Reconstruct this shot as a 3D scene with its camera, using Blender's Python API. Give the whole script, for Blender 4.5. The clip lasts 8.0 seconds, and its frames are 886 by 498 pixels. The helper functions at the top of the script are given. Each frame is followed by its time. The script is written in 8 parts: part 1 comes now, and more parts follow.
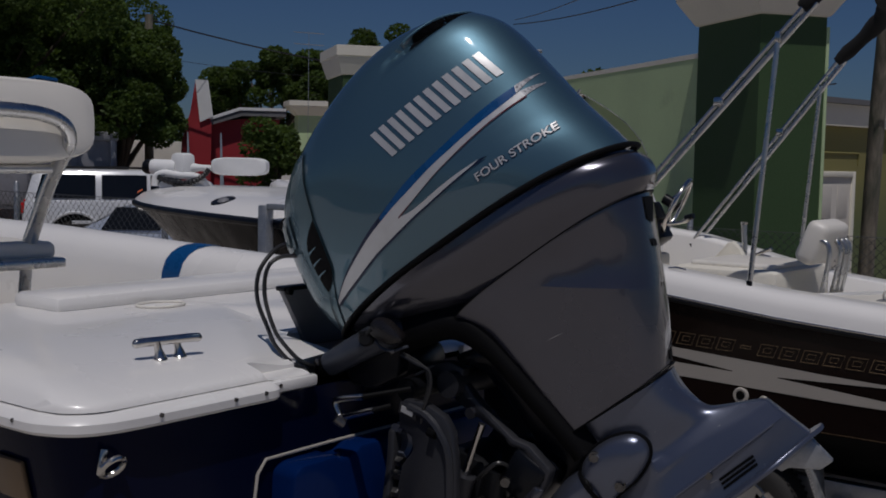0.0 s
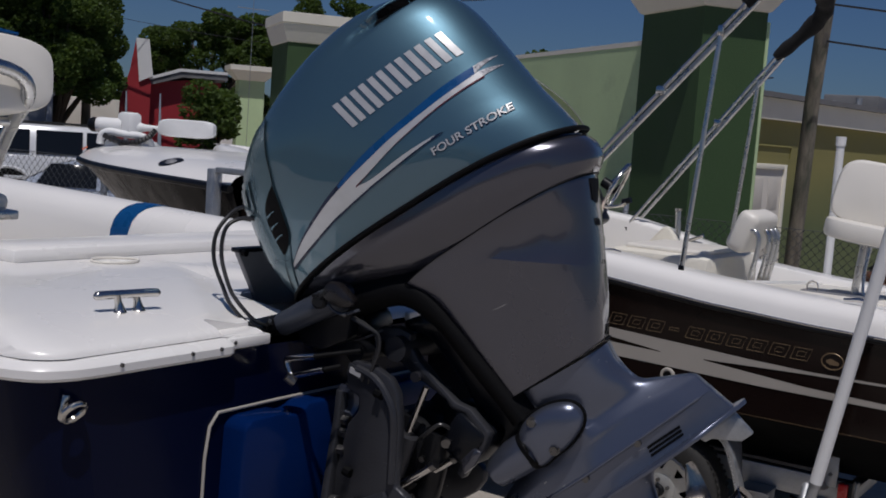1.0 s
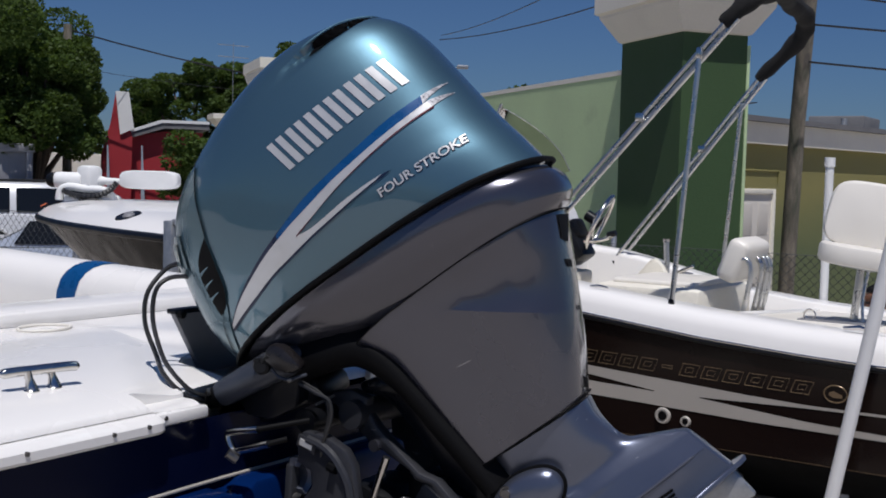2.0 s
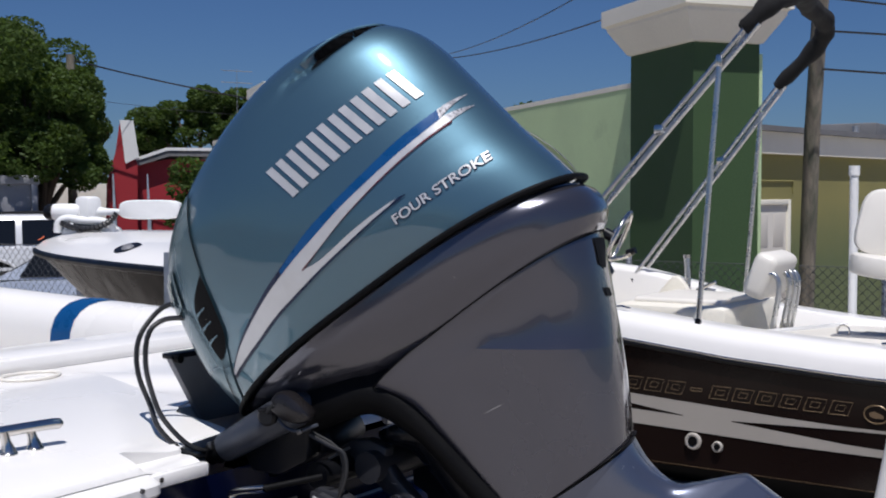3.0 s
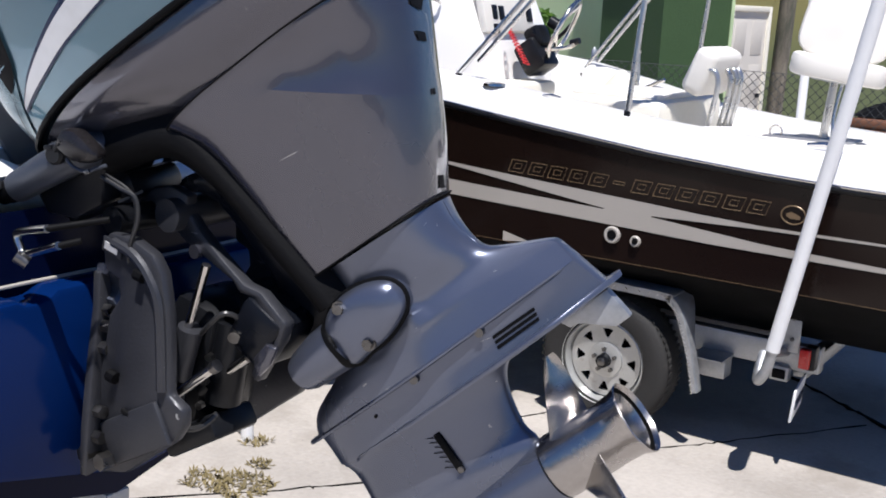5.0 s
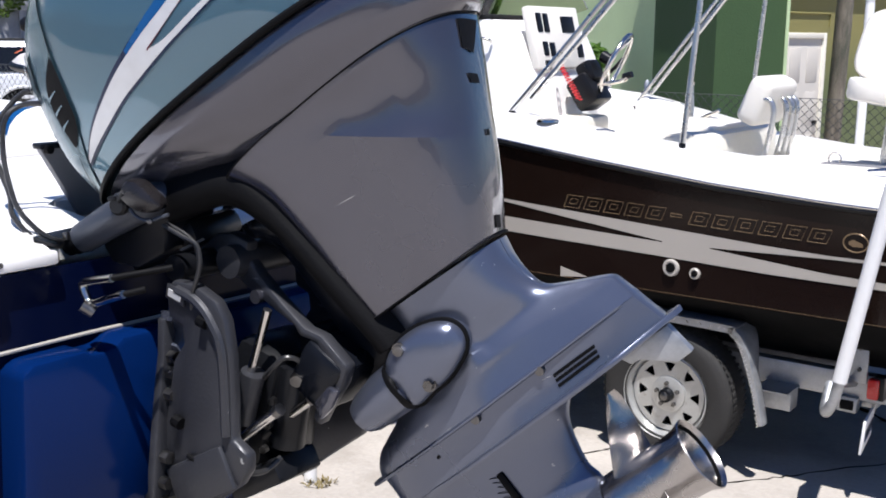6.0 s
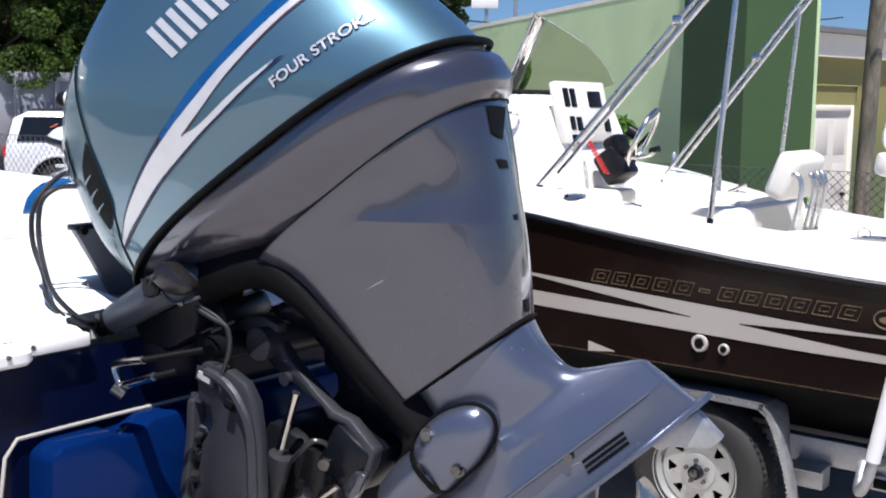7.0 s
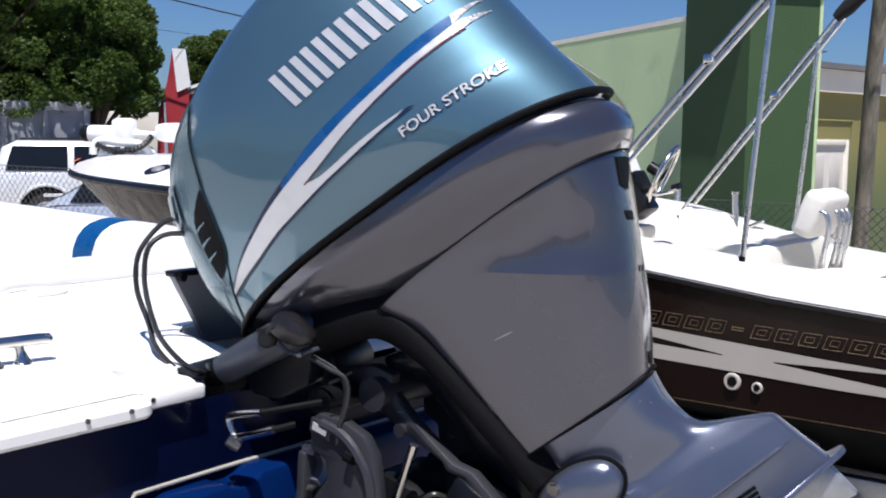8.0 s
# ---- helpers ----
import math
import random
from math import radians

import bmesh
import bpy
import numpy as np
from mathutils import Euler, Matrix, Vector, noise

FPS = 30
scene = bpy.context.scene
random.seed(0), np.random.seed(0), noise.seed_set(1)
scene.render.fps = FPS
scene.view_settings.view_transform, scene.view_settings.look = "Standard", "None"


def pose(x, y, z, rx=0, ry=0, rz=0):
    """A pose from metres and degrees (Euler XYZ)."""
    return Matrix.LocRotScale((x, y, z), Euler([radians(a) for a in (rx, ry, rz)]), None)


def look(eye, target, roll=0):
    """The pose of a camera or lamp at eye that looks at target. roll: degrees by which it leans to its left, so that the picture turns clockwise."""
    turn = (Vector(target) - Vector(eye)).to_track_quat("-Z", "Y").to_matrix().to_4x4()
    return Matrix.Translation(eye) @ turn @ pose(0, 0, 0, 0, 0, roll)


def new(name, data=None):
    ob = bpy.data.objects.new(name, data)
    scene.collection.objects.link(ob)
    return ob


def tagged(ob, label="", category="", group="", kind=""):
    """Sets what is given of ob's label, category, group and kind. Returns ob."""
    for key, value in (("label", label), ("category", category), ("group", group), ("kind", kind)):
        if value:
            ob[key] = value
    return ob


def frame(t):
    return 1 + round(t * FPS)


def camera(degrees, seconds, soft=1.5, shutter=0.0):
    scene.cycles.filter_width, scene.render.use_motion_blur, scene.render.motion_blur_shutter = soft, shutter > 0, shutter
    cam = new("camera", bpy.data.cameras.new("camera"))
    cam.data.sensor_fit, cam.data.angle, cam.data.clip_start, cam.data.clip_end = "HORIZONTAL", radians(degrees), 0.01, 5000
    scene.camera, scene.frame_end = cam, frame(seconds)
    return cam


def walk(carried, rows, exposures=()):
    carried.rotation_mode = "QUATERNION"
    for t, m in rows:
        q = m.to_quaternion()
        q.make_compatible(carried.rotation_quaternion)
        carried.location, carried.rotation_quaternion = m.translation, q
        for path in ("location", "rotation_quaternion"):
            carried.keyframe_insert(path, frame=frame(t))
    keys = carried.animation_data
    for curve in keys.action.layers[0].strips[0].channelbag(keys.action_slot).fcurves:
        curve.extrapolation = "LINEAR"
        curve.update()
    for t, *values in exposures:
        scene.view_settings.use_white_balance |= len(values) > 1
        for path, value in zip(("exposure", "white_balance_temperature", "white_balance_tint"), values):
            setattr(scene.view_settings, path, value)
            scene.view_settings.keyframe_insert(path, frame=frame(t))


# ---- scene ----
cam = camera(42.9, 8.0, soft=1.8, shutter=0.3)
PATH = [
    (0, (0.090, 0.124, 2.171), (-1.118, 1.710, 2.013), 1.13),
    (0.5, (0.125, 0.016, 2.184), (-1.044, 1.629, 2.011), 1.48),
    (1, (0.124, 0.007, 2.170), (-0.986, 1.659, 1.972), 4.12),
    (1.5, (0.092, 0.123, 2.173), (-1.007, 1.787, 2.023), 1.69),
    (1.7, (0.067, 0.199, 2.169), (-1.025, 1.869, 2.031), 1.60),
    (2.8, (-0.081, 0.433, 2.180), (-1.241, 2.058, 2.075), 0.98),
    (3, (-0.125, 0.476, 2.177), (-1.244, 2.130, 2.083), -0.15),
    (3.5, (-0.172, 0.599, 2.128), (-1.194, 2.291, 1.822), 0.48),
    (4, (-0.024, 0.710, 2.095), (-1.090, 2.365, 1.744), 2.22),
    (4.2, (0.033, 0.738, 2.074), (-1.025, 2.392, 1.697), 3.43),
    (5.3, (0.086, 0.768, 2.069), (-1.006, 2.384, 1.629), 1.99),
    (5.5, (0.091, 0.764, 2.070), (-1.027, 2.372, 1.668), 0.93),
    (6, (0.083, 0.761, 2.076), (-1.082, 2.342, 1.699), 0.60),
    (6.5, (0.073, 0.780, 2.080), (-1.111, 2.350, 1.717), 1.30),
    (7, (0.082, 0.755, 2.106), (-1.133, 2.322, 1.847), 0.66),
    (7.5, (0.027, 0.713, 2.118), (-1.208, 2.269, 1.886), 1.06),
    (8, (-0.136, 0.620, 2.137), (-1.324, 2.215, 1.930), 0.97),
]
walk(cam, [(t, look(eye, target, roll)) for t, eye, target, roll in PATH],
     exposures=[(0.0, -1.6, 6420, 14), (0.5, -1.38, 6420, 14), (1.0, -1.03, 6400, 13.5), (1.5, -0.75, 6350, 13), (3.0, -0.25, 6280, 12.5), (3.5, -0.50, 6280, 12.5),
                (4.0, -0.22, 6280, 12.5), (5.5, 0.52, 6280, 12.5), (6.5, 0.58, 6280, 12.5), (7.0, 0.65, 6280, 12.5), (8.0, 0.42, 6280, 12.5)])

# ---- daylight: a clear sky and one high sun ----
SUN_FROM = Vector((0.24, -0.32, 1.0)).normalized()
sky_world = bpy.data.worlds.new("sky")
scene.world = sky_world
sky_world.use_nodes = True
wn = sky_world.node_tree
wn.nodes.clear()
w_out = wn.nodes.new("ShaderNodeOutputWorld")
w_bg = wn.nodes.new("ShaderNodeBackground")
w_sky = wn.nodes.new("ShaderNodeTexSky")
w_sky.sky_type = "NISHITA"
w_sky.sun_disc = False
w_sky.sun_elevation = math.asin(SUN_FROM.z)
w_sky.sun_rotation = math.atan2(SUN_FROM.x, SUN_FROM.y)
w_sky.air_density = 1.0
w_sky.dust_density = 0.4
w_sky.ozone_density = 6.0
w_bg.inputs["Strength"].default_value = 0.050
w_tint = wn.nodes.new("ShaderNodeMix")
w_tint.data_type, w_tint.blend_type = "RGBA", "MULTIPLY"
w_tint.inputs[0].default_value = 1.0
w_tint.inputs[7].default_value = (0.71, 0.93, 1.26, 1)
wn.links.new(w_sky.outputs[0], w_tint.inputs[6])
wn.links.new(w_tint.outputs[2], w_bg.inputs["Color"])
wn.links.new(w_bg.outputs[0], w_out.inputs["Surface"])
sun = new("sun", bpy.data.lights.new("sun", "SUN"))
sun.data.energy = 5.0
sun.data.angle = radians(0.53)
sun.data.color = (1.0, 0.97, 0.93)
sun.matrix_world = look(SUN_FROM * 50, (0, 0, 0))


# ---- materials ----
def ramp_node(nt, stops):
    r = nt.nodes.new("ShaderNodeValToRGB")
    els = r.color_ramp.elements
    els[0].position, els[0].color = stops[0][0], (*stops[0][1], 1)
    els[1].position, els[1].color = stops[-1][0], (*stops[-1][1], 1)
    for pos, col in stops[1:-1]:
        e = els.new(pos)
        e.color = (*col, 1)
    return r


def mat(name, col, rough=0.5, metal=0.0, vary=0.12, scale=6.0, fine=60.0, bump=0.0, bump_scale=80.0, coat=0.0,
        rough_vary=0.1, dirt_sheen=None, dirt_sheen_scale=2.5, dirt_sheen_from=0.55, per_piece=0.0, stretch=(1, 1, 1), spec=0.5, scratch=None, coat_ior=1.5, wave=0.0):
    """A surface with variation at two scales, grain in its relief and optional blotches of soiling or painted sheen."""
    m = bpy.data.materials.new(name)
    m.use_nodes = True
    nt = m.node_tree
    b = nt.nodes["Principled BSDF"]
    tc = nt.nodes.new("ShaderNodeTexCoord")
    mp = nt.nodes.new("ShaderNodeMapping")
    mp.inputs["Scale"].default_value = stretch
    nt.links.new(tc.outputs["Object"], mp.inputs["Vector"])
    n1 = nt.nodes.new("ShaderNodeTexNoise")
    n1.inputs["Scale"].default_value, n1.inputs["Detail"].default_value = scale, 6
    n2 = nt.nodes.new("ShaderNodeTexNoise")
    n2.inputs["Scale"].default_value, n2.inputs["Detail"].default_value = fine, 3
    for n in (n1, n2):
        nt.links.new(mp.outputs[0], n.inputs["Vector"])
    add = nt.nodes.new("ShaderNodeMath")
    add.operation = "MULTIPLY_ADD"
    nt.links.new(n2.outputs[0], add.inputs[0])
    add.inputs[1].default_value = 0.4
    nt.links.new(n1.outputs[0], add.inputs[2])
    lo = tuple(max(0.0, c * (1 - vary)) for c in col)
    hi = tuple(min(1.0, c * (1 + vary)) for c in col)
    r = ramp_node(nt, [(0.42, lo), (0.98, hi)])
    nt.links.new(add.outputs[0], r.inputs[0])
    colour = r.outputs[0]
    if per_piece:
        info = nt.nodes.new("ShaderNodeObjectInfo")
        hsv = nt.nodes.new("ShaderNodeHueSaturation")
        mr = nt.nodes.new("ShaderNodeMapRange")
        mr.inputs["To Min"].default_value, mr.inputs["To Max"].default_value = 1 - per_piece, 1 + per_piece
        nt.links.new(info.outputs["Random"], mr.inputs["Value"])
        nt.links.new(mr.outputs[0], hsv.inputs["Value"])
        nt.links.new(colour, hsv.inputs["Color"])
        colour = hsv.outputs[0]
    if dirt_sheen:
        n3 = nt.nodes.new("ShaderNodeTexNoise")
        n3.inputs["Scale"].default_value, n3.inputs["Detail"].default_value = dirt_sheen_scale, 8
        n3.inputs["Roughness"].default_value = 0.65
        nt.links.new(mp.outputs[0], n3.inputs["Vector"])
        dr = nt.nodes.new("ShaderNodeMapRange")
        dr.inputs["From Min"].default_value, dr.inputs["From Max"].default_value = dirt_sheen_from, dirt_sheen_from + 0.2
        nt.links.new(n3.outputs[0], dr.inputs["Value"])
        mx = nt.nodes.new("ShaderNodeMix")
        mx.data_type = "RGBA"
        nt.links.new(dr.outputs[0], mx.inputs[0])
        nt.links.new(colour, mx.inputs[6])
        mx.inputs[7].default_value = (*dirt_sheen, 1)
        colour = mx.outputs[2]
    if scratch:
        # fine drawn-out scratches and small chips
        sm = nt.nodes.new("ShaderNodeMapping")
        sm.inputs["Scale"].default_value = (5, 70, 70)
        sm.inputs["Rotation"].default_value = (0, 0.5, 0)
        nt.links.new(tc.outputs["Object"], sm.inputs["Vector"])
        for vec, sc, lo_at in ((sm.outputs[0], 1.6, 0.745), (tc.outputs["Object"], 55.0, 0.75)):
            ns = nt.nodes.new("ShaderNodeTexNoise")
            ns.inputs["Scale"].default_value, ns.inputs["Detail"].default_value = sc, 3
            nt.links.new(vec, ns.inputs["Vector"])
            sr = nt.nodes.new("ShaderNodeMapRange")
            sr.inputs["From Min"].default_value, sr.inputs["From Max"].default_value = lo_at, lo_at + 0.03
            nt.links.new(ns.outputs[0], sr.inputs["Value"])
            ms = nt.nodes.new("ShaderNodeMix")
            ms.data_type = "RGBA"
            nt.links.new(sr.outputs[0], ms.inputs[0])
            nt.links.new(colour, ms.inputs[6])
            ms.inputs[7].default_value = (*scratch, 1)
            colour = ms.outputs[2]
    nt.links.new(colour, b.inputs["Base Color"])
    rr = nt.nodes.new("ShaderNodeMapRange")
    rr.inputs["From Min"].default_value, rr.inputs["From Max"].default_value = 0.3, 0.7
    rr.inputs["To Min"].default_value, rr.inputs["To Max"].default_value = max(0.02, rough - rough_vary), min(1, rough + rough_vary)
    nt.links.new(n1.outputs[0], rr.inputs["Value"])
    nt.links.new(rr.outputs[0], b.inputs["Roughness"])
    b.inputs["Metallic"].default_value = metal
    b.inputs["Specular IOR Level"].default_value = spec
    b.inputs["Coat Weight"].default_value = coat
    b.inputs["Coat Roughness"].default_value = 0.05
    b.inputs["Coat IOR"].default_value = coat_ior
    if wave:
        # slow unevenness of a moulded panel
        nw = nt.nodes.new("ShaderNodeTexNoise")
        nw.inputs["Scale"].default_value, nw.inputs["Detail"].default_value = 5.0, 1
        nt.links.new(tc.outputs["Object"], nw.inputs["Vector"])
        bw = nt.nodes.new("ShaderNodeBump")
        bw.inputs["Strength"].default_value, bw.inputs["Distance"].default_value = 1.0, wave
        nt.links.new(nw.outputs[0], bw.inputs["Height"])
        nt.links.new(bw.outputs[0], b.inputs["Normal"])
        nt.links.new(bw.outputs[0], b.inputs["Coat Normal"])
    if bump:
        nb = nt.nodes.new("ShaderNodeTexNoise")
        nb.inputs["Scale"].default_value, nb.inputs["Detail"].default_value = bump_scale, 5
        nt.links.new(mp.outputs[0], nb.inputs["Vector"])
        bp = nt.nodes.new("ShaderNodeBump")
        bp.inputs["Strength"].default_value = bump
        bp.inputs["Distance"].default_value = 0.01
        nt.links.new(nb.outputs[0], bp.inputs["Height"])
        if wave:
            nt.links.new(bw.outputs[0], bp.inputs["Normal"])
        nt.links.new(bp.outputs[0], b.inputs["Normal"])
    return m


def glass(name, tint, rough=0.03):
    m = bpy.data.materials.new(name)
    m.use_nodes = True
    b = m.node_tree.nodes["Principled BSDF"]
    b.inputs["Base Color"].default_value = (*tint, 1)
    b.inputs["Transmission Weight"].default_value = 1.0
    b.inputs["Roughness"].default_value = rough
    b.inputs["IOR"].default_value = 1.1
    return m


M_COWL = mat("cowl_paint", (0.084, 0.170, 0.220), 0.46, 0.75, 0.06, 2.0, 900, 0.03, 500, coat=1.0, rough_vary=0.03, coat_ior=1.7)
M_FRONT = mat("cowl_front_paint", (0.105, 0.175, 0.21), 0.28, 0.6, 0.06, 2.0, 600, coat=0.3, rough_vary=0.04)
M_GREY = mat("motor_grey_paint", (0.092, 0.092, 0.112), 0.24, 0.7, 0.08, 3.0, 700, 0.03, 400, coat=0.9, rough_vary=0.06, wave=0.007, scratch=(0.34, 0.34, 0.35),
             dirt_sheen=(0.19, 0.185, 0.175), dirt_sheen_scale=4.0, dirt_sheen_from=0.68)
M_GREYLOW = mat("lower_unit_paint", (0.140, 0.156, 0.206), 0.30, 0.75, 0.1, 3.0, 700, 0.04, 400, coat=0.35, wave=0.006, rough_vary=0.08, scratch=(0.4, 0.4, 0.4),
                dirt_sheen=(0.09, 0.09, 0.09), dirt_sheen_scale=6.0, dirt_sheen_from=0.62)
M_BRACKET = mat("bracket_paint", (0.036, 0.037, 0.043), 0.40, 0.3, 0.15, 8.0, 200, 0.08, 120, scratch=(0.3, 0.3, 0.29), dirt_sheen=(0.09, 0.09, 0.088), dirt_sheen_scale=9, dirt_sheen_from=0.62)
M_COVER = mat("cover_paint", (0.055, 0.062, 0.078), 0.35, 0.4, 0.12, 6.0, 300, 0.05, 200, dirt_sheen=(0.10, 0.10, 0.10), dirt_sheen_scale=12, dirt_sheen_from=0.66)
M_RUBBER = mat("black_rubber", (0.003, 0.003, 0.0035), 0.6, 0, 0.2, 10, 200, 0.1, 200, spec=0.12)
M_PLASTIC = mat("black_plastic", (0.006, 0.0065, 0.008), 0.36, 0, 0.2, 10, 200, 0.04, 200, spec=0.28)
M_LATCH = mat("glossy_black_latch", (0.012, 0.0105, 0.011), 0.25, 0, 0.2, 10, 200, 0.04, 200, spec=0.5)
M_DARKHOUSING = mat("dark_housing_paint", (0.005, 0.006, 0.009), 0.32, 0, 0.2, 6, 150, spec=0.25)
M_CHROME = mat("stainless", (0.62, 0.6, 0.57), 0.16, 1.0, 0.1, 20, 200, rough_vary=0.08)
M_PROP = mat("propeller_steel", (0.42, 0.40, 0.385), 0.24, 1.0, 0.18, 9, 120, 0.05, 60, rough_vary=0.12)
M_ALU = mat("brushed_aluminium", (0.62, 0.62, 0.61), 0.28, 1.0, 0.08, 10, 150, rough_vary=0.08)
M_GALV = mat("galvanised_steel", (0.42, 0.43, 0.44), 0.5, 0.8, 0.2, 25, 120, 0.05, 60, rough_vary=0.15)
M_BOLT = mat("worn_bolt_steel", (0.17, 0.165, 0.16), 0.35, 1.0, 0.25, 40, 300)
M_WHITE = mat("white_gelcoat", (0.86, 0.84, 0.81), 0.3, 0, 0.03, 1.5, 300, 0.02, 300, coat=0.3, rough_vary=0.06)
M_WHITE2 = mat("white_nonskid_gelcoat", (0.77, 0.735, 0.665), 0.5, 0, 0.04, 2, 500, 0.12, 900)
M_CREAM = mat("cream_gelcoat", (0.80, 0.735, 0.62), 0.35, 0, 0.05, 2.0, 60, 0.02, 40, coat=0.2)
M_VINYL = mat("white_vinyl", (0.77, 0.735, 0.67), 0.45, 0, 0.04, 3, 300, 0.06, 400)
M_NAVY = mat("navy_gelcoat", (0.0018, 0.0042, 0.022), 0.14, 0, 0.15, 2, 200, coat=0.0, rough_vary=0.05, spec=0.1)
M_BLUE = mat("blue_gelcoat", (0.0013, 0.013, 0.074), 0.16, 0, 0.12, 2, 200, coat=0.0, rough_vary=0.06, spec=0.12)
M_BLACKHULL = mat("black_brown_gelcoat", (0.011, 0.006, 0.0045), 0.14, 0, 0.12, 2, 200, coat=0.0, rough_vary=0.05, spec=0.25)
# upright brown streaks put the glossy hull's reflections into its colour
M_SKIFF = mat("brown_skiff_gelcoat", (0.008, 0.005, 0.004), 0.22, 0, 0.8, 3, 60, rough_vary=0.12, spec=0.10, stretch=(5, 5, 0.6), dirt_sheen=(0.085, 0.058, 0.042), dirt_sheen_scale=2.2, dirt_sheen_from=0.62, wave=0.01)
M_BOTTOM = mat("black_bottom_paint", (0.003, 0.003, 0.003), 0.8, 0, 0.2, 4, 100, 0.1, 60, spec=0.1)
M_STRIPE = mat("beige_stripe_vinyl", (0.42, 0.39, 0.35), 0.4, 0, 0.05, 3, 200)
M_TAN = mat("gold_line_vinyl", (0.22, 0.15, 0.085), 0.4, 0.3, 0.08, 5, 200)
M_SILVER = mat("silver_decal", (0.6, 0.6, 0.6), 0.35, 0.35, 0.05, 40, 900, rough_vary=0.06)
M_DBLUE = mat("blue_decal", (0.004, 0.07, 0.22), 0.3, 0.1, 0.06, 20, 500)
M_DRED = mat("dark_red_decal", (0.10, 0.006, 0.014), 0.3, 0.1, 0.06, 20, 500)
M_DNAVY = mat("dark_blue_decal", (0.012, 0.02, 0.05), 0.3, 0.1, 0.06, 20, 500)
M_GLITTER = mat("glitter_decal", (0.36, 0.36, 0.38), 0.4, 0.3, 0.75, 160, 420, rough_vary=0.2)
M_TYRE = mat("tyre_rubber", (0.02, 0.019, 0.018), 0.75, 0, 0.25, 12, 120, 0.15, 90, dirt_sheen=(0.09, 0.08, 0.07), dirt_sheen_scale=6, dirt_sheen_from=0.6)
M_RIM = mat("painted_steel_rim", (0.5, 0.5, 0.48), 0.38, 0.6, 0.12, 12, 150, dirt_sheen=(0.25, 0.22, 0.18), dirt_sheen_scale=20, dirt_sheen_from=0.62)
M_RED = mat("red_lens", (0.5, 0.012, 0.01), 0.2, 0, 0.1, 12, 100, coat=0.4)
M_CONC = mat("concrete", (0.40, 0.365, 0.325), 0.88, 0, 0.22, 1.3, 40, 0.6, 35, dirt_sheen=(0.27, 0.24, 0.205), dirt_sheen_scale=1.4, dirt_sheen_from=0.5)
M_LGREEN = mat("light_green_stucco", (0.512, 0.647, 0.366), 0.8, 0, 0.08, 1.2, 40, 0.3, 60, dirt_sheen=(0.36, 0.46, 0.26), dirt_sheen_scale=0.8, dirt_sheen_from=0.55)
M_DGREEN = mat("dark_green_stucco", (0.038, 0.080, 0.026), 0.7, 0, 0.12, 1.2, 40, 0.3, 60)
M_OLIVE = mat("olive_stucco", (0.245, 0.222, 0.078), 0.8, 0, 0.08, 1.2, 40, 0.3, 60)
def green_below(m, col, z_from, z_to):
    """Mixes a green tone into the lower wall, with an uneven upper edge."""
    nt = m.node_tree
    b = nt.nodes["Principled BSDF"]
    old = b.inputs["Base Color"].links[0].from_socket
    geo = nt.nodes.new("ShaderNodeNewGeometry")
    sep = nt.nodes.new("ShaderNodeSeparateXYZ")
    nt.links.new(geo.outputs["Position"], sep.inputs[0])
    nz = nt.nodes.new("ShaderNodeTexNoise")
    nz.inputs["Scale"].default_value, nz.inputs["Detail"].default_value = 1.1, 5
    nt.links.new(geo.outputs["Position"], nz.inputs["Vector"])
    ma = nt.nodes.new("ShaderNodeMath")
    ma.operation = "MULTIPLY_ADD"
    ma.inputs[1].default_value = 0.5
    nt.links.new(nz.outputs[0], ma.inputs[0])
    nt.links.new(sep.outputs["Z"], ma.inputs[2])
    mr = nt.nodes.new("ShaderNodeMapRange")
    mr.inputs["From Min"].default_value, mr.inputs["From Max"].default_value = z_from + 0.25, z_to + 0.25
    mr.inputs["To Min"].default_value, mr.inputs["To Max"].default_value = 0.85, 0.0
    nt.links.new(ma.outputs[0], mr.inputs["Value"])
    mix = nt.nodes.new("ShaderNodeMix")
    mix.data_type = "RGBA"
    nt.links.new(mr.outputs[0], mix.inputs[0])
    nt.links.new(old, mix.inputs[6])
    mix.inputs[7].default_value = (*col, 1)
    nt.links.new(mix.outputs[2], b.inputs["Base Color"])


# olive turns greener towards the ground
green_below(M_OLIVE, (0.10, 0.135, 0.06), 1.35, 2.15)
M_CREAM = mat("cream_stucco", (0.78, 0.74, 0.64), 0.75, 0, 0.06, 1.5, 40, 0.2, 60)
M_DOOR = mat("pale_door_paint", (0.62, 0.58, 0.52), 0.5, 0, 0.05, 2, 60)
M_ROOF = mat("grey_roofing", (0.16, 0.16, 0.165), 0.8, 0, 0.2, 3, 60, 0.3, 50)
M_REDWALL = mat("red_painted_wall", (0.34, 0.022, 0.03), 0.6, 0, 0.1, 1.2, 30, 0.2, 40)
M_WHITEWALL = mat("white_painted_wall", (0.78, 0.78, 0.77), 0.6, 0, 0.05, 1.2, 30)
M_POLE = mat("weathered_pole_wood", (0.23, 0.20, 0.155), 0.85, 0, 0.6, 3, 40, 0.6, 30, stretch=(5, 5, 0.8), dirt_sheen=(0.07, 0.085, 0.055), dirt_sheen_scale=1.6, dirt_sheen_from=0.48)
M_LEAF = mat("oak_leaf", (0.058, 0.096, 0.021), 0.6, 0, 0.55, 0.9, 8, spec=0.25)
M_LEAF2 = mat("shrub_leaf", (0.10, 0.20, 0.04), 0.5, 0, 0.4, 1.5, 12)
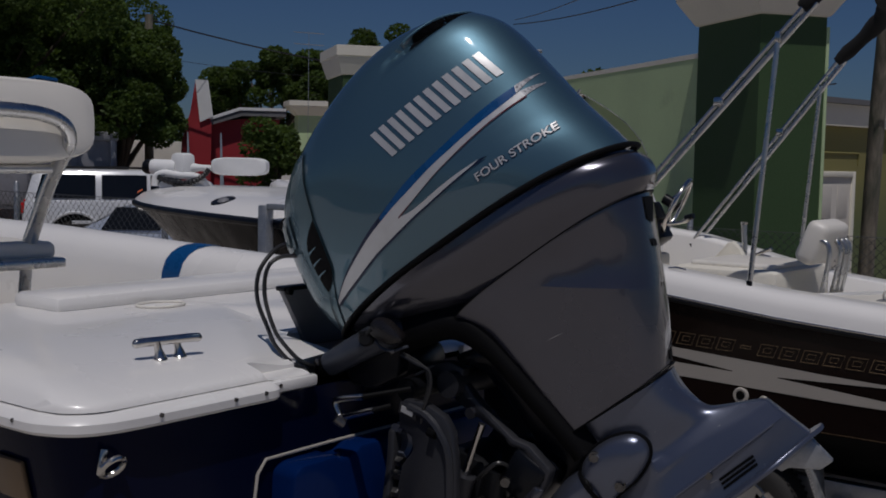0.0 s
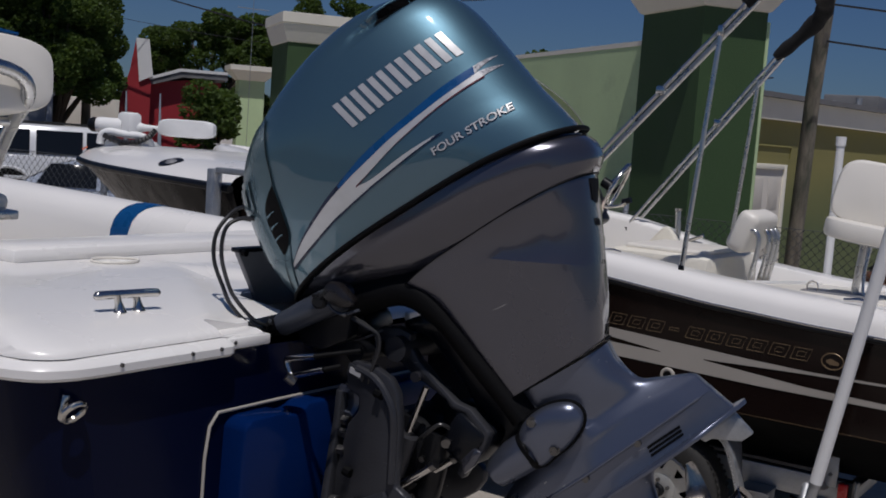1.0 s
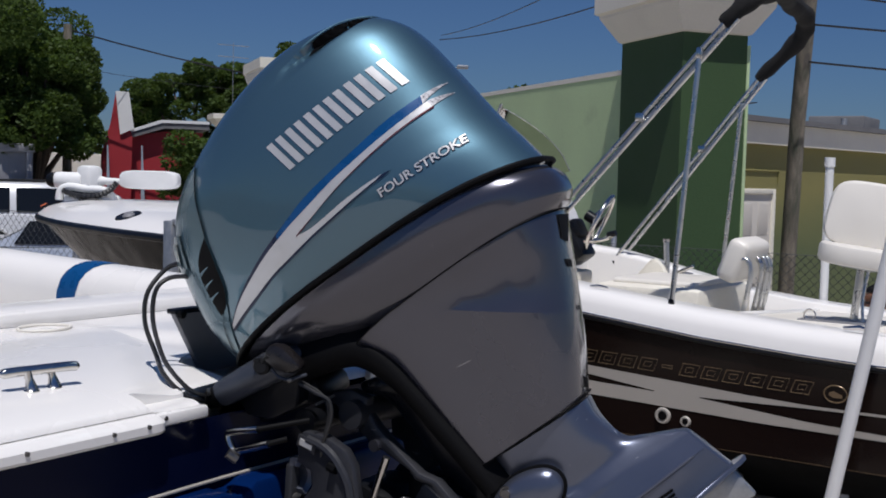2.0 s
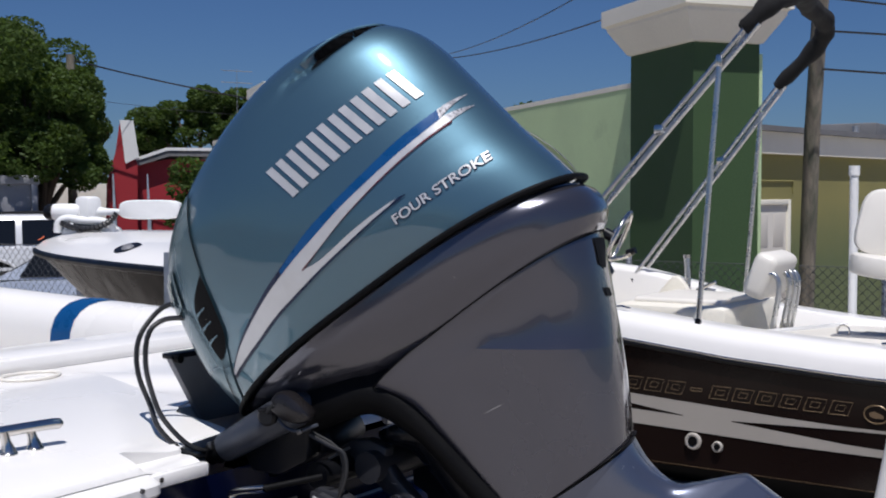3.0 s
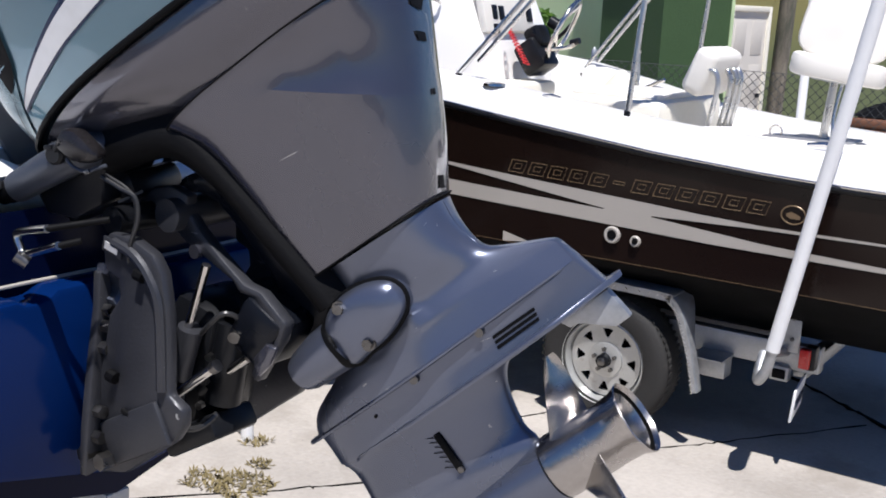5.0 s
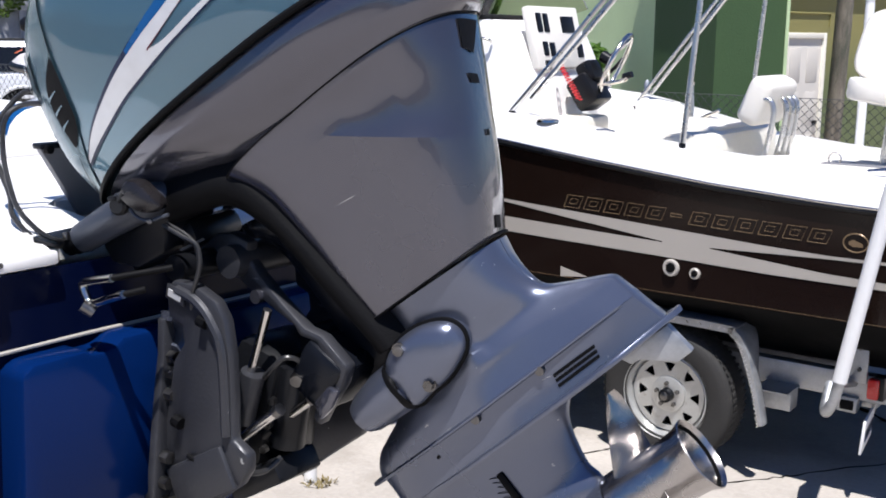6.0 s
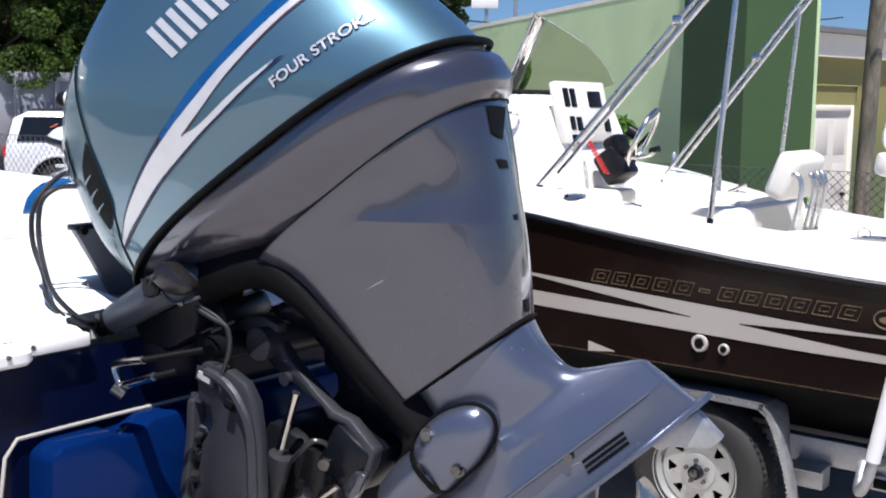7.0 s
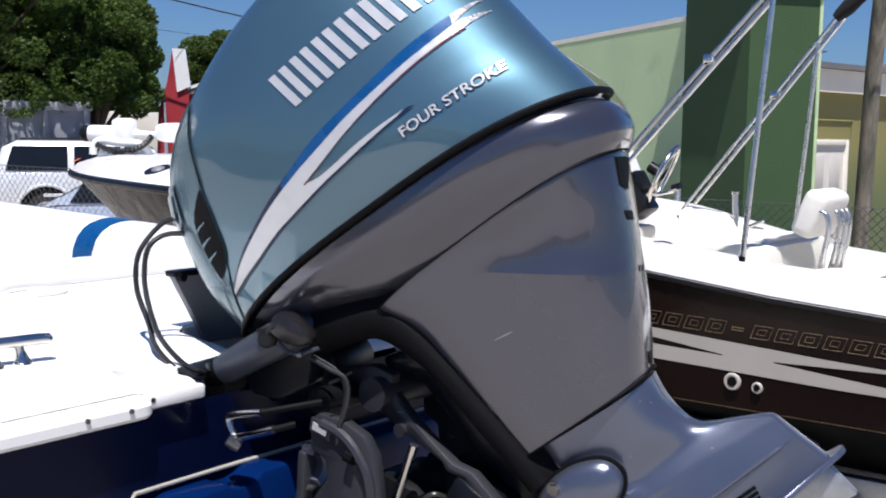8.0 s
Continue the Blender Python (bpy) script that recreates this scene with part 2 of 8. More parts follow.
for leaf_mat, glow in ((M_LEAF, (0.105, 0.165, 0.026, 1)), (M_LEAF2, (0.16, 0.30, 0.05, 1))):
    # light passes through thin leaves
    nt = leaf_mat.node_tree
    out = next(n for n in nt.nodes if n.type == "OUTPUT_MATERIAL")
    base = out.inputs["Surface"].links[0].from_socket
    thin, blend = nt.nodes.new("ShaderNodeBsdfTranslucent"), nt.nodes.new("ShaderNodeMixShader")
    thin.inputs["Color"].default_value = glow
    blend.inputs[0].default_value = 0.4
    nt.links.new(base, blend.inputs[1])
    nt.links.new(thin.outputs[0], blend.inputs[2])
    nt.links.new(blend.outputs[0], out.inputs["Surface"])
M_DRYGRASS = mat("dry_weed", (0.17, 0.135, 0.06), 0.85, 0, 0.4, 8, 60)
M_BARK = mat("bark", (0.09, 0.07, 0.05), 0.9, 0, 0.3, 3, 30, 0.6, 25)
M_SUV = mat("silver_car_paint", (0.70, 0.71, 0.73), 0.25, 0.1, 0.04, 2, 300, coat=0.6, rough_vary=0.04)
M_CAR = mat("pale_blue_car_paint", (0.55, 0.6, 0.68), 0.25, 0.4, 0.04, 2, 300, coat=0.6, rough_vary=0.04)
M_CARGLASS = mat("dark_car_glass", (0.008, 0.009, 0.01), 0.05, 0, 0.1, 2, 50)
# pale blue base colour stands for the sky reflected in the sedan's windscreen
M_SKYGLASS = mat("windscreen_sky_tone", (0.66, 0.72, 0.82), 0.06, 0.0, 0.25, 3, 20, coat=0.5, rough_vary=0.02)
M_SMOKE = glass("smoked_acrylic", (0.46, 0.43, 0.36))
M_WIRE = mat("fence_wire", (0.12, 0.125, 0.125), 0.5, 0.6, 0.2, 20, 100)
M_CABLE = mat("black_cable", (0.02, 0.02, 0.021), 0.38, 0, 0.15, 20, 200)
M_GREYPANEL = mat("grey_trailer_paint", (0.2, 0.2, 0.215), 0.6, 0.2, 0.12, 1.5, 30)
M_TRAILERGREY = mat("weathered_trailer_paint", (0.30, 0.30, 0.325), 0.6, 0.2, 0.15, 1.5, 30, dirt_sheen=(0.2, 0.18, 0.16), dirt_sheen_scale=1.5, dirt_sheen_from=0.6)
M_CANVAS = mat("black_canvas", (0.004, 0.004, 0.0045), 0.95, 0, 0.2, 8, 200, 0.4, 150)
M_ORANGE = mat("orange_sticker", (0.7, 0.14, 0.04), 0.5, 0, 0.1, 20, 100)
M_FLAGRED = mat("red_coil_cord", (0.55, 0.015, 0.02), 0.4, 0, 0.1, 20, 100)
M_BRICKPILE = mat("rusty_brown_paint", (0.16, 0.07, 0.04), 0.7, 0, 0.25, 4, 60)

# ---- building helpers ----
BASE = {}


def thing(name, m=None, label="", category="", group="", kind=""):
    ob = new(name)
    ob.matrix_basis = m or Matrix()
    BASE[ob] = m or Matrix()
    ob.empty_display_size = 0.05
    return tagged(ob, label, category, group, kind)


def part(name, bm, material, parent=None, label="", world=True, flat=False, sharp=38, kind=""):
    """One mesh object out of a bmesh given in world places (or in its thing's own frame)."""
    bmesh.ops.recalc_face_normals(bm, faces=bm.faces)
    if parent and world:
        bm.transform(BASE[parent].inverted())
    me = bpy.data.meshes.new(name)
    bm.to_mesh(me)
    bm.free()
    me.materials.append(material)
    if not flat:
        me.polygons.foreach_set("use_smooth", [True] * len(me.polygons))
        me.set_sharp_from_angle(angle=radians(sharp))
    ob = new(name, me)
    if parent:
        ob.parent = parent
        BASE[ob] = BASE[parent]
    return tagged(ob, label, "", "", kind)


def solo(name, bm, material, label, category="", kind="", sharp=38, flat=False, group=""):
    ob = part(name, bm, material, None, "", False, flat, sharp)
    return tagged(ob, label, category, group, kind)


def box(bm, c, size, m=None, bevel=0.0, seg=2):
    """A box about c; m turns it about its centre."""
    made = bmesh.ops.create_cube(bm, size=1.0)["verts"]
    mm = Matrix.Translation(c) @ (m or Matrix()) @ Matrix.Diagonal((*size, 1))
    bmesh.ops.transform(bm, matrix=mm, verts=made)
    if bevel:
        edges = list({e for v in made for e in v.link_edges})
        bmesh.ops.bevel(bm, geom=edges, offset=bevel, segments=seg, affect="EDGES", profile=0.5)
    return bm


def loft(bm, rings, closed=True, caps=True):
    grid = [[bm.verts.new(p) for p in r] for r in rings]
    n = len(grid[0])
    for a, b in zip(grid, grid[1:]):
        for i in range(n if closed else n - 1):
            j = (i + 1) % n
            bm.faces.new((a[i], a[j], b[j], b[i]))
    if caps and closed:
        bm.faces.new(grid[0][::-1])
        bm.faces.new(grid[-1])
    return grid


def spline(pts, n):
    """A smooth run of points through pts."""
    pts = [Vector(p) for p in pts]
    out = []
    for i in range(len(pts) - 1):
        p0, p1, p2, p3 = pts[max(i - 1, 0)], pts[i], pts[i + 1], pts[min(i + 2, len(pts) - 1)]
        for k in range(n):
            t = k / n
            out.append(0.5 * ((2 * p1) + (p2 - p0) * t + (2 * p0 - 5 * p1 + 4 * p2 - p3) * t * t + (3 * p1 - p0 - 3 * p2 + p3) * t ** 3))
    out.append(pts[-1])
    return out


def tube(bm, pts, r, n=10, caps=True):
    """A round tube along pts; r may be one radius or one for each point."""
    pts = [Vector(p) for p in pts]
    rs = r if isinstance(r, (list, tuple)) else [r] * len(pts)
    rings = []
    side = None
    for i, p in enumerate(pts):
        d = (pts[min(i + 1, len(pts) - 1)] - pts[max(i - 1, 0)]).normalized()
        if side is None:
            side = d.orthogonal().normalized()
        side = (side - d * side.dot(d)).normalized()
        up = d.cross(side)
        rings.append([p + (side * math.cos(2 * math.pi * k / n) + up * math.sin(2 * math.pi * k / n)) * rs[i] for k in range(n)])
    loft(bm, rings, True, caps)
    return bm


def lathe(bm, c, axis, prof, n=32):
    """A turned shape about an axis through c: prof gives (way along the axis, radius)."""
    axis = Vector(axis).normalized()
    u = axis.orthogonal().normalized()
    v = axis.cross(u)
    loft(bm, [[Vector(c) + axis * t + (u * math.cos(2 * math.pi * k / n) + v * math.sin(2 * math.pi * k / n)) * r for k in range(n)] for t, r in prof], True, False)
    return bm


def prism(bm, outline, lo, hi, axis="y", bevel=0.0):
    """An outline in two axes, drawn out along the third from lo to hi."""
    place = {"y": lambda a, b, c: (a, c, b), "x": lambda a, b, c: (c, a, b), "z": lambda a, b, c: (a, b, c)}[axis]
    low = [bm.verts.new(place(a, b, lo)) for a, b in outline]
    high = [bm.verts.new(place(a, b, hi)) for a, b in outline]
    fs = [bm.faces.new(low), bm.faces.new(high[::-1])]
    n = len(outline)
    for i in range(n):
        fs.append(bm.faces.new((low[i], high[i], high[(i + 1) % n], low[(i + 1) % n])))
    if bevel:
        bmesh.ops.recalc_face_normals(bm, faces=fs)
        edges = [e for e in {e for f in fs for e in f.edges} if e.calc_face_angle(0) > 0.5]
        bmesh.ops.bevel(bm, geom=edges, offset=bevel, segments=2, affect="EDGES", profile=0.5, clamp_overlap=True)
    return bm


def B():
    return bmesh.new()


def boxed(c, size, bevel=0.0, m=None, seg=2):
    return box(B(), c, size, m, bevel, seg)


def tubed(pts, r, n=10):
    return tube(B(), pts, r, n)


def rod(a, b, r, n=12):
    return tube(B(), [a, b], r, n)


# ---- the outboard motor (own frame: x aft, y to starboard, z up along its drive shaft) ----
MOTOR = pose(-1.3155, 2.3087, 1.5, 0, 0, 16) @ pose(0, 0, 0, 0, -30, 0)


def station(p0, p1, hw, n=64, p=2.7, sag=0.0, front=0.0):
    """A closed ring from the front point p0 to the rear point p1 (x, z), hw wide to each side."""
    out = []
    for k in range(n):
        th = 2 * math.pi * k / n
        c, s = math.cos(th), math.sin(th)
        e = front if front and c < 0 else p
        u = math.copysign(abs(c) ** (2 / e), c)
        v = math.copysign(abs(s) ** (2 / e), s)
        x = (p0[0] + p1[0]) / 2 + u * (p1[0] - p0[0]) / 2
        z = (p0[1] + p1[1]) / 2 + u * (p1[1] - p0[1]) / 2 + sag * (1 - abs(u) ** 3)
        out.append(Vector((x, v * hw, z)))
    return out


def stations(rows, n=64, steps=5, front=0.0):
    """Rings through the rows (x0, z0, x1, z1, half width, roundness, sag), smoothed between them."""
    a = spline([r[:3] for r in rows], steps)
    b = spline([r[3:6] for r in rows], steps)
    sag = [r[6] if len(r) > 6 else 0.0 for r in rows]
    out = []
    for i, (p, q) in enumerate(zip(a, b)):
        k = i / steps
        j = min(int(k), len(sag) - 2)
        sg = sag[j] + (sag[j + 1] - sag[j]) * (k - j)
        out.append(station((p.x, p.y), (p.z, q.x), max(q.y, 0.004), n, q.z, sg, front))
    return out


motor = thing("outboard_motor", MOTOR, "blue-grey four stroke outboard motor tilted up on the boat's transom", "outboard motor")

COWL_ROWS = [
    (-0.264, 0.430, 0.548, 0.507, 0.203, 2.75, 0.036), (-0.292, 0.520, 0.526, 0.572, 0.212, 2.75, 0.022), (-0.298, 0.605, 0.502, 0.638, 0.214, 2.65, 0.008),
    (-0.290, 0.690, 0.479, 0.722, 0.211, 2.6), (-0.260, 0.768, 0.459, 0.796, 0.205, 2.6), (-0.198, 0.836, 0.442, 0.854, 0.194, 2.5),
    (-0.110, 0.892, 0.420, 0.902, 0.176, 2.45), (-0.006, 0.941, 0.391, 0.936, 0.148, 2.4), (0.088, 0.975, 0.360, 0.958, 0.110, 2.2),
    (0.165, 0.992, 0.316, 0.974, 0.058, 2.0), (0.215, 0.996, 0.268, 0.984, 0.012, 2.0)]


def line_at(tab, x):
    for (x0, z0), (x1, z1) in zip(tab, tab[1:]):
        if x0 <= x <= x1:
            return z0 + (z1 - z0) * (x - x0) / (x1 - x0)
    return None


# the air scoop: a hollow that deepens upwards to the edge of the hood
SCOOP_LOW = [(0.138, 0.873), (0.191, 0.891), (0.247, 0.904), (0.284, 0.914), (0.326, 0.925), (0.378, 0.944)]
SCOOP_UP = [(0.138, 0.875), (0.152, 0.896), (0.174, 0.916), (0.224, 0.938), (0.247, 0.946), (0.287, 0.957), (0.326, 0.962), (0.378, 0.946)]
from mathutils.bvhtree import BVHTree
cowl_bm = B()
loft(cowl_bm, stations(COWL_ROWS, 280, 13))
bmesh.ops.recalc_face_normals(cowl_bm, faces=cowl_bm.faces)
COWL_TREE = BVHTree.FromBMesh(cowl_bm)
cowl_bm.normal_update()
for v in cowl_bm.verts:
    lo, up = line_at(SCOOP_LOW, v.co.x), line_at(SCOOP_UP, v.co.x)
    if lo is not None and v.co.z > lo and abs(v.co.y) > 0.02:
        k = (v.co.z - lo) / max(0.004, up - lo)
        deep = min(1.0, max(0.0, (v.co.x - 0.15) / 0.12)) ** 1.3 * min(1.0, (0.378 - v.co.x) / 0.03)
        v.co -= v.normal * (0.026 * k * deep if k < 1.0 else 0.0)
cowl_bm.normal_update()
SCOOP_TREE = BVHTree.FromBMesh(cowl_bm)
cowl = part("cowl", cowl_bm, M_COWL, motor, "teal blue metallic painted engine cowl", world=False, sharp=50)


def on_side(tree, x, z, lift=0.0015):
    """The place on the motor's port side over (x, z), lifted off it a little."""
    hit, nrm, _, _ = tree.ray_cast(Vector((x, -1, z)), Vector((0, 1, 0)))
    if hit is None:
        return Vector((x, 0, z))
    if nrm.y > 0:
        nrm = -nrm
    return hit + nrm * lift


def ribbon(tree, upper, lower, nu=40, nv=4, lift=0.0018):
    """A strip of film on the side between two lines of (x, z)."""
    def along(line):
        s = spline([(x, z, 0) for x, z in line], 12)
        return [s[round(i * (len(s) - 1) / nu)] for i in range(nu + 1)]
    bm = B()
    ua, la = along(upper), along(lower)
    rows = [[on_side(tree, *(u.lerp(l, j / nv)).xy, lift) for j in range(nv + 1)] for u, l in zip(ua, la)]
    loft(bm, rows, closed=False)
    return bm


def patch(tree, quad, nu=6, nv=6, lift=0.002):
    """A four-cornered piece of film on the side."""
    a, b, c, d = (Vector((*p, 0)) for p in quad)
    bm = B()
    rows = []
    for i in range(nu + 1):
        p, q = a.lerp(b, i / nu), d.lerp(c, i / nu)
        rows.append([on_side(tree, *p.lerp(q, j / nv).xy, lift) for j in range(nv + 1)])
    loft(bm, rows, closed=False)
    return bm


# film on the cowl: a blue, silver and dark red sweep, the maker's mark as plain bars, and the words below
STEM_UP = [(-0.186, 0.502), (-0.140, 0.532), (-0.094, 0.556), (-0.030, 0.586), (0.018, 0.604), (0.062, 0.619)]
STEM_LOW = [(-0.190, 0.494), (-0.140, 0.510), (-0.092, 0.525), (-0.030, 0.546), (0.018, 0.558), (0.062, 0.569)]
SWEEP_UP = [(0.062, 0.619), (0.118, 0.635), (0.180, 0.653), (0.250, 0.669), (0.316, 0.684), (0.376, 0.697), (0.418, 0.708)]
SWEEP_LOW = [(0.062, 0.591), (0.118, 0.612), (0.180, 0.634), (0.250, 0.654), (0.316, 0.671), (0.376, 0.684), (0.424, 0.693)]


def shift_line(line, dz0, dz1):
    n = len(line) - 1
    return [(x, z + dz0 + (dz1 - dz0) * i / n) for i, (x, z) in enumerate(line)]


def film(name, upper, lower, material, label, lift=0.0018):
    return part(name, ribbon(COWL_TREE, upper, lower, lift=lift), material, cowl, label, world=False)


film("navy_edge", shift_line(STEM_UP, 0.002, 0.013), STEM_UP, M_DNAVY, "dark blue edge of the sweep decal")
film("silver_stem", STEM_UP, STEM_LOW, M_SILVER, "silver sweep decal")
film("silver_stripe", SWEEP_UP, SWEEP_LOW, M_SILVER, "silver sweep decal")
film("blue_stripe", [(0.018, 0.613), (0.062, 0.632), (0.118, 0.653), (0.189, 0.671), (0.259, 0.688), (0.327, 0.706), (0.385, 0.718), (0.410, 0.723)],
     [(0.018, 0.604), (0.062, 0.619), (0.118, 0.635), (0.180, 0.653), (0.250, 0.669), (0.316, 0.684), (0.376, 0.697), (0.408, 0.705)], M_DBLUE, "blue sweep decal", 0.0022)
film("upper_tip", [(0.408, 0.723), (0.436, 0.729), (0.460, 0.7315)], [(0.408, 0.706), (0.436, 0.720), (0.460, 0.7305)], M_GLITTER, "glittering grey tip of the sweep decal")
film("lower_tip", [(0.416, 0.708), (0.440, 0.708), (0.464, 0.705)], [(0.422, 0.693), (0.440, 0.698), (0.464, 0.704)], M_GLITTER, "glittering grey tip of the sweep decal")
film("red_stripe", [(0.060, 0.592)] + SWEEP_LOW[1:], shift_line([(0.060, 0.589)] + SWEEP_LOW[1:], 0.0, -0.0035), M_DRED, "dark red line decal", 0.0026)
BRANCH_UP = [(0.062, 0.591), (0.090, 0.5895), (0.119, 0.593), (0.177, 0.604), (0.230, 0.611), (0.280, 0.6145)]
BRANCH_LOW = [(0.062, 0.569), (0.100, 0.578), (0.141, 0.586), (0.190, 0.596), (0.232, 0.604), (0.280, 0.612)]
film("silver_branch", BRANCH_UP, BRANCH_LOW, M_SILVER, "silver sweep decal", 0.0022)
film("dark_stripe", STEM_LOW[:-1] + BRANCH_LOW, shift_line(STEM_LOW[:-1] + BRANCH_LOW, -0.0065, -0.003), M_DNAVY, "dark blue line decal", 0.0026)
film("dark_tip", [(0.268, 0.611), (0.285, 0.614), (0.300, 0.6125)], [(0.268, 0.606), (0.285, 0.609), (0.300, 0.6115)], M_DNAVY, "dark blue end of the line decal", 0.0026)


def mark_at(fx, fz):
    return (0.084 + fx + 0.027 * (1 - fz), 0.716 + 0.068 * fz + 0.155 * fx)


for i in range(6):
    lo = i * 0.0505
    bm = B()
    for off in (lo, lo + 0.0245):
        sub_bm = patch(COWL_TREE, [mark_at(off, 0), mark_at(off + 0.0155, 0), mark_at(off + 0.0155, 1), mark_at(off, 1)], 3, 6)
        me_tmp = bpy.data.meshes.new("tmp")
        sub_bm.to_mesh(me_tmp)
        bm.from_mesh(me_tmp)
        bpy.data.meshes.remove(me_tmp)
        sub_bm.free()
    part("mark_bar", bm, M_SILVER, cowl, "pale silver plain bars of the maker's mark", world=False)


def text_mesh(body, size, bold=0.012):
    cu = bpy.data.curves.new("words", "FONT")
    cu.body, cu.size = body, size
    cu.offset = size * bold
    ob = bpy.data.objects.new("words", cu)
    scene.collection.objects.link(ob)
    dg = bpy.context.evaluated_depsgraph_get()
    me = bpy.data.meshes.new_from_object(ob.evaluated_get(dg))
    bpy.data.objects.remove(ob)
    bm = B()
    bm.from_mesh(me)
    bpy.data.meshes.remove(me)
    bmesh.ops.triangulate(bm, faces=bm.faces)
    return bm


for name, bold, dx, dz, lift, m, label in (("lettering_shadow", 0.05, 0.0012, -0.0008, 0.0018, M_DNAVY, "dark blue outline of the lettering"),
                                           ("lettering", 0.016, 0.0, 0.0, 0.0026, M_SILVER, "silver lettering FOUR STROKE")):
    words = text_mesh("FOUR STROKE", 0.0245, bold)
    wide = max(v.co.x for v in words.verts)
    for v in words.verts:
        fx = v.co.x / wide * 0.199
        v.co = on_side(COWL_TREE, 0.257 + fx + dx - 0.06 * v.co.y, 0.5735 + 0.105 * fx + v.co.y + dz, lift)
    part(name, words, m, cowl, label, world=False, flat=True)

# front corner panel of the cowl, the side grille and the air scoop on top
part("front_panel", ribbon(COWL_TREE, [(-0.104, 0.845), (-0.124, 0.780), (-0.138, 0.705), (-0.146, 0.630), (-0.160, 0.560), (-0.192, 0.500), (-0.215, 0.448)],
                           [(-0.190, 0.838), (-0.258, 0.768), (-0.288, 0.695), (-0.296, 0.615), (-0.290, 0.540), (-0.279, 0.485), (-0.262, 0.440)], 40, 8, 0.003), M_FRONT, motor, "teal front corner panel of the cowl", world=False)
grille = part("side_grille", ribbon(COWL_TREE, [(-0.142, 0.690), (-0.143, 0.655), (-0.146, 0.616), (-0.152, 0.572), (-0.169, 0.546), (-0.192, 0.531)],
                                    [(-0.143, 0.690), (-0.172, 0.669), (-0.190, 0.649), (-0.200, 0.618), (-0.200, 0.576), (-0.196, 0.532)], 36, 8, 0.005), M_RUBBER, motor, "black side air grille", world=False)
for i in range(3):
    z = 0.630 - i * 0.029
    x = -0.194 - 0.002 * i
    bm = ribbon(COWL_TREE, [(x, z + 0.001), (x + 0.014, z + 0.003), (x + 0.030, z + 0.004)], [(x, z - 0.006), (x + 0.014, z - 0.001), (x + 0.030, z + 0.002)], 6, 2, 0.0075)
    part("grille_fin", bm, M_FRONT, grille, world=False)
part("air_scoop", ribbon(SCOOP_TREE, [(0.250, 0.944), (0.262, 0.949), (0.287, 0.9555), (0.326, 0.9600), (0.376, 0.9455)],
                         [(0.241, 0.911), (0.266, 0.917), (0.292, 0.924), (0.330, 0.934), (0.376, 0.9445)], 40, 10, 0.002), M_RUBBER, motor, "black slot of the air scoop", world=False)
part("hood_rim", tubed([on_side(COWL_TREE, p.x, p.y, 0.0) for p in spline([(x, z + 0.001, 0) for x, z in SCOOP_UP[3:]], 6)], [0.0012, 0.002] + [0.003] * 21 + [0.002, 0.0012], 8), M_COWL, motor, "teal rim of the air scoop's hood", world=False)
# thin parting line between front panel and cowl
part("parting_line", ribbon(COWL_TREE, [(-0.101, 0.845), (-0.121, 0.780), (-0.135, 0.706), (-0.140, 0.690)], [(-0.104, 0.845), (-0.124, 0.780), (-0.138, 0.705), (-0.143, 0.689)], 30, 2, 0.004), M_RUBBER, motor, world=False)
part("parting_line", ribbon(COWL_TREE, [(-0.192, 0.531), (-0.212, 0.500), (-0.232, 0.450)], [(-0.194, 0.529), (-0.215, 0.499), (-0.236, 0.450)], 20, 2, 0.0045), M_RUBBER, motor, world=False)
part("front_latch_plate", patch(COWL_TREE, [(-0.276, 0.655), (-0.225, 0.660), (-0.212, 0.735), (-0.258, 0.740)], 6, 6, 0.007), M_FRONT, motor, world=False)
part("front_latch_plate", patch(COWL_TREE, [(-0.262, 0.672), (-0.238, 0.674), (-0.230, 0.722), (-0.250, 0.724)], 4, 4, 0.011), M_FRONT, motor, world=False)

# black seal under the cowl
SEAL = [Vector(p) for p in station((-0.268, 0.424), (0.556, 0.503), 0.207, 72, 2.8, 0.036)]
part("cowl_seal", tubed(SEAL + SEAL[:1], 0.0066, 8), M_RUBBER, motor, "black rubber seal", world=False)

# lower pan, below the seal
pan_bm = B()
loft(pan_bm, stations([(-0.250, 0.418, 0.544, 0.496, 0.198, 2.9, 0.035), (-0.200, 0.400, 0.564, 0.468, 0.199, 2.9, 0.026), (-0.12, 0.378, 0.566, 0.432, 0.188, 2.8, 0.022),
                       (-0.04, 0.355, 0.553, 0.410, 0.176, 2.8, 0.021), (0.035, 0.340, 0.538, 0.398, 0.168, 2.8, 0.018)], 260, 16))
pan_keep = pan_bm.copy()
part("lower_pan", pan_bm, M_GREY, motor, "grey lower pan", world=False)

# apron with a sunk triangular facet on each side
def facet_low(x):
    return 0.344 + (x - 0.209) * (0.202 - 0.344) / 0.253


def facet_top(x):
    return 0.346 + (x - 0.06) * 0.12


def in_facet(x, z):
    """How deep the side is sunk at (x, z)."""
    d, deep = z - facet_low(x), facet_top(x) - facet_low(x)
    if d <= 0 or deep <= 0 or d >= deep:
        return 0.0
    return 0.32 * d * (1 - d / deep) * max(0.0, min(1.0, (0.50 - x) / 0.10))


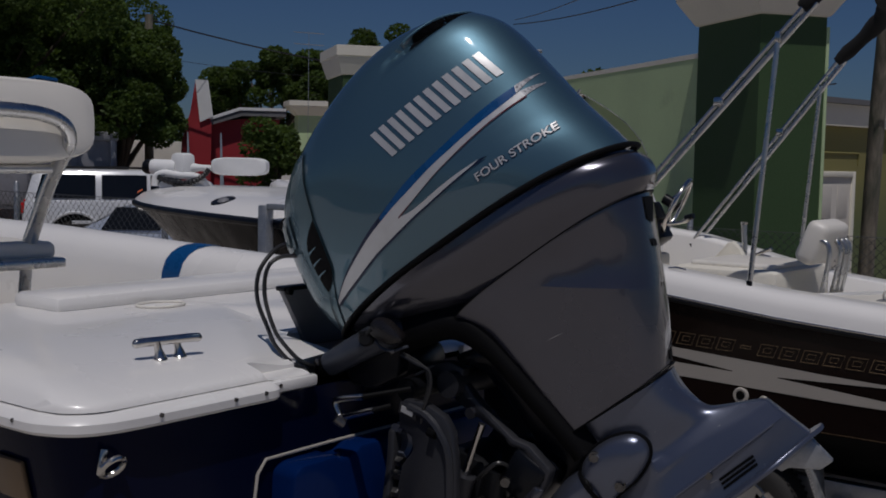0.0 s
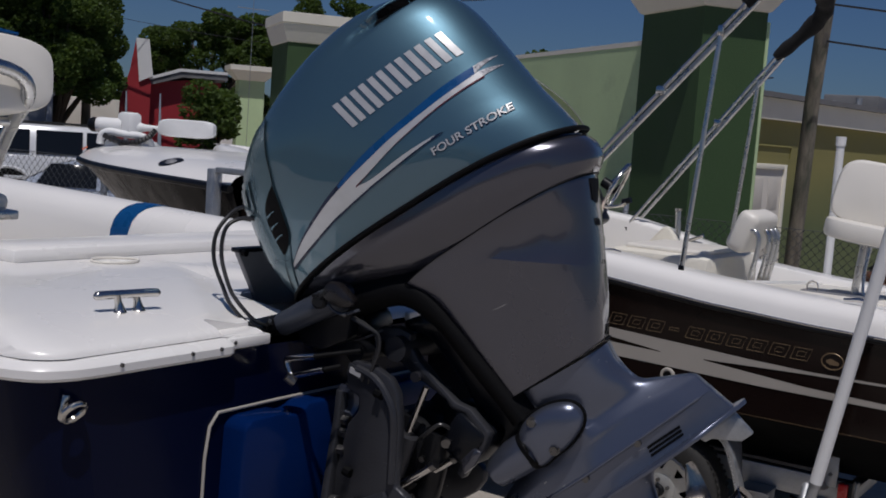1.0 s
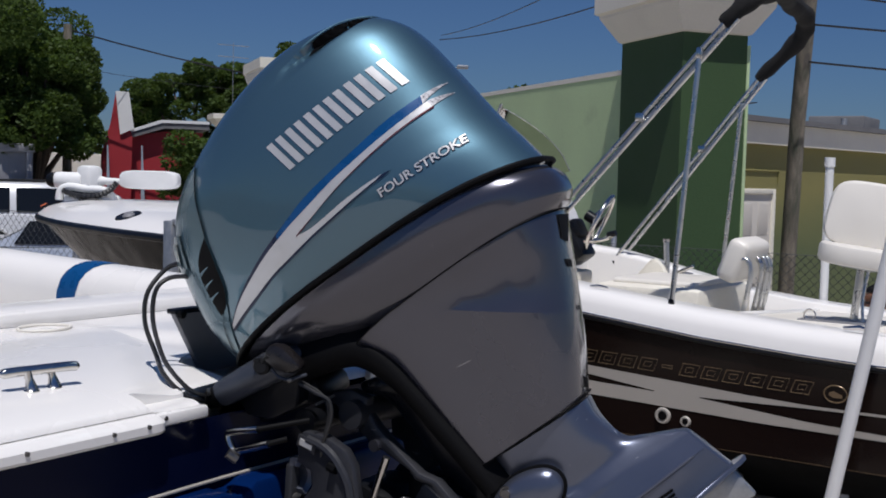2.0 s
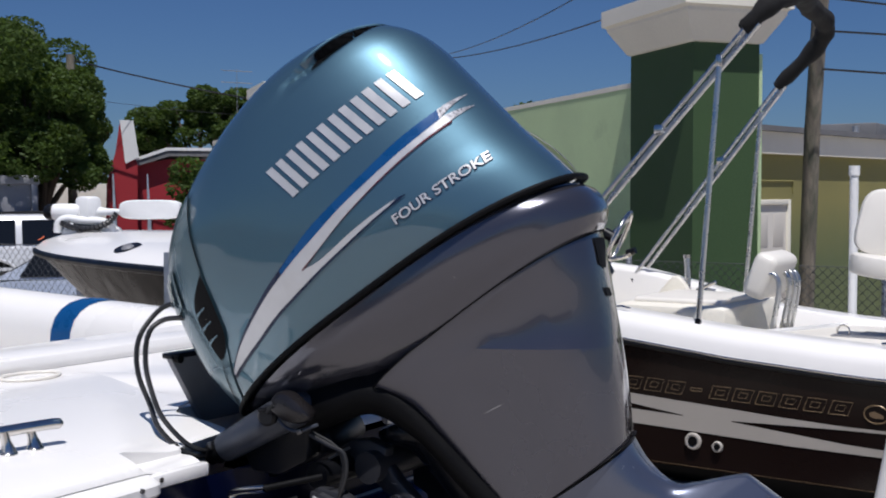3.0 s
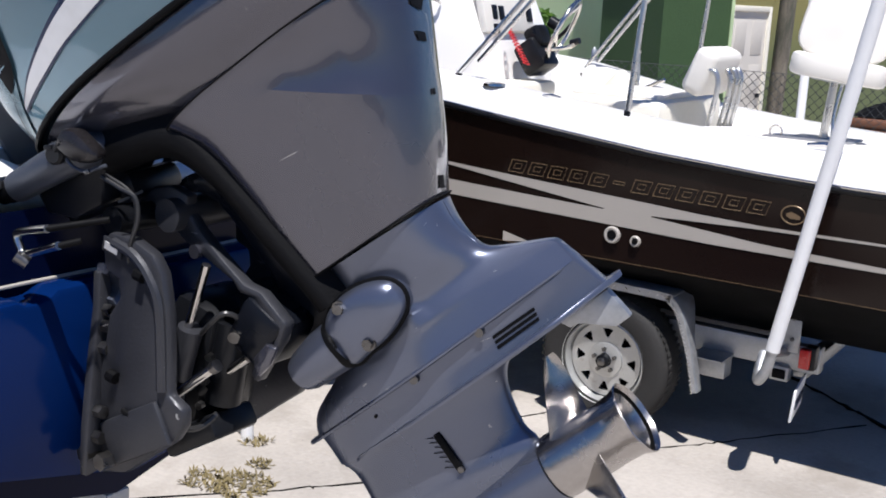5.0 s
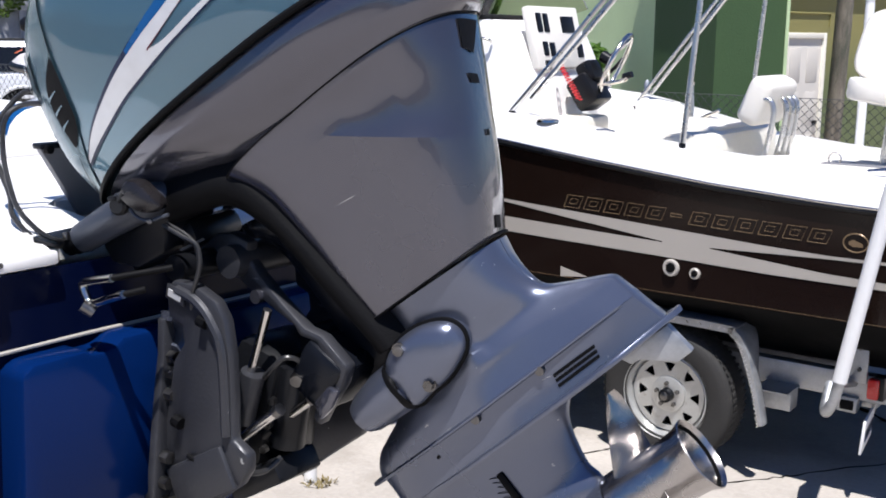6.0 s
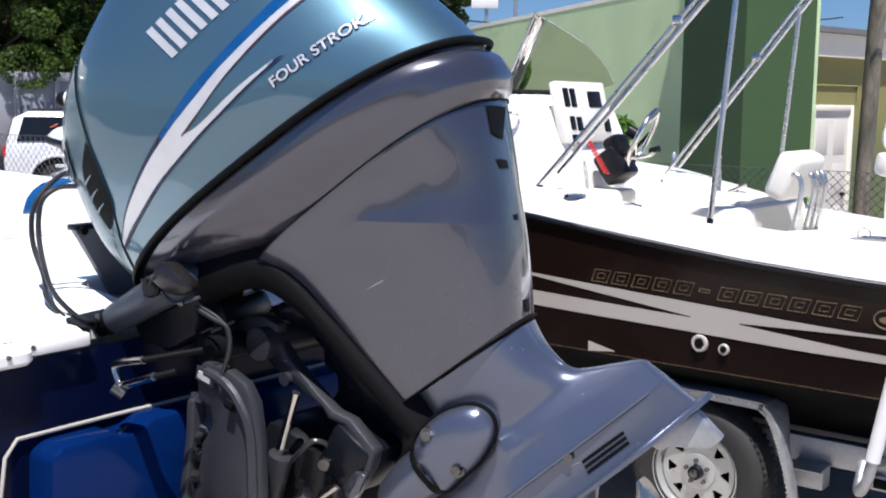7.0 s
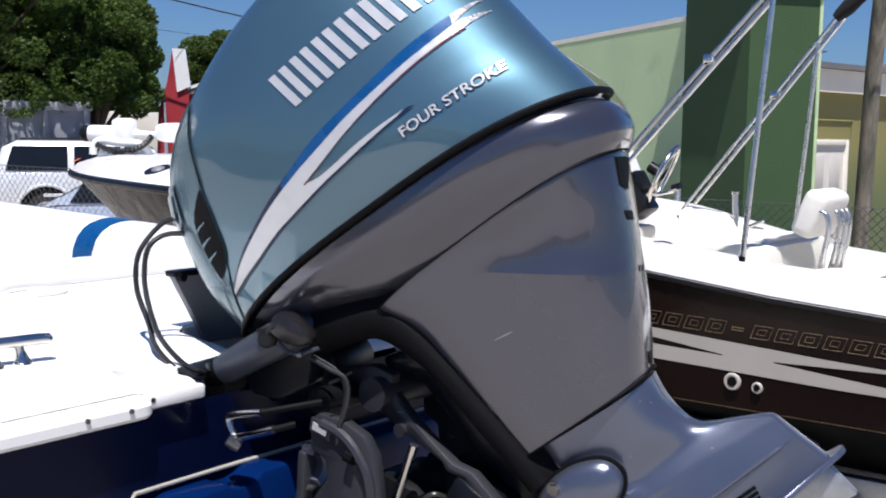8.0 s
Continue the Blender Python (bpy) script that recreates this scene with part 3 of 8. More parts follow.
apron_rings = stations([(0.036, 0.338, 0.533, 0.394, 0.167, 2.9, 0.018), (0.082, 0.285, 0.507, 0.318, 0.160, 2.9, 0.012), (0.104, 0.212, 0.470, 0.215, 0.148, 2.9), (0.127, 0.108, 0.432, 0.115, 0.134, 2.9),
                        (0.150, 0.002, 0.396, 0.036, 0.121, 2.9)], 200, 14, 9.0)
apron_bm = B()
loft(apron_bm, apron_rings)
a, b = Vector((0.2, 0, facet_low(0.2))), Vector((0.45, 0, facet_low(0.45)))
d = (b - a).normalized()
bmesh.ops.bisect_plane(apron_bm, geom=apron_bm.verts[:] + apron_bm.edges[:] + apron_bm.faces[:], plane_co=a, plane_no=Vector((-d.z, 0, d.x)), dist=1e-5)
for v in apron_bm.verts:
    v.co.y -= math.copysign(in_facet(v.co.x, v.co.z), v.co.y)
bmesh.ops.recalc_face_normals(apron_bm, faces=apron_bm.faces)
APRON_TREE = BVHTree.FromBMesh(apron_bm)
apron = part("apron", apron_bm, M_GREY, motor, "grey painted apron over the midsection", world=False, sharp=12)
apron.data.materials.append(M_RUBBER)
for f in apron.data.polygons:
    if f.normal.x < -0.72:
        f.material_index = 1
LINE1 = station((0.033, 0.3385), (0.537, 0.3965), 0.1685, 96, 2.9, 0.018, 9.0)
part("pan_joint", tubed(LINE1 + LINE1[:1], 0.0015, 6), M_RUBBER, motor, world=False)
LINE2 = station((0.147, 0.0), (0.399, 0.034), 0.1215, 96, 2.9, 0.0, 9.0)
part("apron_joint", tubed(LINE2 + LINE2[:1], 0.0018, 6), M_RUBBER, motor, world=False)
# dark rubber lip that arches over the bracket
ARCH = [(-0.165, 0.386), (-0.094, 0.372), (-0.018, 0.362), (0.030, 0.346), (0.066, 0.314), (0.088, 0.262), (0.103, 0.205), (0.121, 0.125), (0.142, 0.035), (0.154, -0.020), (0.160, -0.055)]
for side in (-1, 1):
    run = spline([(x, z, 0) for x, z in ARCH], 6)
    rows = []
    for i, p in enumerate(run):
        d = (run[min(i + 1, len(run) - 1)] - run[max(i - 1, 0)]).normalized()
        n = Vector((d.y, -d.x)) if d.y - d.x < 0 else Vector((-d.y, d.x))
        hw = 0.155 - 0.10 * max(0.0, 0.3 - p.y)
        wide = 0.034 + 0.016 * max(0.0, min(1.0, (p.y - 0.22) / 0.10))
        rows.append([Vector((p.x + n.x * a * wide, side * (hw + b), p.y + n.y * a * wide)) for a, b in ((-1.0, -0.03), (-0.4, -0.010), (-0.15, -0.003), (0.0, 0.001), (0.25, 0.002), (0.5, 0.0), (0.75, -0.007), (0.93, -0.018), (1.0, -0.034), (0.9, -0.05))])
    bm = B()
    loft(bm, rows, closed=False)
    part("arch_lip", bm, M_RUBBER, motor, "black rubber lip of the arch", world=False, sharp=80)


def rear_patch(tree, quad, nu=5, nv=5, lift=0.0025):
    """A four-cornered piece of film on the rear face, its corners given as (y, z)."""
    a, b, c, d = (Vector((*p, 0)) for p in quad)
    rows = []
    for i in range(nu + 1):
        p, q = a.lerp(b, i / nu), d.lerp(c, i / nu)
        row = []
        for j in range(nv + 1):
            y, z = p.lerp(q, j / nv).xy
            hit, nrm, _, _ = tree.ray_cast(Vector((1, y, z)), Vector((-1, 0, 0)))
            row.append(hit + (nrm if nrm.x > 0 else -nrm) * lift)
        rows.append(row)
    bm = B()
    loft(bm, rows, closed=False)
    return bm


# bolts, small holes and vents along the rear edge of the apron
for quad in ([(-0.058, 0.388), (0.03, 0.384), (-0.016, 0.330), (-0.056, 0.342)], [(-0.052, 0.301), (-0.012, 0.296), (-0.008, 0.281), (-0.044, 0.285)],
             [(-0.010, 0.206), (0.004, 0.206), (0.004, 0.196), (-0.010, 0.196)], [(-0.012, 0.066), (0.012, 0.065), (0.012, 0.044), (-0.012, 0.046)]):
    part("apron_vent", rear_patch(APRON_TREE, quad), M_RUBBER, apron, "dark drain slot", world=False)
PAN_TREE = BVHTree.FromBMesh(pan_keep)
part("rear_latch", rear_patch(PAN_TREE, [(-0.085, 0.440), (0.05, 0.440), (0.05, 0.405), (-0.085, 0.405)], 6, 6, 0.008), M_GREYLOW, motor, "grey rear cowl latch", world=False)


# exhaust housing with its swept tail: rounded in front, wedged to a flat narrow back
def wedge_ring(row, n=40):
    x0, z0, x1, z1, hw, p, wt, m, ut = row
    side = []
    for i in range(n + 1):
        u = 0.5 - 0.5 * math.cos(math.pi * i / n)
        oval = hw * max(0.0, 1 - abs(2 * u - 1) ** p) ** (1 / p)
        wedge = oval if u < 0.5 else hw + (wt - hw) * max(0.0, (u - ut) / (1 - ut)) ** 1.15
        side.append((u, max(0.003, oval + (wedge - oval) * m)))
    u, w = side[-1]
    side[-1] = (0.996, w)
    side.append((1.0, max(0.002, w - 0.005 * m)))
    at = lambda u, w: Vector((x0 + (x1 - x0) * u, w, z0 + (z1 - z0) * u))
    return [at(u, -w) for u, w in side] + [at(u, w) for u, w in reversed(side)]


def wedge_loft(rows, steps):
    cols = [spline([(r[k], r[k + 1], r[k + 2]) for r in rows], steps) for k in (0, 3, 6)]
    return [wedge_ring((*a, *b, *c)) for a, b, c in zip(*cols)]


mid_bm = B()
loft(mid_bm, wedge_loft([(0.152, -0.002, 0.395, 0.026, 0.110, 2.8, 0.020, 0.0, 0.5), (0.148, -0.040, 0.397, -0.014, 0.101, 2.7, 0.016, 0.0, 0.5), (0.135, -0.085, 0.411, -0.056, 0.092, 2.4, 0.014, 0.15, 0.5),
                         (0.118, -0.118, 0.429, -0.081, 0.089, 2.2, 0.012, 0.5, 0.46), (0.097, -0.148, 0.460, -0.093, 0.088, 2.1, 0.012, 0.85, 0.42), (0.072, -0.172, 0.500, -0.104, 0.089, 2.1, 0.013, 1.0, 0.42),
                         (0.044, -0.194, 0.534, -0.1135, 0.090, 2.1, 0.015, 1.0, 0.42), (0.012, -0.214, 0.549, -0.121, 0.091, 2.1, 0.018, 1.0, 0.42), (-0.016, -0.234, 0.557, -0.136, 0.093, 2.1, 0.021, 1.0, 0.44),
                         (-0.032, -0.258, 0.563, -0.150, 0.095, 2.1, 0.024, 1.0, 0.46), (-0.037, -0.280, 0.569, -0.162, 0.097, 2.1, 0.026, 1.0, 0.48)], 4))
bmesh.ops.recalc_face_normals(mid_bm, faces=mid_bm.faces)
part("exhaust_housing", mid_bm, M_GREYLOW, motor, "grey exhaust housing with a swept tail", world=False)
# splash rail and cavitation plate
def plate_outline():
    half = [(-0.020, 0.0), (0.005, 0.022), (0.070, 0.060), (0.20, 0.098), (0.38, 0.110), (0.49, 0.098), (0.555, 0.064), (0.596, 0.034), (0.618, 0.020), (0.627, 0.0)]
    line = [(p.x, p.y) for p in spline([(x, y, 0) for x, y in half], 5)]
    return line + [(x, -y) for x, y in line[-2:0:-1]]


plate_bm = B()
PO = plate_outline()
loft(plate_bm, [[Vector((x, y * k, -0.216 - 0.206 * (0.63 - x) + dz)) for x, y in PO] for k, dz in ((0.975, -0.005), (1.0, -0.002), (1.0, 0.002), (0.975, 0.005))])
part("cavitation_plate", plate_bm, M_GREYLOW, motor, "grey cavitation plate with a scuffed rim", world=False)
skirt_bm = B()
loft(skirt_bm, wedge_loft([(-0.034, -0.278, 0.568, -0.161, 0.084, 2.1, 0.0255, 1.0, 0.48), (-0.028, -0.305, 0.584, -0.195, 0.077, 2.1, 0.024, 1.0, 0.48), (-0.022, -0.345, 0.600, -0.228, 0.080, 2.1, 0.024, 1.0, 0.48)], 4))
bmesh.ops.recalc_face_normals(skirt_bm, faces=skirt_bm.faces)
SKIRT_TREE = BVHTree.FromBMesh(skirt_bm)
part("gearcase_top", skirt_bm, M_GREYLOW, motor, "grey band between the splash rail and the plate", world=False)
RAIL = wedge_ring((-0.056, -0.2835, 0.569, -0.1625, 0.0985, 2.0, 0.022, 1.0, 0.48))
part("splash_rail", tubed(RAIL[46:80] + RAIL[:37], [0.0012, 0.0025] + [0.0042] * 67 + [0.0025, 0.0012], 8), M_GREYLOW, motor, "raised splash rail", world=False)
for x, z in ((0.232, -0.236), (0.374, -0.207)):
    p = on_side(SKIRT_TREE, x, z, 0.0)
    part("bolt", rod(p + Vector((0, 0.004, 0)), p + Vector((0, -0.012, 0)), 0.0085, 8), M_BOLT, motor, world=False)
for i in range(3):
    z0, z1 = -0.226 - i * 0.0098, -0.210 - i * 0.0092
    part("water_slot", ribbon(SKIRT_TREE, [(0.388, z0 + 0.003), (0.43, (z0 + z1) / 2 + 0.003), (0.474, z1 + 0.003)], [(0.388, z0 - 0.003), (0.43, (z0 + z1) / 2 - 0.003), (0.474, z1 - 0.003)], 12, 2, 0.002),
         M_RUBBER, motor, "black water inlet slot", world=False)
part("drain_hole", rod(on_side(SKIRT_TREE, 0.122, -0.274, 0.002), on_side(SKIRT_TREE, 0.122, -0.274, -0.006), 0.0035, 8), M_RUBBER, motor, world=False)
# teardrop cover of the lower mount
TEAR = [(0.130, -0.098), (0.150, -0.068), (0.189, -0.049), (0.233, -0.044), (0.274, -0.053), (0.295, -0.072), (0.298, -0.097), (0.281, -0.122), (0.238, -0.147), (0.197, -0.158), (0.166, -0.168), (0.148, -0.160), (0.134, -0.130)]
tp = [Vector((p.x, 0, p.y)) for p in spline([(x, z, 0) for x, z in TEAR + TEAR[:1]], 4)][:-1]
tc = Vector((0.205, 0, -0.100))
def tear_ring(k, y):
    return [Vector((tc.x + (p.x - tc.x) * k, y, tc.z + (p.z - tc.z) * k)) for p in tp]
mount_bm = B()
loft(mount_bm, [tear_ring(1.0, -0.070), tear_ring(1.0, -0.118), tear_ring(0.94, -0.130), tear_ring(0.75, -0.139), tear_ring(0.4, -0.144), tear_ring(0.05, -0.145)])
mount = part("mount_cover", mount_bm, M_GREYLOW, motor, "grey teardrop mount cover with two bolts", world=False)
part("cover_gasket", tubed(tear_ring(1.015, -0.112) + tear_ring(1.015, -0.112)[:1], 0.005, 6), M_RUBBER, mount, world=False)
for x, z in ((0.186, -0.066), (0.207, -0.141)):
    part("bolt_head", rod((x, -0.122, z), (x, -0.146, z), 0.0098, 6), M_BOLT, mount, "steel hexagon bolt", world=False)
    part("washer", rod((x, -0.120, z), (x, -0.139, z), 0.0138, 16), M_BOLT, mount, world=False)
arm_bm = B()
axis_pts = [(0.150, -0.096, -0.122), (0.100, -0.095, -0.132), (0.052, -0.093, -0.145), (0.036, -0.092, -0.149), (0.030, -0.092, -0.151)]
tube(arm_bm, axis_pts, [0.048, 0.046, 0.039, 0.032, 0.020], 24)
part("mount_housing", arm_bm, M_GREYLOW, motor, "grey lower mount housing", world=False)
tube_gap = tubed([(0.150, -0.096, -0.124), (0.149, -0.096, -0.124), (0.139, -0.096, -0.127), (0.138, -0.096, -0.127)], [0.046, 0.0505, 0.0500, 0.045], 24)
part("mount_gap", tube_gap, M_RUBBER, motor, world=False)

# leg, bullet and propeller
leg_bm = B()
loft(leg_bm, stations([(-0.022, -0.342, 0.392, -0.264, 0.066, 2.0), (-0.006, -0.368, 0.362, -0.300, 0.052, 2.0), (0.0, -0.400, 0.350, -0.340, 0.047, 2.0), (0.002, -0.450, 0.348, -0.400, 0.046, 2.0),
                       (0.006, -0.500, 0.358, -0.450, 0.050, 2.0), (0.040, -0.62, 0.300, -0.58, 0.018, 2.0), (0.075, -0.72, 0.235, -0.69, 0.010, 2.0)], 64, 5))
bmesh.ops.recalc_face_normals(leg_bm, faces=leg_bm.faces)
part("gearcase_leg", leg_bm, M_GREYLOW, motor, "grey gearcase leg and skeg", world=False)
AX0, AX1 = Vector((-0.135, 0, -0.596)), Vector((0.366, 0, -0.495))
ax = (AX1 - AX0).normalized()
bullet_pts = [AX0 + (AX1 - AX0) * k for k in (0, 0.03, 0.1, 0.22, 0.4, 0.6, 0.8, 1.0)]
part("gearcase_bullet", tubed(bullet_pts, [0.004, 0.02, 0.038, 0.052, 0.06, 0.062, 0.062, 0.060], 32), M_GREYLOW, motor, "grey torpedo of the gearcase", world=False)
part("water_inlet", boxed((0.212, -0.048, -0.389), (0.015, 0.008, 0.084), 0.003, pose(0, 0, 0, 0, -10, 0)), M_RUBBER, motor, "black water inlet grille", world=False)
for i in range(7):
    part("inlet_scratch", rod((0.200 + 0.002 * i, -0.0505, -0.354 - i * 0.0105), (0.178 + 0.004 * (i % 3) + 0.002 * i, -0.0475, -0.349 - i * 0.0105), 0.0008, 6), M_RUBBER, motor, world=False)
part("inlet_bolt", rod((0.220, -0.046, -0.424), (0.220, -0.055, -0.424), 0.006, 8), M_BOLT, motor, world=False)
# trim tab anode under the plate's tail
tab_bm = B()
prism(tab_bm, [(0.490, -0.250), (0.594, -0.232), (0.612, -0.291), (0.580, -0.298), (0.522, -0.268), (0.506, -0.270)], -0.012, 0.012, "y", 0.003)
part("trim_tab_anode", tab_bm, M_GALV, motor, "pale grey trim tab anode", world=False)

prop = part("propeller_hub", B(), M_PROP, motor, "polished steel propeller", world=False)
hub_bm = B()
H0 = AX1 + ax * 0.004
outer = [(0.0, 0.001), (0.0, 0.060), (0.08, 0.0605), (0.4, 0.0595), (0.7, 0.058), (0.88, 0.060), (1.0, 0.068), (1.01, 0.0665), (0.9, 0.055), (0.3, 0.050), (0.3, 0.001)]
lathe(hub_bm, H0, ax, [(k * 0.174, r) for k, r in outer], 48)
bmesh.ops.recalc_face_normals(hub_bm, faces=hub_bm.faces)
hub_bm.to_mesh(prop.data)
hub_bm.free()
prop.data.polygons.foreach_set("use_smooth", [True] * len(prop.data.polygons))
prop.data.set_sharp_from_angle(angle=radians(40))
e1 = Vector((0, -1, 0))
e2 = ax.cross(e1).normalized()
for b in range(3):
    base = radians(274 + 120 * b)
    radial = e1 * math.cos(base) + e2 * math.sin(base)
    across = ax.cross(radial)
    rows = []
    for i in range(15):
        k = i / 14
        chord = (0.090 - 0.042 * k - 0.018 * k ** 4) * (1.0 if k < 0.9 else 1.0 - 3.0 * (k - 0.9))
        pitch = radians(52 - 20 * k)
        along = ax * math.sin(pitch) - across * math.cos(pitch)
        face = along.cross(radial).normalized()
        c = H0 + ax * (0.066 + 0.044 * k) + radial * (0.054 + 0.122 * k)
        top, bot = [], []
        for j in range(11):
            u = j / 10 - 0.5
            thick = 0.0055 * (1 - 0.72 * k) * (1 - (2 * u) ** 2) + 0.0009
            cup = 0.010 * (2 * u) ** 2 * k
            p = c + along * (u * chord) + face * cup
            top.append(p + face * thick)
            bot.append(p - face * thick)
        rows.append(top + bot[::-1])
    bm = B()
    loft(bm, rows)
    part("blade", bm, M_PROP, prop, "polished propeller blade", world=False, sharp=60)
part("exhaust_bore", lathe(B(), H0, ax, [(0.168, 0.0585), (0.12, 0.0535), (0.055, 0.0515), (0.055, 0.018)], 32), M_BOTTOM, prop, "sooty black exhaust bore", world=False)
part("prop_nut", rod(H0 + ax * 0.05, H0 + ax * 0.14, 0.018, 6), M_BOLT, prop, world=False)
for k in range(3):
    a = radians(30 + 120 * k)
    d = e1 * math.cos(a) + e2 * math.sin(a)
    part("hub_web", tubed([H0 + ax * 0.11 + d * 0.016, H0 + ax * 0.11 + d * 0.054], 0.007, 8), M_PROP, prop, world=False)

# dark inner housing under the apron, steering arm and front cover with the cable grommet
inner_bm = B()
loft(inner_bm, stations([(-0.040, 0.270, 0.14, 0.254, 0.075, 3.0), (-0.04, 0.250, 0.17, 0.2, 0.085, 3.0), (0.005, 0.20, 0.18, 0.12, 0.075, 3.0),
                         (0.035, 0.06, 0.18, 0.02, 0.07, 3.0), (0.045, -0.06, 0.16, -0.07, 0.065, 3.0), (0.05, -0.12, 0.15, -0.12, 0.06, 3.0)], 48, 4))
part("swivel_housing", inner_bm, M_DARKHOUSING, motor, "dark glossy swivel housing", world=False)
cover_bm = B()
tube(cover_bm, [(-0.284, -0.170, 0.382), (-0.281, -0.170, 0.382), (-0.274, -0.170, 0.382), (-0.20, -0.170, 0.383), (-0.15, -0.166, 0.382), (-0.11, -0.150, 0.378), (-0.085, -0.110, 0.374)], [0.022, 0.027, 0.029, 0.032, 0.034, 0.032, 0.024], 28)
part("front_cover", cover_bm, M_COVER, motor, "grey front cover over the cable grommet", world=False)
part("grommet", tubed([(-0.319, -0.170, 0.384), (-0.316, -0.170, 0.384), (-0.300, -0.170, 0.383), (-0.298, -0.170, 0.383), (-0.283, -0.170, 0.382)], [0.015, 0.019, 0.020, 0.023, 0.024], 20), M_RUBBER, motor, "black cable grommet", world=False)
part("grommet_clip", boxed((-0.290, -0.195, 0.398), (0.010, 0.008, 0.016), 0.002, pose(0, 0, 0, 0, 20, 0)), M_BOLT, motor, world=False)
# a faint reflection on the pan, laid on as a dark grey patch
part("reflection_patch", patch(PAN_TREE, [(-0.130, 0.413), (-0.035, 0.442), (0.007, 0.409), (-0.060, 0.400)], 6, 6, 0.004), M_COVER, motor, "dark grey patch painted for a faint reflection on the pan", world=False)
LATCH = [(-0.130, 0.400), (-0.120, 0.414), (-0.101, 0.421), (-0.082, 0.411), (-0.070, 0.385), (-0.061, 0.360), (-0.066, 0.346), (-0.084, 0.347), (-0.106, 0.359), (-0.122, 0.380)]
lp_ring = [Vector((p.x, 0, p.y)) for p in spline([(x, z, 0) for x, z in LATCH + LATCH[:1]], 5)][:-1]
lp_mid = Vector((-0.093, 0, 0.382))
latch_bm = B()
loft(latch_bm, [[lp_mid + (p - lp_mid) * k + Vector((0, y, 0)) for p in lp_ring] for k, y in ((0.92, -0.185), (1.0, -0.204), (0.97, -0.213), (0.88, -0.219), (0.55, -0.223), (0.1, -0.224))])
latch_ob = part("cowl_latch", latch_bm, M_LATCH, motor, "glossy black cowl latch lever", world=False)
part("latch_boss", tubed([(-0.146, -0.18, 0.392), (-0.146, -0.208, 0.392), (-0.146, -0.213, 0.392)], [0.0185, 0.0185, 0.014], 20), M_PLASTIC, latch_ob, world=False)
part("boss_collar", tubed([(-0.149, -0.17, 0.392), (-0.149, -0.198, 0.392)], [0.025, 0.0225], 20), M_COVER, latch_ob, "grey collar", world=False)
part("latch_clip", boxed((-0.146, -0.211, 0.407), (0.016, 0.010, 0.008), 0.002, pose(0, 0, 0, 0, 25, 0)), M_PLASTIC, latch_ob, world=False)
part("latch_pin", rod((-0.140, -0.206, 0.396), (-0.112, -0.218, 0.404), 0.007, 10), M_PLASTIC, latch_ob, world=False)
part("latch_wire", tubed(spline([(-0.128, -0.205, 0.376), (-0.124, -0.205, 0.360), (-0.112, -0.205, 0.345), (-0.096, -0.205, 0.337), (-0.080, -0.203, 0.335), (-0.064, -0.200, 0.332)], 5), 0.0035, 8), M_COVER, latch_ob, "thin steel catch wire", world=False)
part("wire_end", boxed((-0.100, -0.207, 0.337), (0.012, 0.009, 0.009), 0.002), M_BOLT, latch_ob, world=False)
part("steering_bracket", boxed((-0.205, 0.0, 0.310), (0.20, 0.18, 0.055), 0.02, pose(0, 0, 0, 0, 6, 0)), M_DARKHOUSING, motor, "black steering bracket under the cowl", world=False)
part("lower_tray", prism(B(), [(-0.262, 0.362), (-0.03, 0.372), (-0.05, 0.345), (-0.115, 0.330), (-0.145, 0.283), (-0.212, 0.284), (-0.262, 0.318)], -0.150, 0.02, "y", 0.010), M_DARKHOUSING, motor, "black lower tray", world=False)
# cables that loop from the front panel down to the grommet
for c, pts in enumerate((
        [(-0.235, -0.1, 0.672), (-0.277, -0.103, 0.692), (-0.312, -0.116, 0.69), (-0.353, -0.147, 0.658), (-0.383, -0.157, 0.601), (-0.383, -0.171, 0.527), (-0.356, -0.22, 0.477), (-0.334, -0.228, 0.426), (-0.32, -0.212, 0.397), (-0.314, -0.172, 0.385)],
        [(-0.235, -0.13, 0.64), (-0.286, -0.139, 0.665), (-0.319, -0.162, 0.653), (-0.353, -0.17, 0.598), (-0.35, -0.202, 0.518), (-0.331, -0.226, 0.47), (-0.319, -0.218, 0.424), (-0.309, -0.204, 0.403), (-0.312, -0.176, 0.392)])):
    part("control_cable", tubed(spline(pts, 8), 0.0052, 8), M_CABLE, motor, "black control cable", world=False)
for c, y in ((0, -0.165), (1, -0.178)):
    pts = [(-0.100, y, 0.325), (-0.075, y, 0.290), (-0.068 + c * 0.012, y, 0.262), (-0.085 + c * 0.012, y, 0.225), (-0.130 + c * 0.01, y, 0.182), (-0.150, y + 0.02, 0.140)]
    part("trim_hose", tubed(spline(pts, 6), 0.0042, 8), M_CABLE, motor, "black trim hose", world=False)
part("cable_tie", rod((-0.083, -0.19, 0.268), (-0.048, -0.16, 0.268), 0.003, 6), M_PLASTIC, motor, world=False)

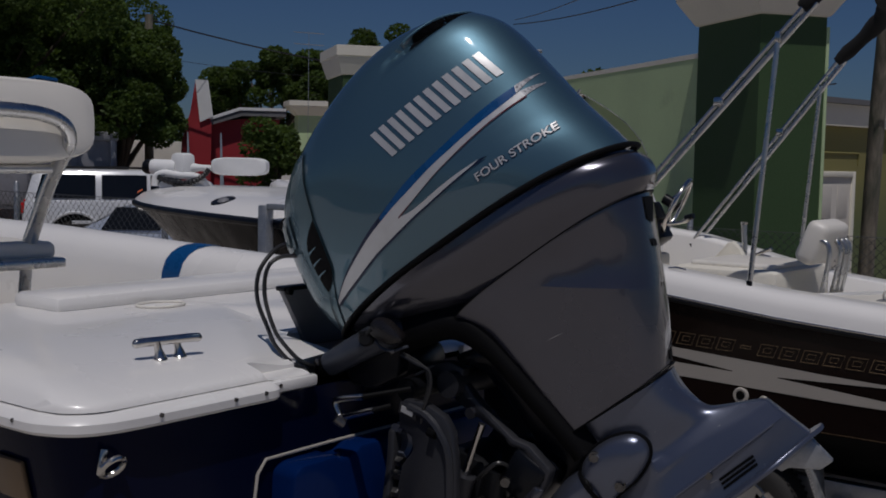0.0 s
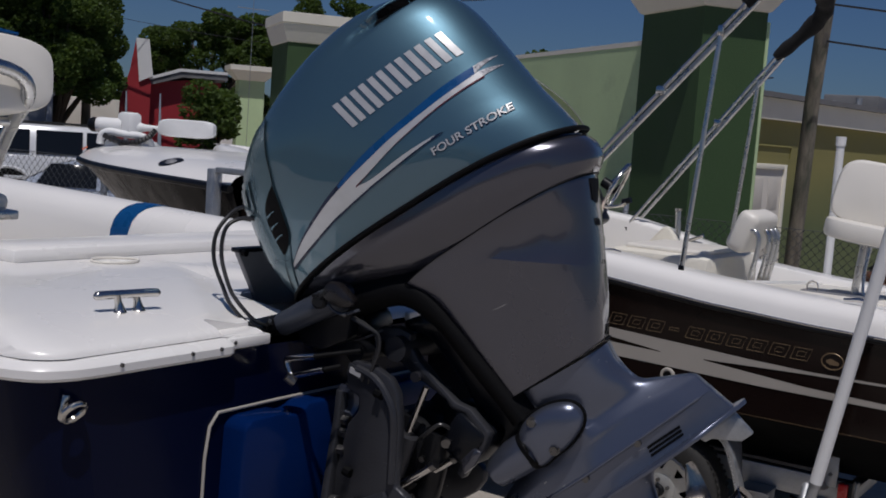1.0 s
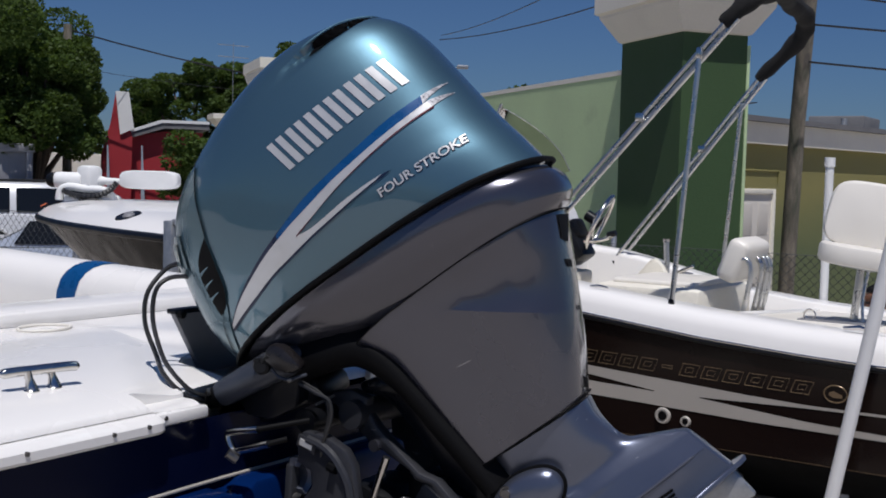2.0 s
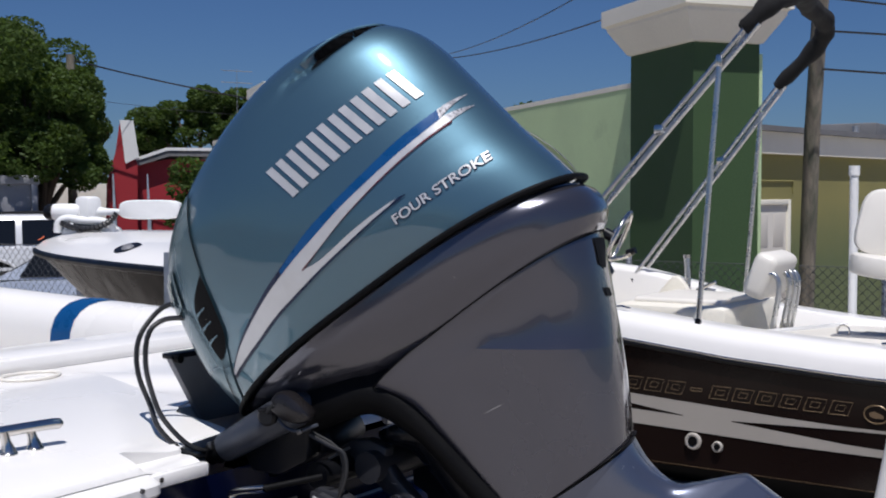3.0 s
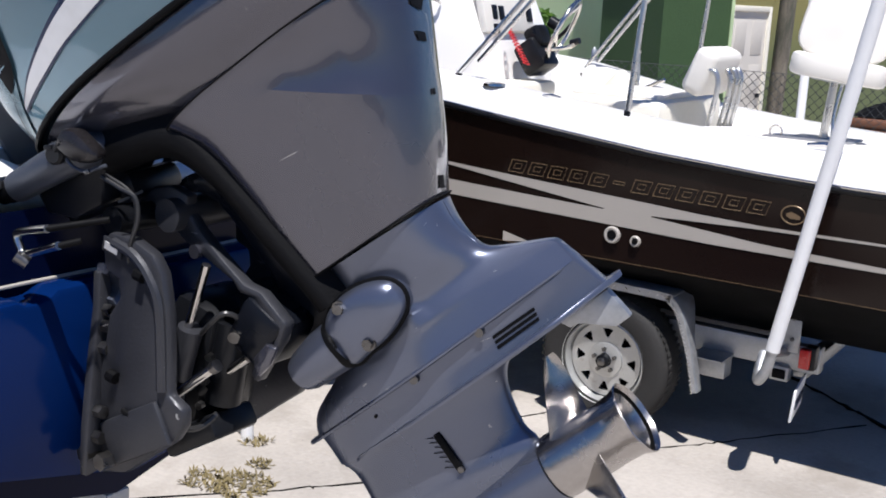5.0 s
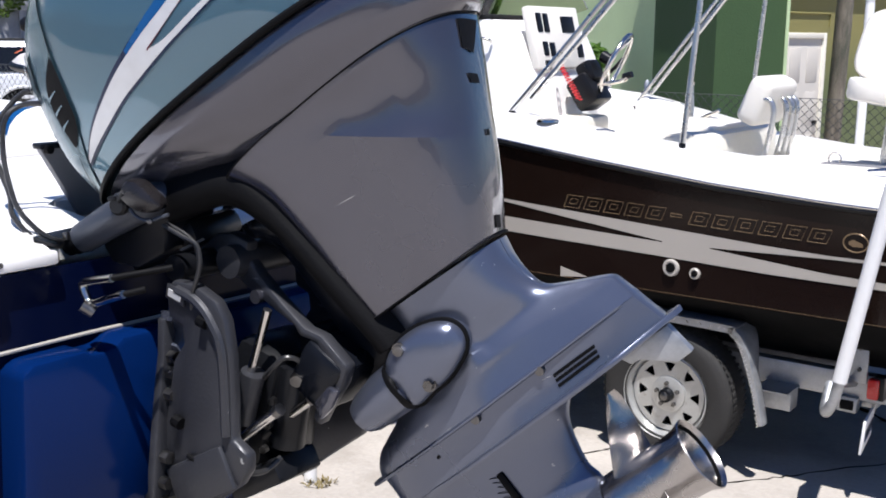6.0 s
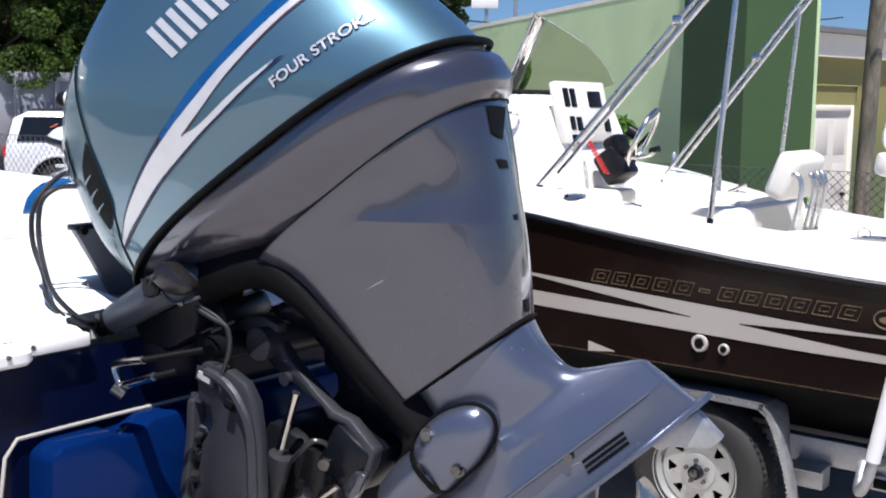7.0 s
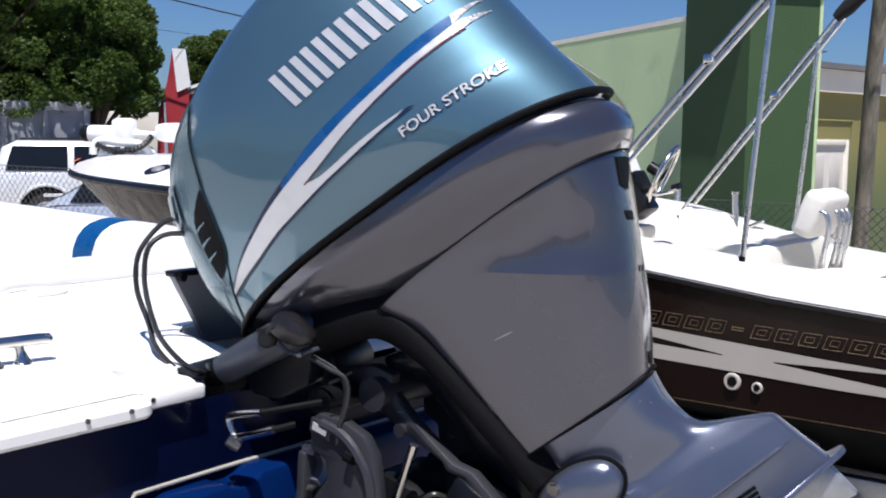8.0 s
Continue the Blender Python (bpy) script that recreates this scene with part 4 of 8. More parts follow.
# ---- clamp bracket and swivel bracket on the transom (boat's frame) ----
bracket = thing("clamp_bracket", pose(-1.6, 2.2, 1.2), "grey outboard clamp bracket with chrome trim rods bolted to the transom", "outboard bracket")
OUT = [(-1.525, 1.612), (-1.505, 1.628), (-1.451, 1.626), (-1.395, 1.604), (-1.372, 1.572), (-1.360, 1.503), (-1.358, 1.42), (-1.360, 1.352), (-1.322, 1.333), (-1.323, 1.300), (-1.345, 1.268), (-1.404, 1.225), (-1.475, 1.172), (-1.548, 1.152), (-1.575, 1.170), (-1.568, 1.239), (-1.549, 1.312), (-1.528, 1.405), (-1.512, 1.474), (-1.482, 1.512), (-1.486, 1.543), (-1.522, 1.557)]
for qq in (2.085, 2.42):
    bm = B()
    prism(bm, OUT, qq, qq + 0.028, "y", 0.008)
    plate_ob = part("bracket_plate", bm, M_BRACKET, bracket, "grey cast bracket plate")
    if qq < 2.2:
        part("plate_rib", tubed(spline([(-1.49, 2.083, 1.612), (-1.44, 2.083, 1.598), (-1.402, 2.083, 1.565), (-1.376, 2.083, 1.51), (-1.371, 2.083, 1.36)], 5), 0.010, 8), M_BRACKET, plate_ob)
        part("pad_lower", boxed((-1.44, 2.082, 1.262), (0.17, 0.016, 0.085), 0.007, pose(0, 0, 0, 0, -28, 0)), M_BRACKET, plate_ob)
        for s, z in ((-1.505, 1.196), (-1.55, 1.20)):
            part("bolt", rod((s, 2.05, z), (s, 2.09, z), 0.017, 6), M_BOLT, plate_ob)
        for s, z, r in ((-1.505, 1.362, 0.012), (-1.428, 1.566, 0.011), (-1.47, 1.30, 0.005)):
            part("slot_hole", rod((s, 2.078, z), (s + 0.02, 2.078, z - 0.004), r, 8), M_RUBBER, plate_ob)
flange = part("mount_flange", prism(B(), [(2.088, 1.548), (2.110, 1.552), (2.118, 1.50), (2.112, 1.44), (2.104, 1.36), (2.092, 1.27), (2.088, 1.165), (2.046, 1.160), (2.050, 1.25), (2.062, 1.34), (2.074, 1.42), (2.084, 1.48)], -1.556, -1.536, "x", 0.005), M_BRACKET, bracket, "grey mounting flange with scuffed paint")
for z, y in ((1.475, 2.100), (1.445, 2.096), (1.405, 2.090), (1.285, 2.074), (1.235, 2.070)):
    part("flange_bolt", rod((-1.540, y, z), (-1.516, y, z), 0.0125, 6), M_BOLT, flange, "worn steel bolt")
hook_bm = B()
hook_run = spline([(2.106, 1.486, 0), (2.124, 1.502, 0), (2.130, 1.528, 0), (2.116, 1.550, 0), (2.092, 1.556, 0)], 5)
loft(hook_bm, [[Vector((x, p.x + (p.x - 2.09) * g, p.y + (p.y - 1.52) * g)) for x, g in ((-1.548, -0.28), (-1.520, -0.28), (-1.514, 0.0), (-1.520, 0.22), (-1.548, 0.22))] for p in hook_run])
part("flange_hook", hook_bm, M_GREYLOW, bracket, "curved grey hook of the flange")
part("label_plate", boxed((-1.490, 2.079, 1.603), (0.05, 0.003, 0.028), 0.001, pose(0, 0, 0, 0, 14, 0)), M_BRACKET, bracket)
part("label_bar", boxed((-1.490, 2.076, 1.603), (0.034, 0.002, 0.014), 0, pose(0, 0, 0, 0, 14, 0)), M_SILVER, bracket)
part("tilt_tube", rod((-1.515, 2.10, 1.645), (-1.515, 2.5, 1.645), 0.026, 20), M_PLASTIC, bracket, "black tilt tube")
# bent chrome tilt lock lever
part("tilt_lock_lever", tubed(spline([(-1.526, 1.97, 1.648), (-1.593, 1.97, 1.633), (-1.612, 1.97, 1.624), (-1.604, 1.97, 1.604), (-1.592, 1.97, 1.592), (-1.574, 1.97, 1.597), (-1.497, 1.97, 1.623)], 4), 0.0078, 10), M_CHROME, bracket, "bent chrome tilt lock lever")
part("lever_knob", rod((-1.600, 1.958, 1.590), (-1.586, 1.972, 1.576), 0.0115, 10), M_BOLT, bracket)
# swivel bracket and the trim unit between the plates
SW = [(-1.551, 1.665), (-1.507, 1.698), (-1.461, 1.706), (-1.417, 1.693), (-1.422, 1.668), (-1.389, 1.634), (-1.333, 1.591), (-1.278, 1.553), (-1.237, 1.545), (-1.177, 1.499), (-1.190, 1.461), (-1.223, 1.412), (-1.244, 1.375), (-1.261, 1.387), (-1.250, 1.416), (-1.232, 1.463), (-1.238, 1.503), (-1.250, 1.530), (-1.291, 1.535), (-1.305, 1.553), (-1.427, 1.608), (-1.452, 1.626), (-1.54, 1.635)]
for qq in (2.19, 2.36):
    part("swivel_arm", prism(B(), SW, qq, qq + 0.03, "y", 0.007), M_BRACKET, bracket, "grey cast swivel arm")
part("swivel_hub", rod((-1.444, 2.165, 1.656), (-1.444, 2.42, 1.656), 0.031, 24), M_BRACKET, bracket)
part("swivel_disc", rod((-1.392, 2.181, 1.595), (-1.392, 2.20, 1.595), 0.013, 20), M_GREY, bracket)
part("swivel_web", boxed((-1.25, 2.28, 1.47), (0.10, 0.2, 0.11), 0.02, pose(0, 0, 0, 0, 30, 0)), M_DARKHOUSING, bracket)
# paler paint stands for light on the arm's lower end
part("lit_arm_end", prism(B(), [(-1.244, 1.425), (-1.212, 1.46), (-1.190, 1.455), (-1.205, 1.42), (-1.232, 1.392)], 2.178, 2.192, "y", 0.004), M_GREY, bracket)
part("trim_body", boxed((-1.44, 2.28, 1.37), (0.12, 0.17, 0.26), 0.03, pose(0, 0, 0, 0, 14, 0)), M_PLASTIC, bracket, "black hydraulic trim unit")
part("trim_motor", tubed([(-1.375, 2.24, 1.30), (-1.36, 2.24, 1.38), (-1.35, 2.24, 1.46)], [0.036, 0.038, 0.03], 16), M_PLASTIC, bracket)
part("trim_reservoir", boxed((-1.315, 2.30, 1.47), (0.085, 0.1, 0.13), 0.024), M_PLASTIC, bracket)
part("trim_reservoir_cap", rod((-1.30, 2.24, 1.44), (-1.30, 2.215, 1.44), 0.014, 12), M_BOLT, bracket)
part("trim_sump", boxed((-1.41, 2.26, 1.40), (0.05, 0.12, 0.09), 0.012), M_BRACKET, bracket)
for y in (2.13, 2.22):
    part("trim_rod", rod((-1.40, y, 1.325), (-1.285, y, 1.413), 0.0095, 14), M_CHROME, bracket, "chrome trim rod")
    part("trim_rod_end", rod((-1.292, y, 1.408), (-1.280, y, 1.417), 0.0115, 14), M_BOLT, bracket)
    part("rod_gland", rod((-1.408, y, 1.319), (-1.385, y, 1.337), 0.019, 14), M_PLASTIC, bracket, "black rod gland")
part("trim_valve", rod((-1.30, 2.20, 1.462), (-1.285, 2.175, 1.455), 0.012, 10), M_BOLT, bracket)
part("hydraulic_line", tubed(spline([(-1.36, 2.17, 1.45), (-1.33, 2.16, 1.475), (-1.30, 2.165, 1.50), (-1.285, 2.19, 1.485), (-1.29, 2.2, 1.44)], 6), 0.005, 8), M_CABLE, bracket, "black hydraulic line")
part("hydraulic_line", tubed(spline([(-1.43, 2.16, 1.30), (-1.40, 2.14, 1.27), (-1.35, 2.15, 1.275), (-1.33, 2.18, 1.30)], 6), 0.006, 8), M_CABLE, bracket, "black hydraulic line")
part("sacrificial_anode", boxed((-1.42, 2.25, 1.225), (0.15, 0.12, 0.05), 0.010, pose(0, 0, 0, 0, -30, 0)), M_PLASTIC, bracket, "dark sacrificial anode")
for a, b in (((-1.530, 1.970, 1.647), (-1.455, 2.045, 1.664)), ((-1.502, 1.971, 1.621), (-1.475, 2.00, 1.630))):
    part("lever_arm", rod(a, b, 0.006, 10), M_RUBBER, bracket, "black arm of the tilt lock")
for dz in (0.0, 0.05, 0.1):
    part("unit_bolt", rod((-1.385 + dz * 0.25, 2.195, 1.30 + dz), (-1.382 + dz * 0.25, 2.182, 1.30 + dz), 0.008, 6), M_BOLT, bracket)
part("tilt_rod", rod((-1.394, 2.17, 1.455), (-1.348, 2.17, 1.580), 0.0085, 14), M_CHROME, bracket, "chrome tilt rod")
part("tilt_cylinder", rod((-1.422, 2.17, 1.355), (-1.388, 2.17, 1.455), 0.024, 16), M_BRACKET, bracket)

# ---- ground ----
g = B()
N = 60
rows = []
for i in range(N + 1):
    yy = -60 + 360 * (i / N) ** 1.6
    rows.append([Vector((-260 + 420 * j / 40, yy, 0)) for j in range(41)])
loft(g, rows, closed=False)
solo("ground", g, M_CONC, "pale worn concrete yard", kind="structure", flat=True)


# ---- hull helper ----
def lerp_table(tab, x):
    if x <= tab[0][0]:
        return tab[0][1]
    for (x0, y0), (x1, y1) in zip(tab, tab[1:]):
        if x <= x1:
            t = (x - x0) / (x1 - x0)
            return y0 + (y1 - y0) * t
    return tab[-1][1]


# ---- the blue boat that carries the motor ----
boat = thing("blue_boat", pose(-4, 2.2, 1.0), "white decked centre console boat with a navy blue hull", "boat")
TR = -1.66
QC, HB = 2.22, 0.90   # centreline and half beam


def blue_half(s):
    return lerp_table([(-7.2, 0.03), (-6.8, 0.28), (-6.2, 0.55), (-5.4, 0.78), (-4.4, 0.88), (TR - 0.11, HB), (TR - 0.06, HB - 0.014), (TR - 0.03, HB - 0.034), (TR - 0.01, HB - 0.062), (TR, HB - 0.10)], s)


def blue_section(s):
    h = blue_half(s)
    k = max(0.0, (-4.0 - s) / 3.2)
    zr = 1.655 + 0.22 * k * k + 0.05 * max(0.0, min(1.0, (-2.6 - s) / 1.6))
    return [(QC - h, zr), (QC - h * 0.97, zr - 0.12), (QC - h * 0.93 + 0.0, 1.36 + 0.1 * k), (QC - h * 0.86, 1.22 + 0.25 * k), (QC - h * 0.4, 1.11 + 0.35 * k), (QC, 1.03 + 0.45 * k)]


hull_bm = B()
ss = [TR - a for a in (0.0, 0.005, 0.012, 0.03, 0.06, 0.085)] + [TR - 0.11 - i * 0.15 for i in range(37)]
rings = []
for s in ss:
    half = blue_section(s)
    ring = half + [(2 * QC - q, z) for q, z in half[-2::-1]]
    rings.append([Vector((s, q, z)) for q, z in ring])
loft(hull_bm, rings, closed=False)
# transom, with the port corner rounded
hull_bm.faces.new([hull_bm.verts.new(p) for p in rings[0]])
part("hull", hull_bm, M_NAVY, boat, "navy blue glossy hull", sharp=30)

# transom pod, lighter blue, with a pale seal round its foot
part("transom_pod", prism(B(), [(1.825, 1.490), (1.85, 1.506), (1.955, 1.507), (1.972, 1.498), (2.012, 1.498), (2.04, 1.516), (2.60, 1.514), (2.62, 1.50), (2.60, 1.16), (2.22, 1.10), (1.86, 1.19), (1.815, 1.22)], TR - 0.05, -1.59, "x", 0.018), M_BLUE, boat, "glossy blue transom pod")
seal_pts = [(TR + 0.004, 1.76, 1.18), (TR + 0.004, 1.765, 1.42), (TR + 0.004, 1.776, 1.490), (TR + 0.004, 1.80, 1.518), (TR + 0.004, 2.0, 1.519), (TR + 0.004, 2.62, 1.515)]
part("pod_seal", tubed(seal_pts, 0.0038, 8), M_STRIPE, boat, "pale bead of sealant")

# white deck: rounded stern quarter, splash well, hatch, cleat
# quarter decks with the aft corner rounded in plan; a crease runs forward from the inner end of the rail,
# and inside it the deck sinks a little to the motor, with a low step along the transom
def well_edge(s):
    return 1.805 + max(0.0, (TR - 0.05 - s) * 0.74)


AFT = [0.0, 0.002, 0.005, 0.009, 0.014, 0.022, 0.032, 0.045, 0.056, 0.060, 0.0605, 0.066, 0.072, 0.085] + [0.10 + 0.94 * (i / 24) ** 1.2 for i in range(25)]
for side in (1, -1):
    deck_bm = B()
    rows = []
    for aft in AFT:
        row = []
        inner = 1.945 + max(0.0, min(0.157, (aft - 0.068) * 8.0)) + max(0.0, min(0.12, (aft - 0.27) * 5.0))
        if side < 0:
            inner = max(inner, 2.06)
        for j in range(57):
            q = 1.314 + (inner - 1.314) * (j / 56)
            e = q - 1.314
            corner = 0.10 - math.sqrt(max(0.0, 0.01 - (0.10 - e) ** 2)) if e < 0.10 else 0.0
            s_aft = TR - corner + 0.003
            s = s_aft + (-2.70 - s_aft) * (aft / 1.04)
            z = 1.688 + 0.014 * (1 - math.exp(-(min(e, s_aft - s) + 0.001) / 0.006)) + 0.055 * min(1 - math.exp(-(e + 0.001) / 0.05), 1 - math.exp(-(s_aft - s + 0.001) / 0.15))
            z -= 0.020 * max(0.0, min(1.0, (q - well_edge(s)) / 0.10))
            if q > 1.808:
                z = min(z, 1.692) if aft <= 0.060 else z
            row.append(Vector((s, q if side > 0 else 2 * QC - q, z)))
        rows.append(row + [row[-1] + Vector((-0.004, side * 0.004, -0.008)), row[-1] + Vector((-0.006, side * 0.004, -0.016))])
    rows.append([p + Vector((0, 0, -0.3)) for p in rows[-1]])
    loft(deck_bm, rows, closed=False)
    part("stern_deck", deck_bm, M_WHITE, boat, "white gelcoat stern deck with a rounded quarter", sharp=30)
    part("well_edge_trim", boxed((TR + 0.009, QC - side * 0.343, 1.674), (0.020, 0.136, 0.026), 0.006), M_WHITE, boat)
part("trim_screw", rod((TR + 0.016, 1.828, 1.677), (TR + 0.0205, 1.828, 1.677), 0.005, 10), M_BOLT, boat)
# the deck is cut open for the motor between the plates
bm = B()
loft(bm, [[Vector((s, 1.985, z)), Vector((s, QC, z)), Vector((s, 2 * QC - 1.985, z))] for s, z in ((-1.935, 1.60), (-1.935, 1.724), (-2.20, 1.728), (-2.31, 1.734))], closed=False)
part("splash_well_floor", bm, M_WHITE, boat, "white splash well ahead of the motor", sharp=50)
well_plate = part("well_plate", prism(B(), [(2.10, 1.838), (2.62, 1.838), (2.62, 1.690), (2.190, 1.690)], -1.93, -1.912, "x", 0.004), M_GREYPANEL, boat, "dark grey upright plate by the motor")
part("plate_cap", boxed((-1.925, 2.36, 1.842), (0.03, 0.52, 0.012), 0.003), M_DARKHOUSING, well_plate, "black cap strip")
part("plate_bolt", rod((-1.915, 2.115, 1.836), (-1.898, 2.115, 1.836), 0.009, 8), M_RUBBER, well_plate)
part("mid_deck", boxed((-2.50, QC, 1.729), (0.42, 0.50, 0.05), 0.01), M_WHITE, boat)
# rub rail with screws along the transom's port half, round the corner and up the side
rail_pts = [(TR - 0.006, 1.812), (TR + 0.002, 1.810), (TR + 0.006, 1.802), (TR + 0.006, 1.75), (TR + 0.006, 1.60), (TR + 0.004, 1.45), (TR - 0.006, 1.385), (TR - 0.03, 1.345), (TR - 0.07, 1.322), (TR - 0.13, 1.312), (TR - 0.4, 1.312), (TR - 1.0, 1.314)]
for s in (-3.4, -4.4, -5.4, -6.2, -6.8, -7.2):
    rail_pts.append((s, QC - blue_half(s) - 0.006))
rail_bm = B()
prof = [(0.0, -0.012), (0.016, -0.013), (0.023, -0.006), (0.023, 0.010), (0.012, 0.022), (0.0, 0.0265), (-0.008, 0.027)]
rp = spline([(s, q, 0) for s, q in rail_pts], 5)
rings = []
for i, p in enumerate(rp):
    d = (rp[min(i + 1, len(rp) - 1)] - rp[max(i - 1, 0)]).normalized()
    nrm = Vector((d.y, -d.x, 0))
    if nrm.dot(Vector((p.x + 3.0, p.y - QC, 0))) < 0:
        nrm = -nrm
    z0 = 1.662 + 0.27 * max(0.0, (-4.0 - p.x) / 3.2) ** 2 + 0.05 * max(0.0, min(1.0, (-2.6 - p.x) / 1.6))
    rings.append([p + nrm * a + Vector((0, 0, z0 + b)) for a, b in prof])
loft(rail_bm, rings)
rail = part("rub_rail", rail_bm, M_WHITE, boat, "white rub rail with screws")
for q in (1.345, 1.50, 1.69, 1.775):
    s = TR - 0.024 if q < 1.36 else TR + 0.0265
    part("rail_screw", rod((s, q, 1.670), (s + 0.006, q, 1.670), 0.0045, 10), M_BOLT, rail)
for s in (-1.80, -2.05, -2.35, -2.7):
    part("rail_screw", rod((s, 1.293, 1.670), (s, 1.287, 1.670), 0.0045, 10), M_BOLT, rail)
# hatch lid and low coaming forward of the quarter deck
part("hatch_lid", boxed((-2.56, 2.47, 1.772), (0.21, 1.29, 0.046), 0.019), M_WHITE, boat, "white hatch lid")
part("hatch_ring", tubed([(-2.385 + 0.055 * math.cos(a / 12 * math.pi), 2.10 + 0.07 * math.sin(a / 12 * math.pi), 1.760) for a in range(25)], 0.004, 6), M_WHITE2, boat)
# cleat
cleat = part("cleat", B(), M_CHROME, boat, "polished steel deck cleat")
bm = tubed(spline([(-1.829, 1.585, 1.774), (-1.826, 1.605, 1.776), (-1.817, 1.665, 1.776), (-1.808, 1.725, 1.776), (-1.805, 1.745, 1.774)], 5), [0.006] * 2 + [0.0098] * 17 + [0.006] * 2, 12)
bm.transform(BASE[cleat].inverted())
bm.to_mesh(cleat.data)
bm.free()
cleat.data.polygons.foreach_set("use_smooth", [True] * len(cleat.data.polygons))
for q in (1.640, 1.692):
    part("cleat_leg", tubed([(-1.819, q - 0.004, 1.776), (-1.817, q, 1.760), (-1.816, q + 0.004, 1.744), (-1.816, q + 0.004, 1.738)], [0.009, 0.008, 0.012, 0.016], 12), M_CHROME, cleat)
# tow eye on the transom
eye = part("tow_eye", tubed([(TR + 0.012 + 0.016 * math.sin(a / 10 * math.pi), 1.322 + 0.024 * math.cos(a / 10 * math.pi) + 0.078, 1.586 + 0.02 * math.sin(a / 10 * math.pi)) for a in range(21)], 0.006, 8), M_CHROME, boat, "chrome tow eye")
part("eye_plate", boxed((TR + 0.006, 1.382, 1.598), (0.008, 0.016, 0.05), 0.003, pose(0, 0, 0, -12, 0, 0)), M_CHROME, eye)
# gold registration mark on the side as a plain bar
part("gold_bar", boxed((-1.885, QC - blue_half(-1.9) + 0.018, 1.535), (0.10, 0.012, 0.085), 0.004, pose(0, 0, 0, 12, 0, 0)), M_TAN, boat, "plain gold bar on the hull side")
# far gunwale, white and rounded, with a blue band across it
GUN = [(0.02, 0.55), (0.042, 0.76), (0.07, 0.90), (0.10, 0.98), (0.13, 1.0), (0.16, 0.975), (0.19, 0.90), (0.214, 0.77), (0.233, 0.58), (0.245, 0.30)]
for side in (1, -1):
    bm = B()
    rings = []
    for i in range(40):
        s = -2.60 - i * 0.115
        h = blue_half(s)
        qo = QC + side * h
        zr = 1.66 + 0.22 * max(0.0, (-4.0 - s) / 3.2) ** 2 + 0.05 * max(0.0, min(1.0, (-2.6 - s) / 1.6))
        hi = 0.150 if side > 0 else 0.10
        prof = [(0.0, 0.0)] + [(a, hi * k) for a, k in GUN] + [(0.25, -0.05), (0.25, -0.35), (0.20, -0.4)]
        rings.append([Vector((s, qo - side * a, zr + b)) for a, b in prof])
    loft(bm, rings, closed=False)
    gun = part("gunwale", bm, M_WHITE, boat, "white rounded gunwale", sharp=60)
    if side > 0:
        bm = B()
        loft(bm, [[Vector((s - 0.075 * (a - 0.10) / 0.15, QC + blue_half(s) - a * 1.008, 1.663 + 0.05 * max(0.0, min(1.0, (-2.6 - s) / 1.6)) + b))
                   for a, b in [(a, 0.15 * k) for a, k in GUN[3:]] + [(0.2515, -0.05), (0.2515, -0.2)]] for s in (-3.26, -3.235, -3.21, -3.185, -3.16)], closed=False)
        part("blue_band", bm, M_DBLUE, gun, "blue band painted across the gunwale", sharp=60)
part("cockpit_floor", boxed((-4.4, QC, 1.3), (3.7, 1.6, 0.04), 0.0), M_WHITE2, boat, "white non-skid cockpit floor")
part("fore_deck", boxed((-6.4, QC, 1.72), (1.2, 0.9, 0.05), 0.02), M_WHITE, boat)
part("cockpit_bulkhead", boxed((-2.72, QC, 1.52), (0.04, 1.7, 0.44), 0.0), M_WHITE, boat)

# leaning post with a padded backrest on an aluminium frame
post = thing("leaning_post", pose(-3.1, 2.2, 1.32), "white vinyl leaning post seat on an aluminium tube frame", "boat seat")
def pad_shape(bm, c, u, v, w, uw, vh, th, taper=0.0):
    """A padded board: an oval-cornered outline uw by vh, narrower at its far end, th thick."""
    outline = []
    for k in range(40):
        a = 2 * math.pi * k / 40
        cc, sn = math.cos(a), math.sin(a)
        b = math.copysign(abs(sn) ** 0.5, sn)
        outline.append((math.copysign(abs(cc) ** 0.5, cc) * uw / 2 * (1 - taper * b), b * vh / 2))
    rings = []
    for t, g in ((-0.5, 0.90), (-0.44, 0.97), (-0.3, 1.0), (0.3, 1.0), (0.44, 0.97), (0.5, 0.90)):
        rings.append([c + u * (a * g) + v * (b * g) + w * (t * th) for a, b in outline])
    loft(bm, rings)
    return bm
def cushion(c, size, m=None, r=0.05):
    return boxed(c, size, r, m, 4)
part("backrest", pad_shape(B(), Vector((-2.90, 1.835, 2.257)), Vector((0, 1, 0)), Vector((-0.14, 0, 0.99)), Vector((0.99, 0, 0.14)), 0.79, 0.245, 0.125, -0.02), M_VINYL, post, "white padded backrest")
part("blue_piping", boxed((-2.915, 2.075, 2.381), (0.09, 0.07, 0.010), 0.003, pose(0, 0, 0, -5, -8, 0)), M_DBLUE, post, "blue stripe on the backrest")
part("seat_cushion", cushion((-3.24, 1.80, 1.862), (0.46, 0.80, 0.06), None, 0.026), M_VINYL, post, "white padded seat")
part("seat_board", boxed((-3.20, 1.80, 1.83), (0.50, 0.78, 0.03), 0.008), M_ALU, post)
frame_pts = spline([(-3.06, 1.44, 1.86), (-2.93, 1.44, 2.08), (-2.815, 1.46, 2.21), (-2.80, 1.53, 2.275), (-2.80, 1.80, 2.288), (-2.80, 2.03, 2.275), (-2.815, 2.11, 2.21), (-2.93, 2.12, 2.08), (-3.06, 2.12, 1.86)], 5)
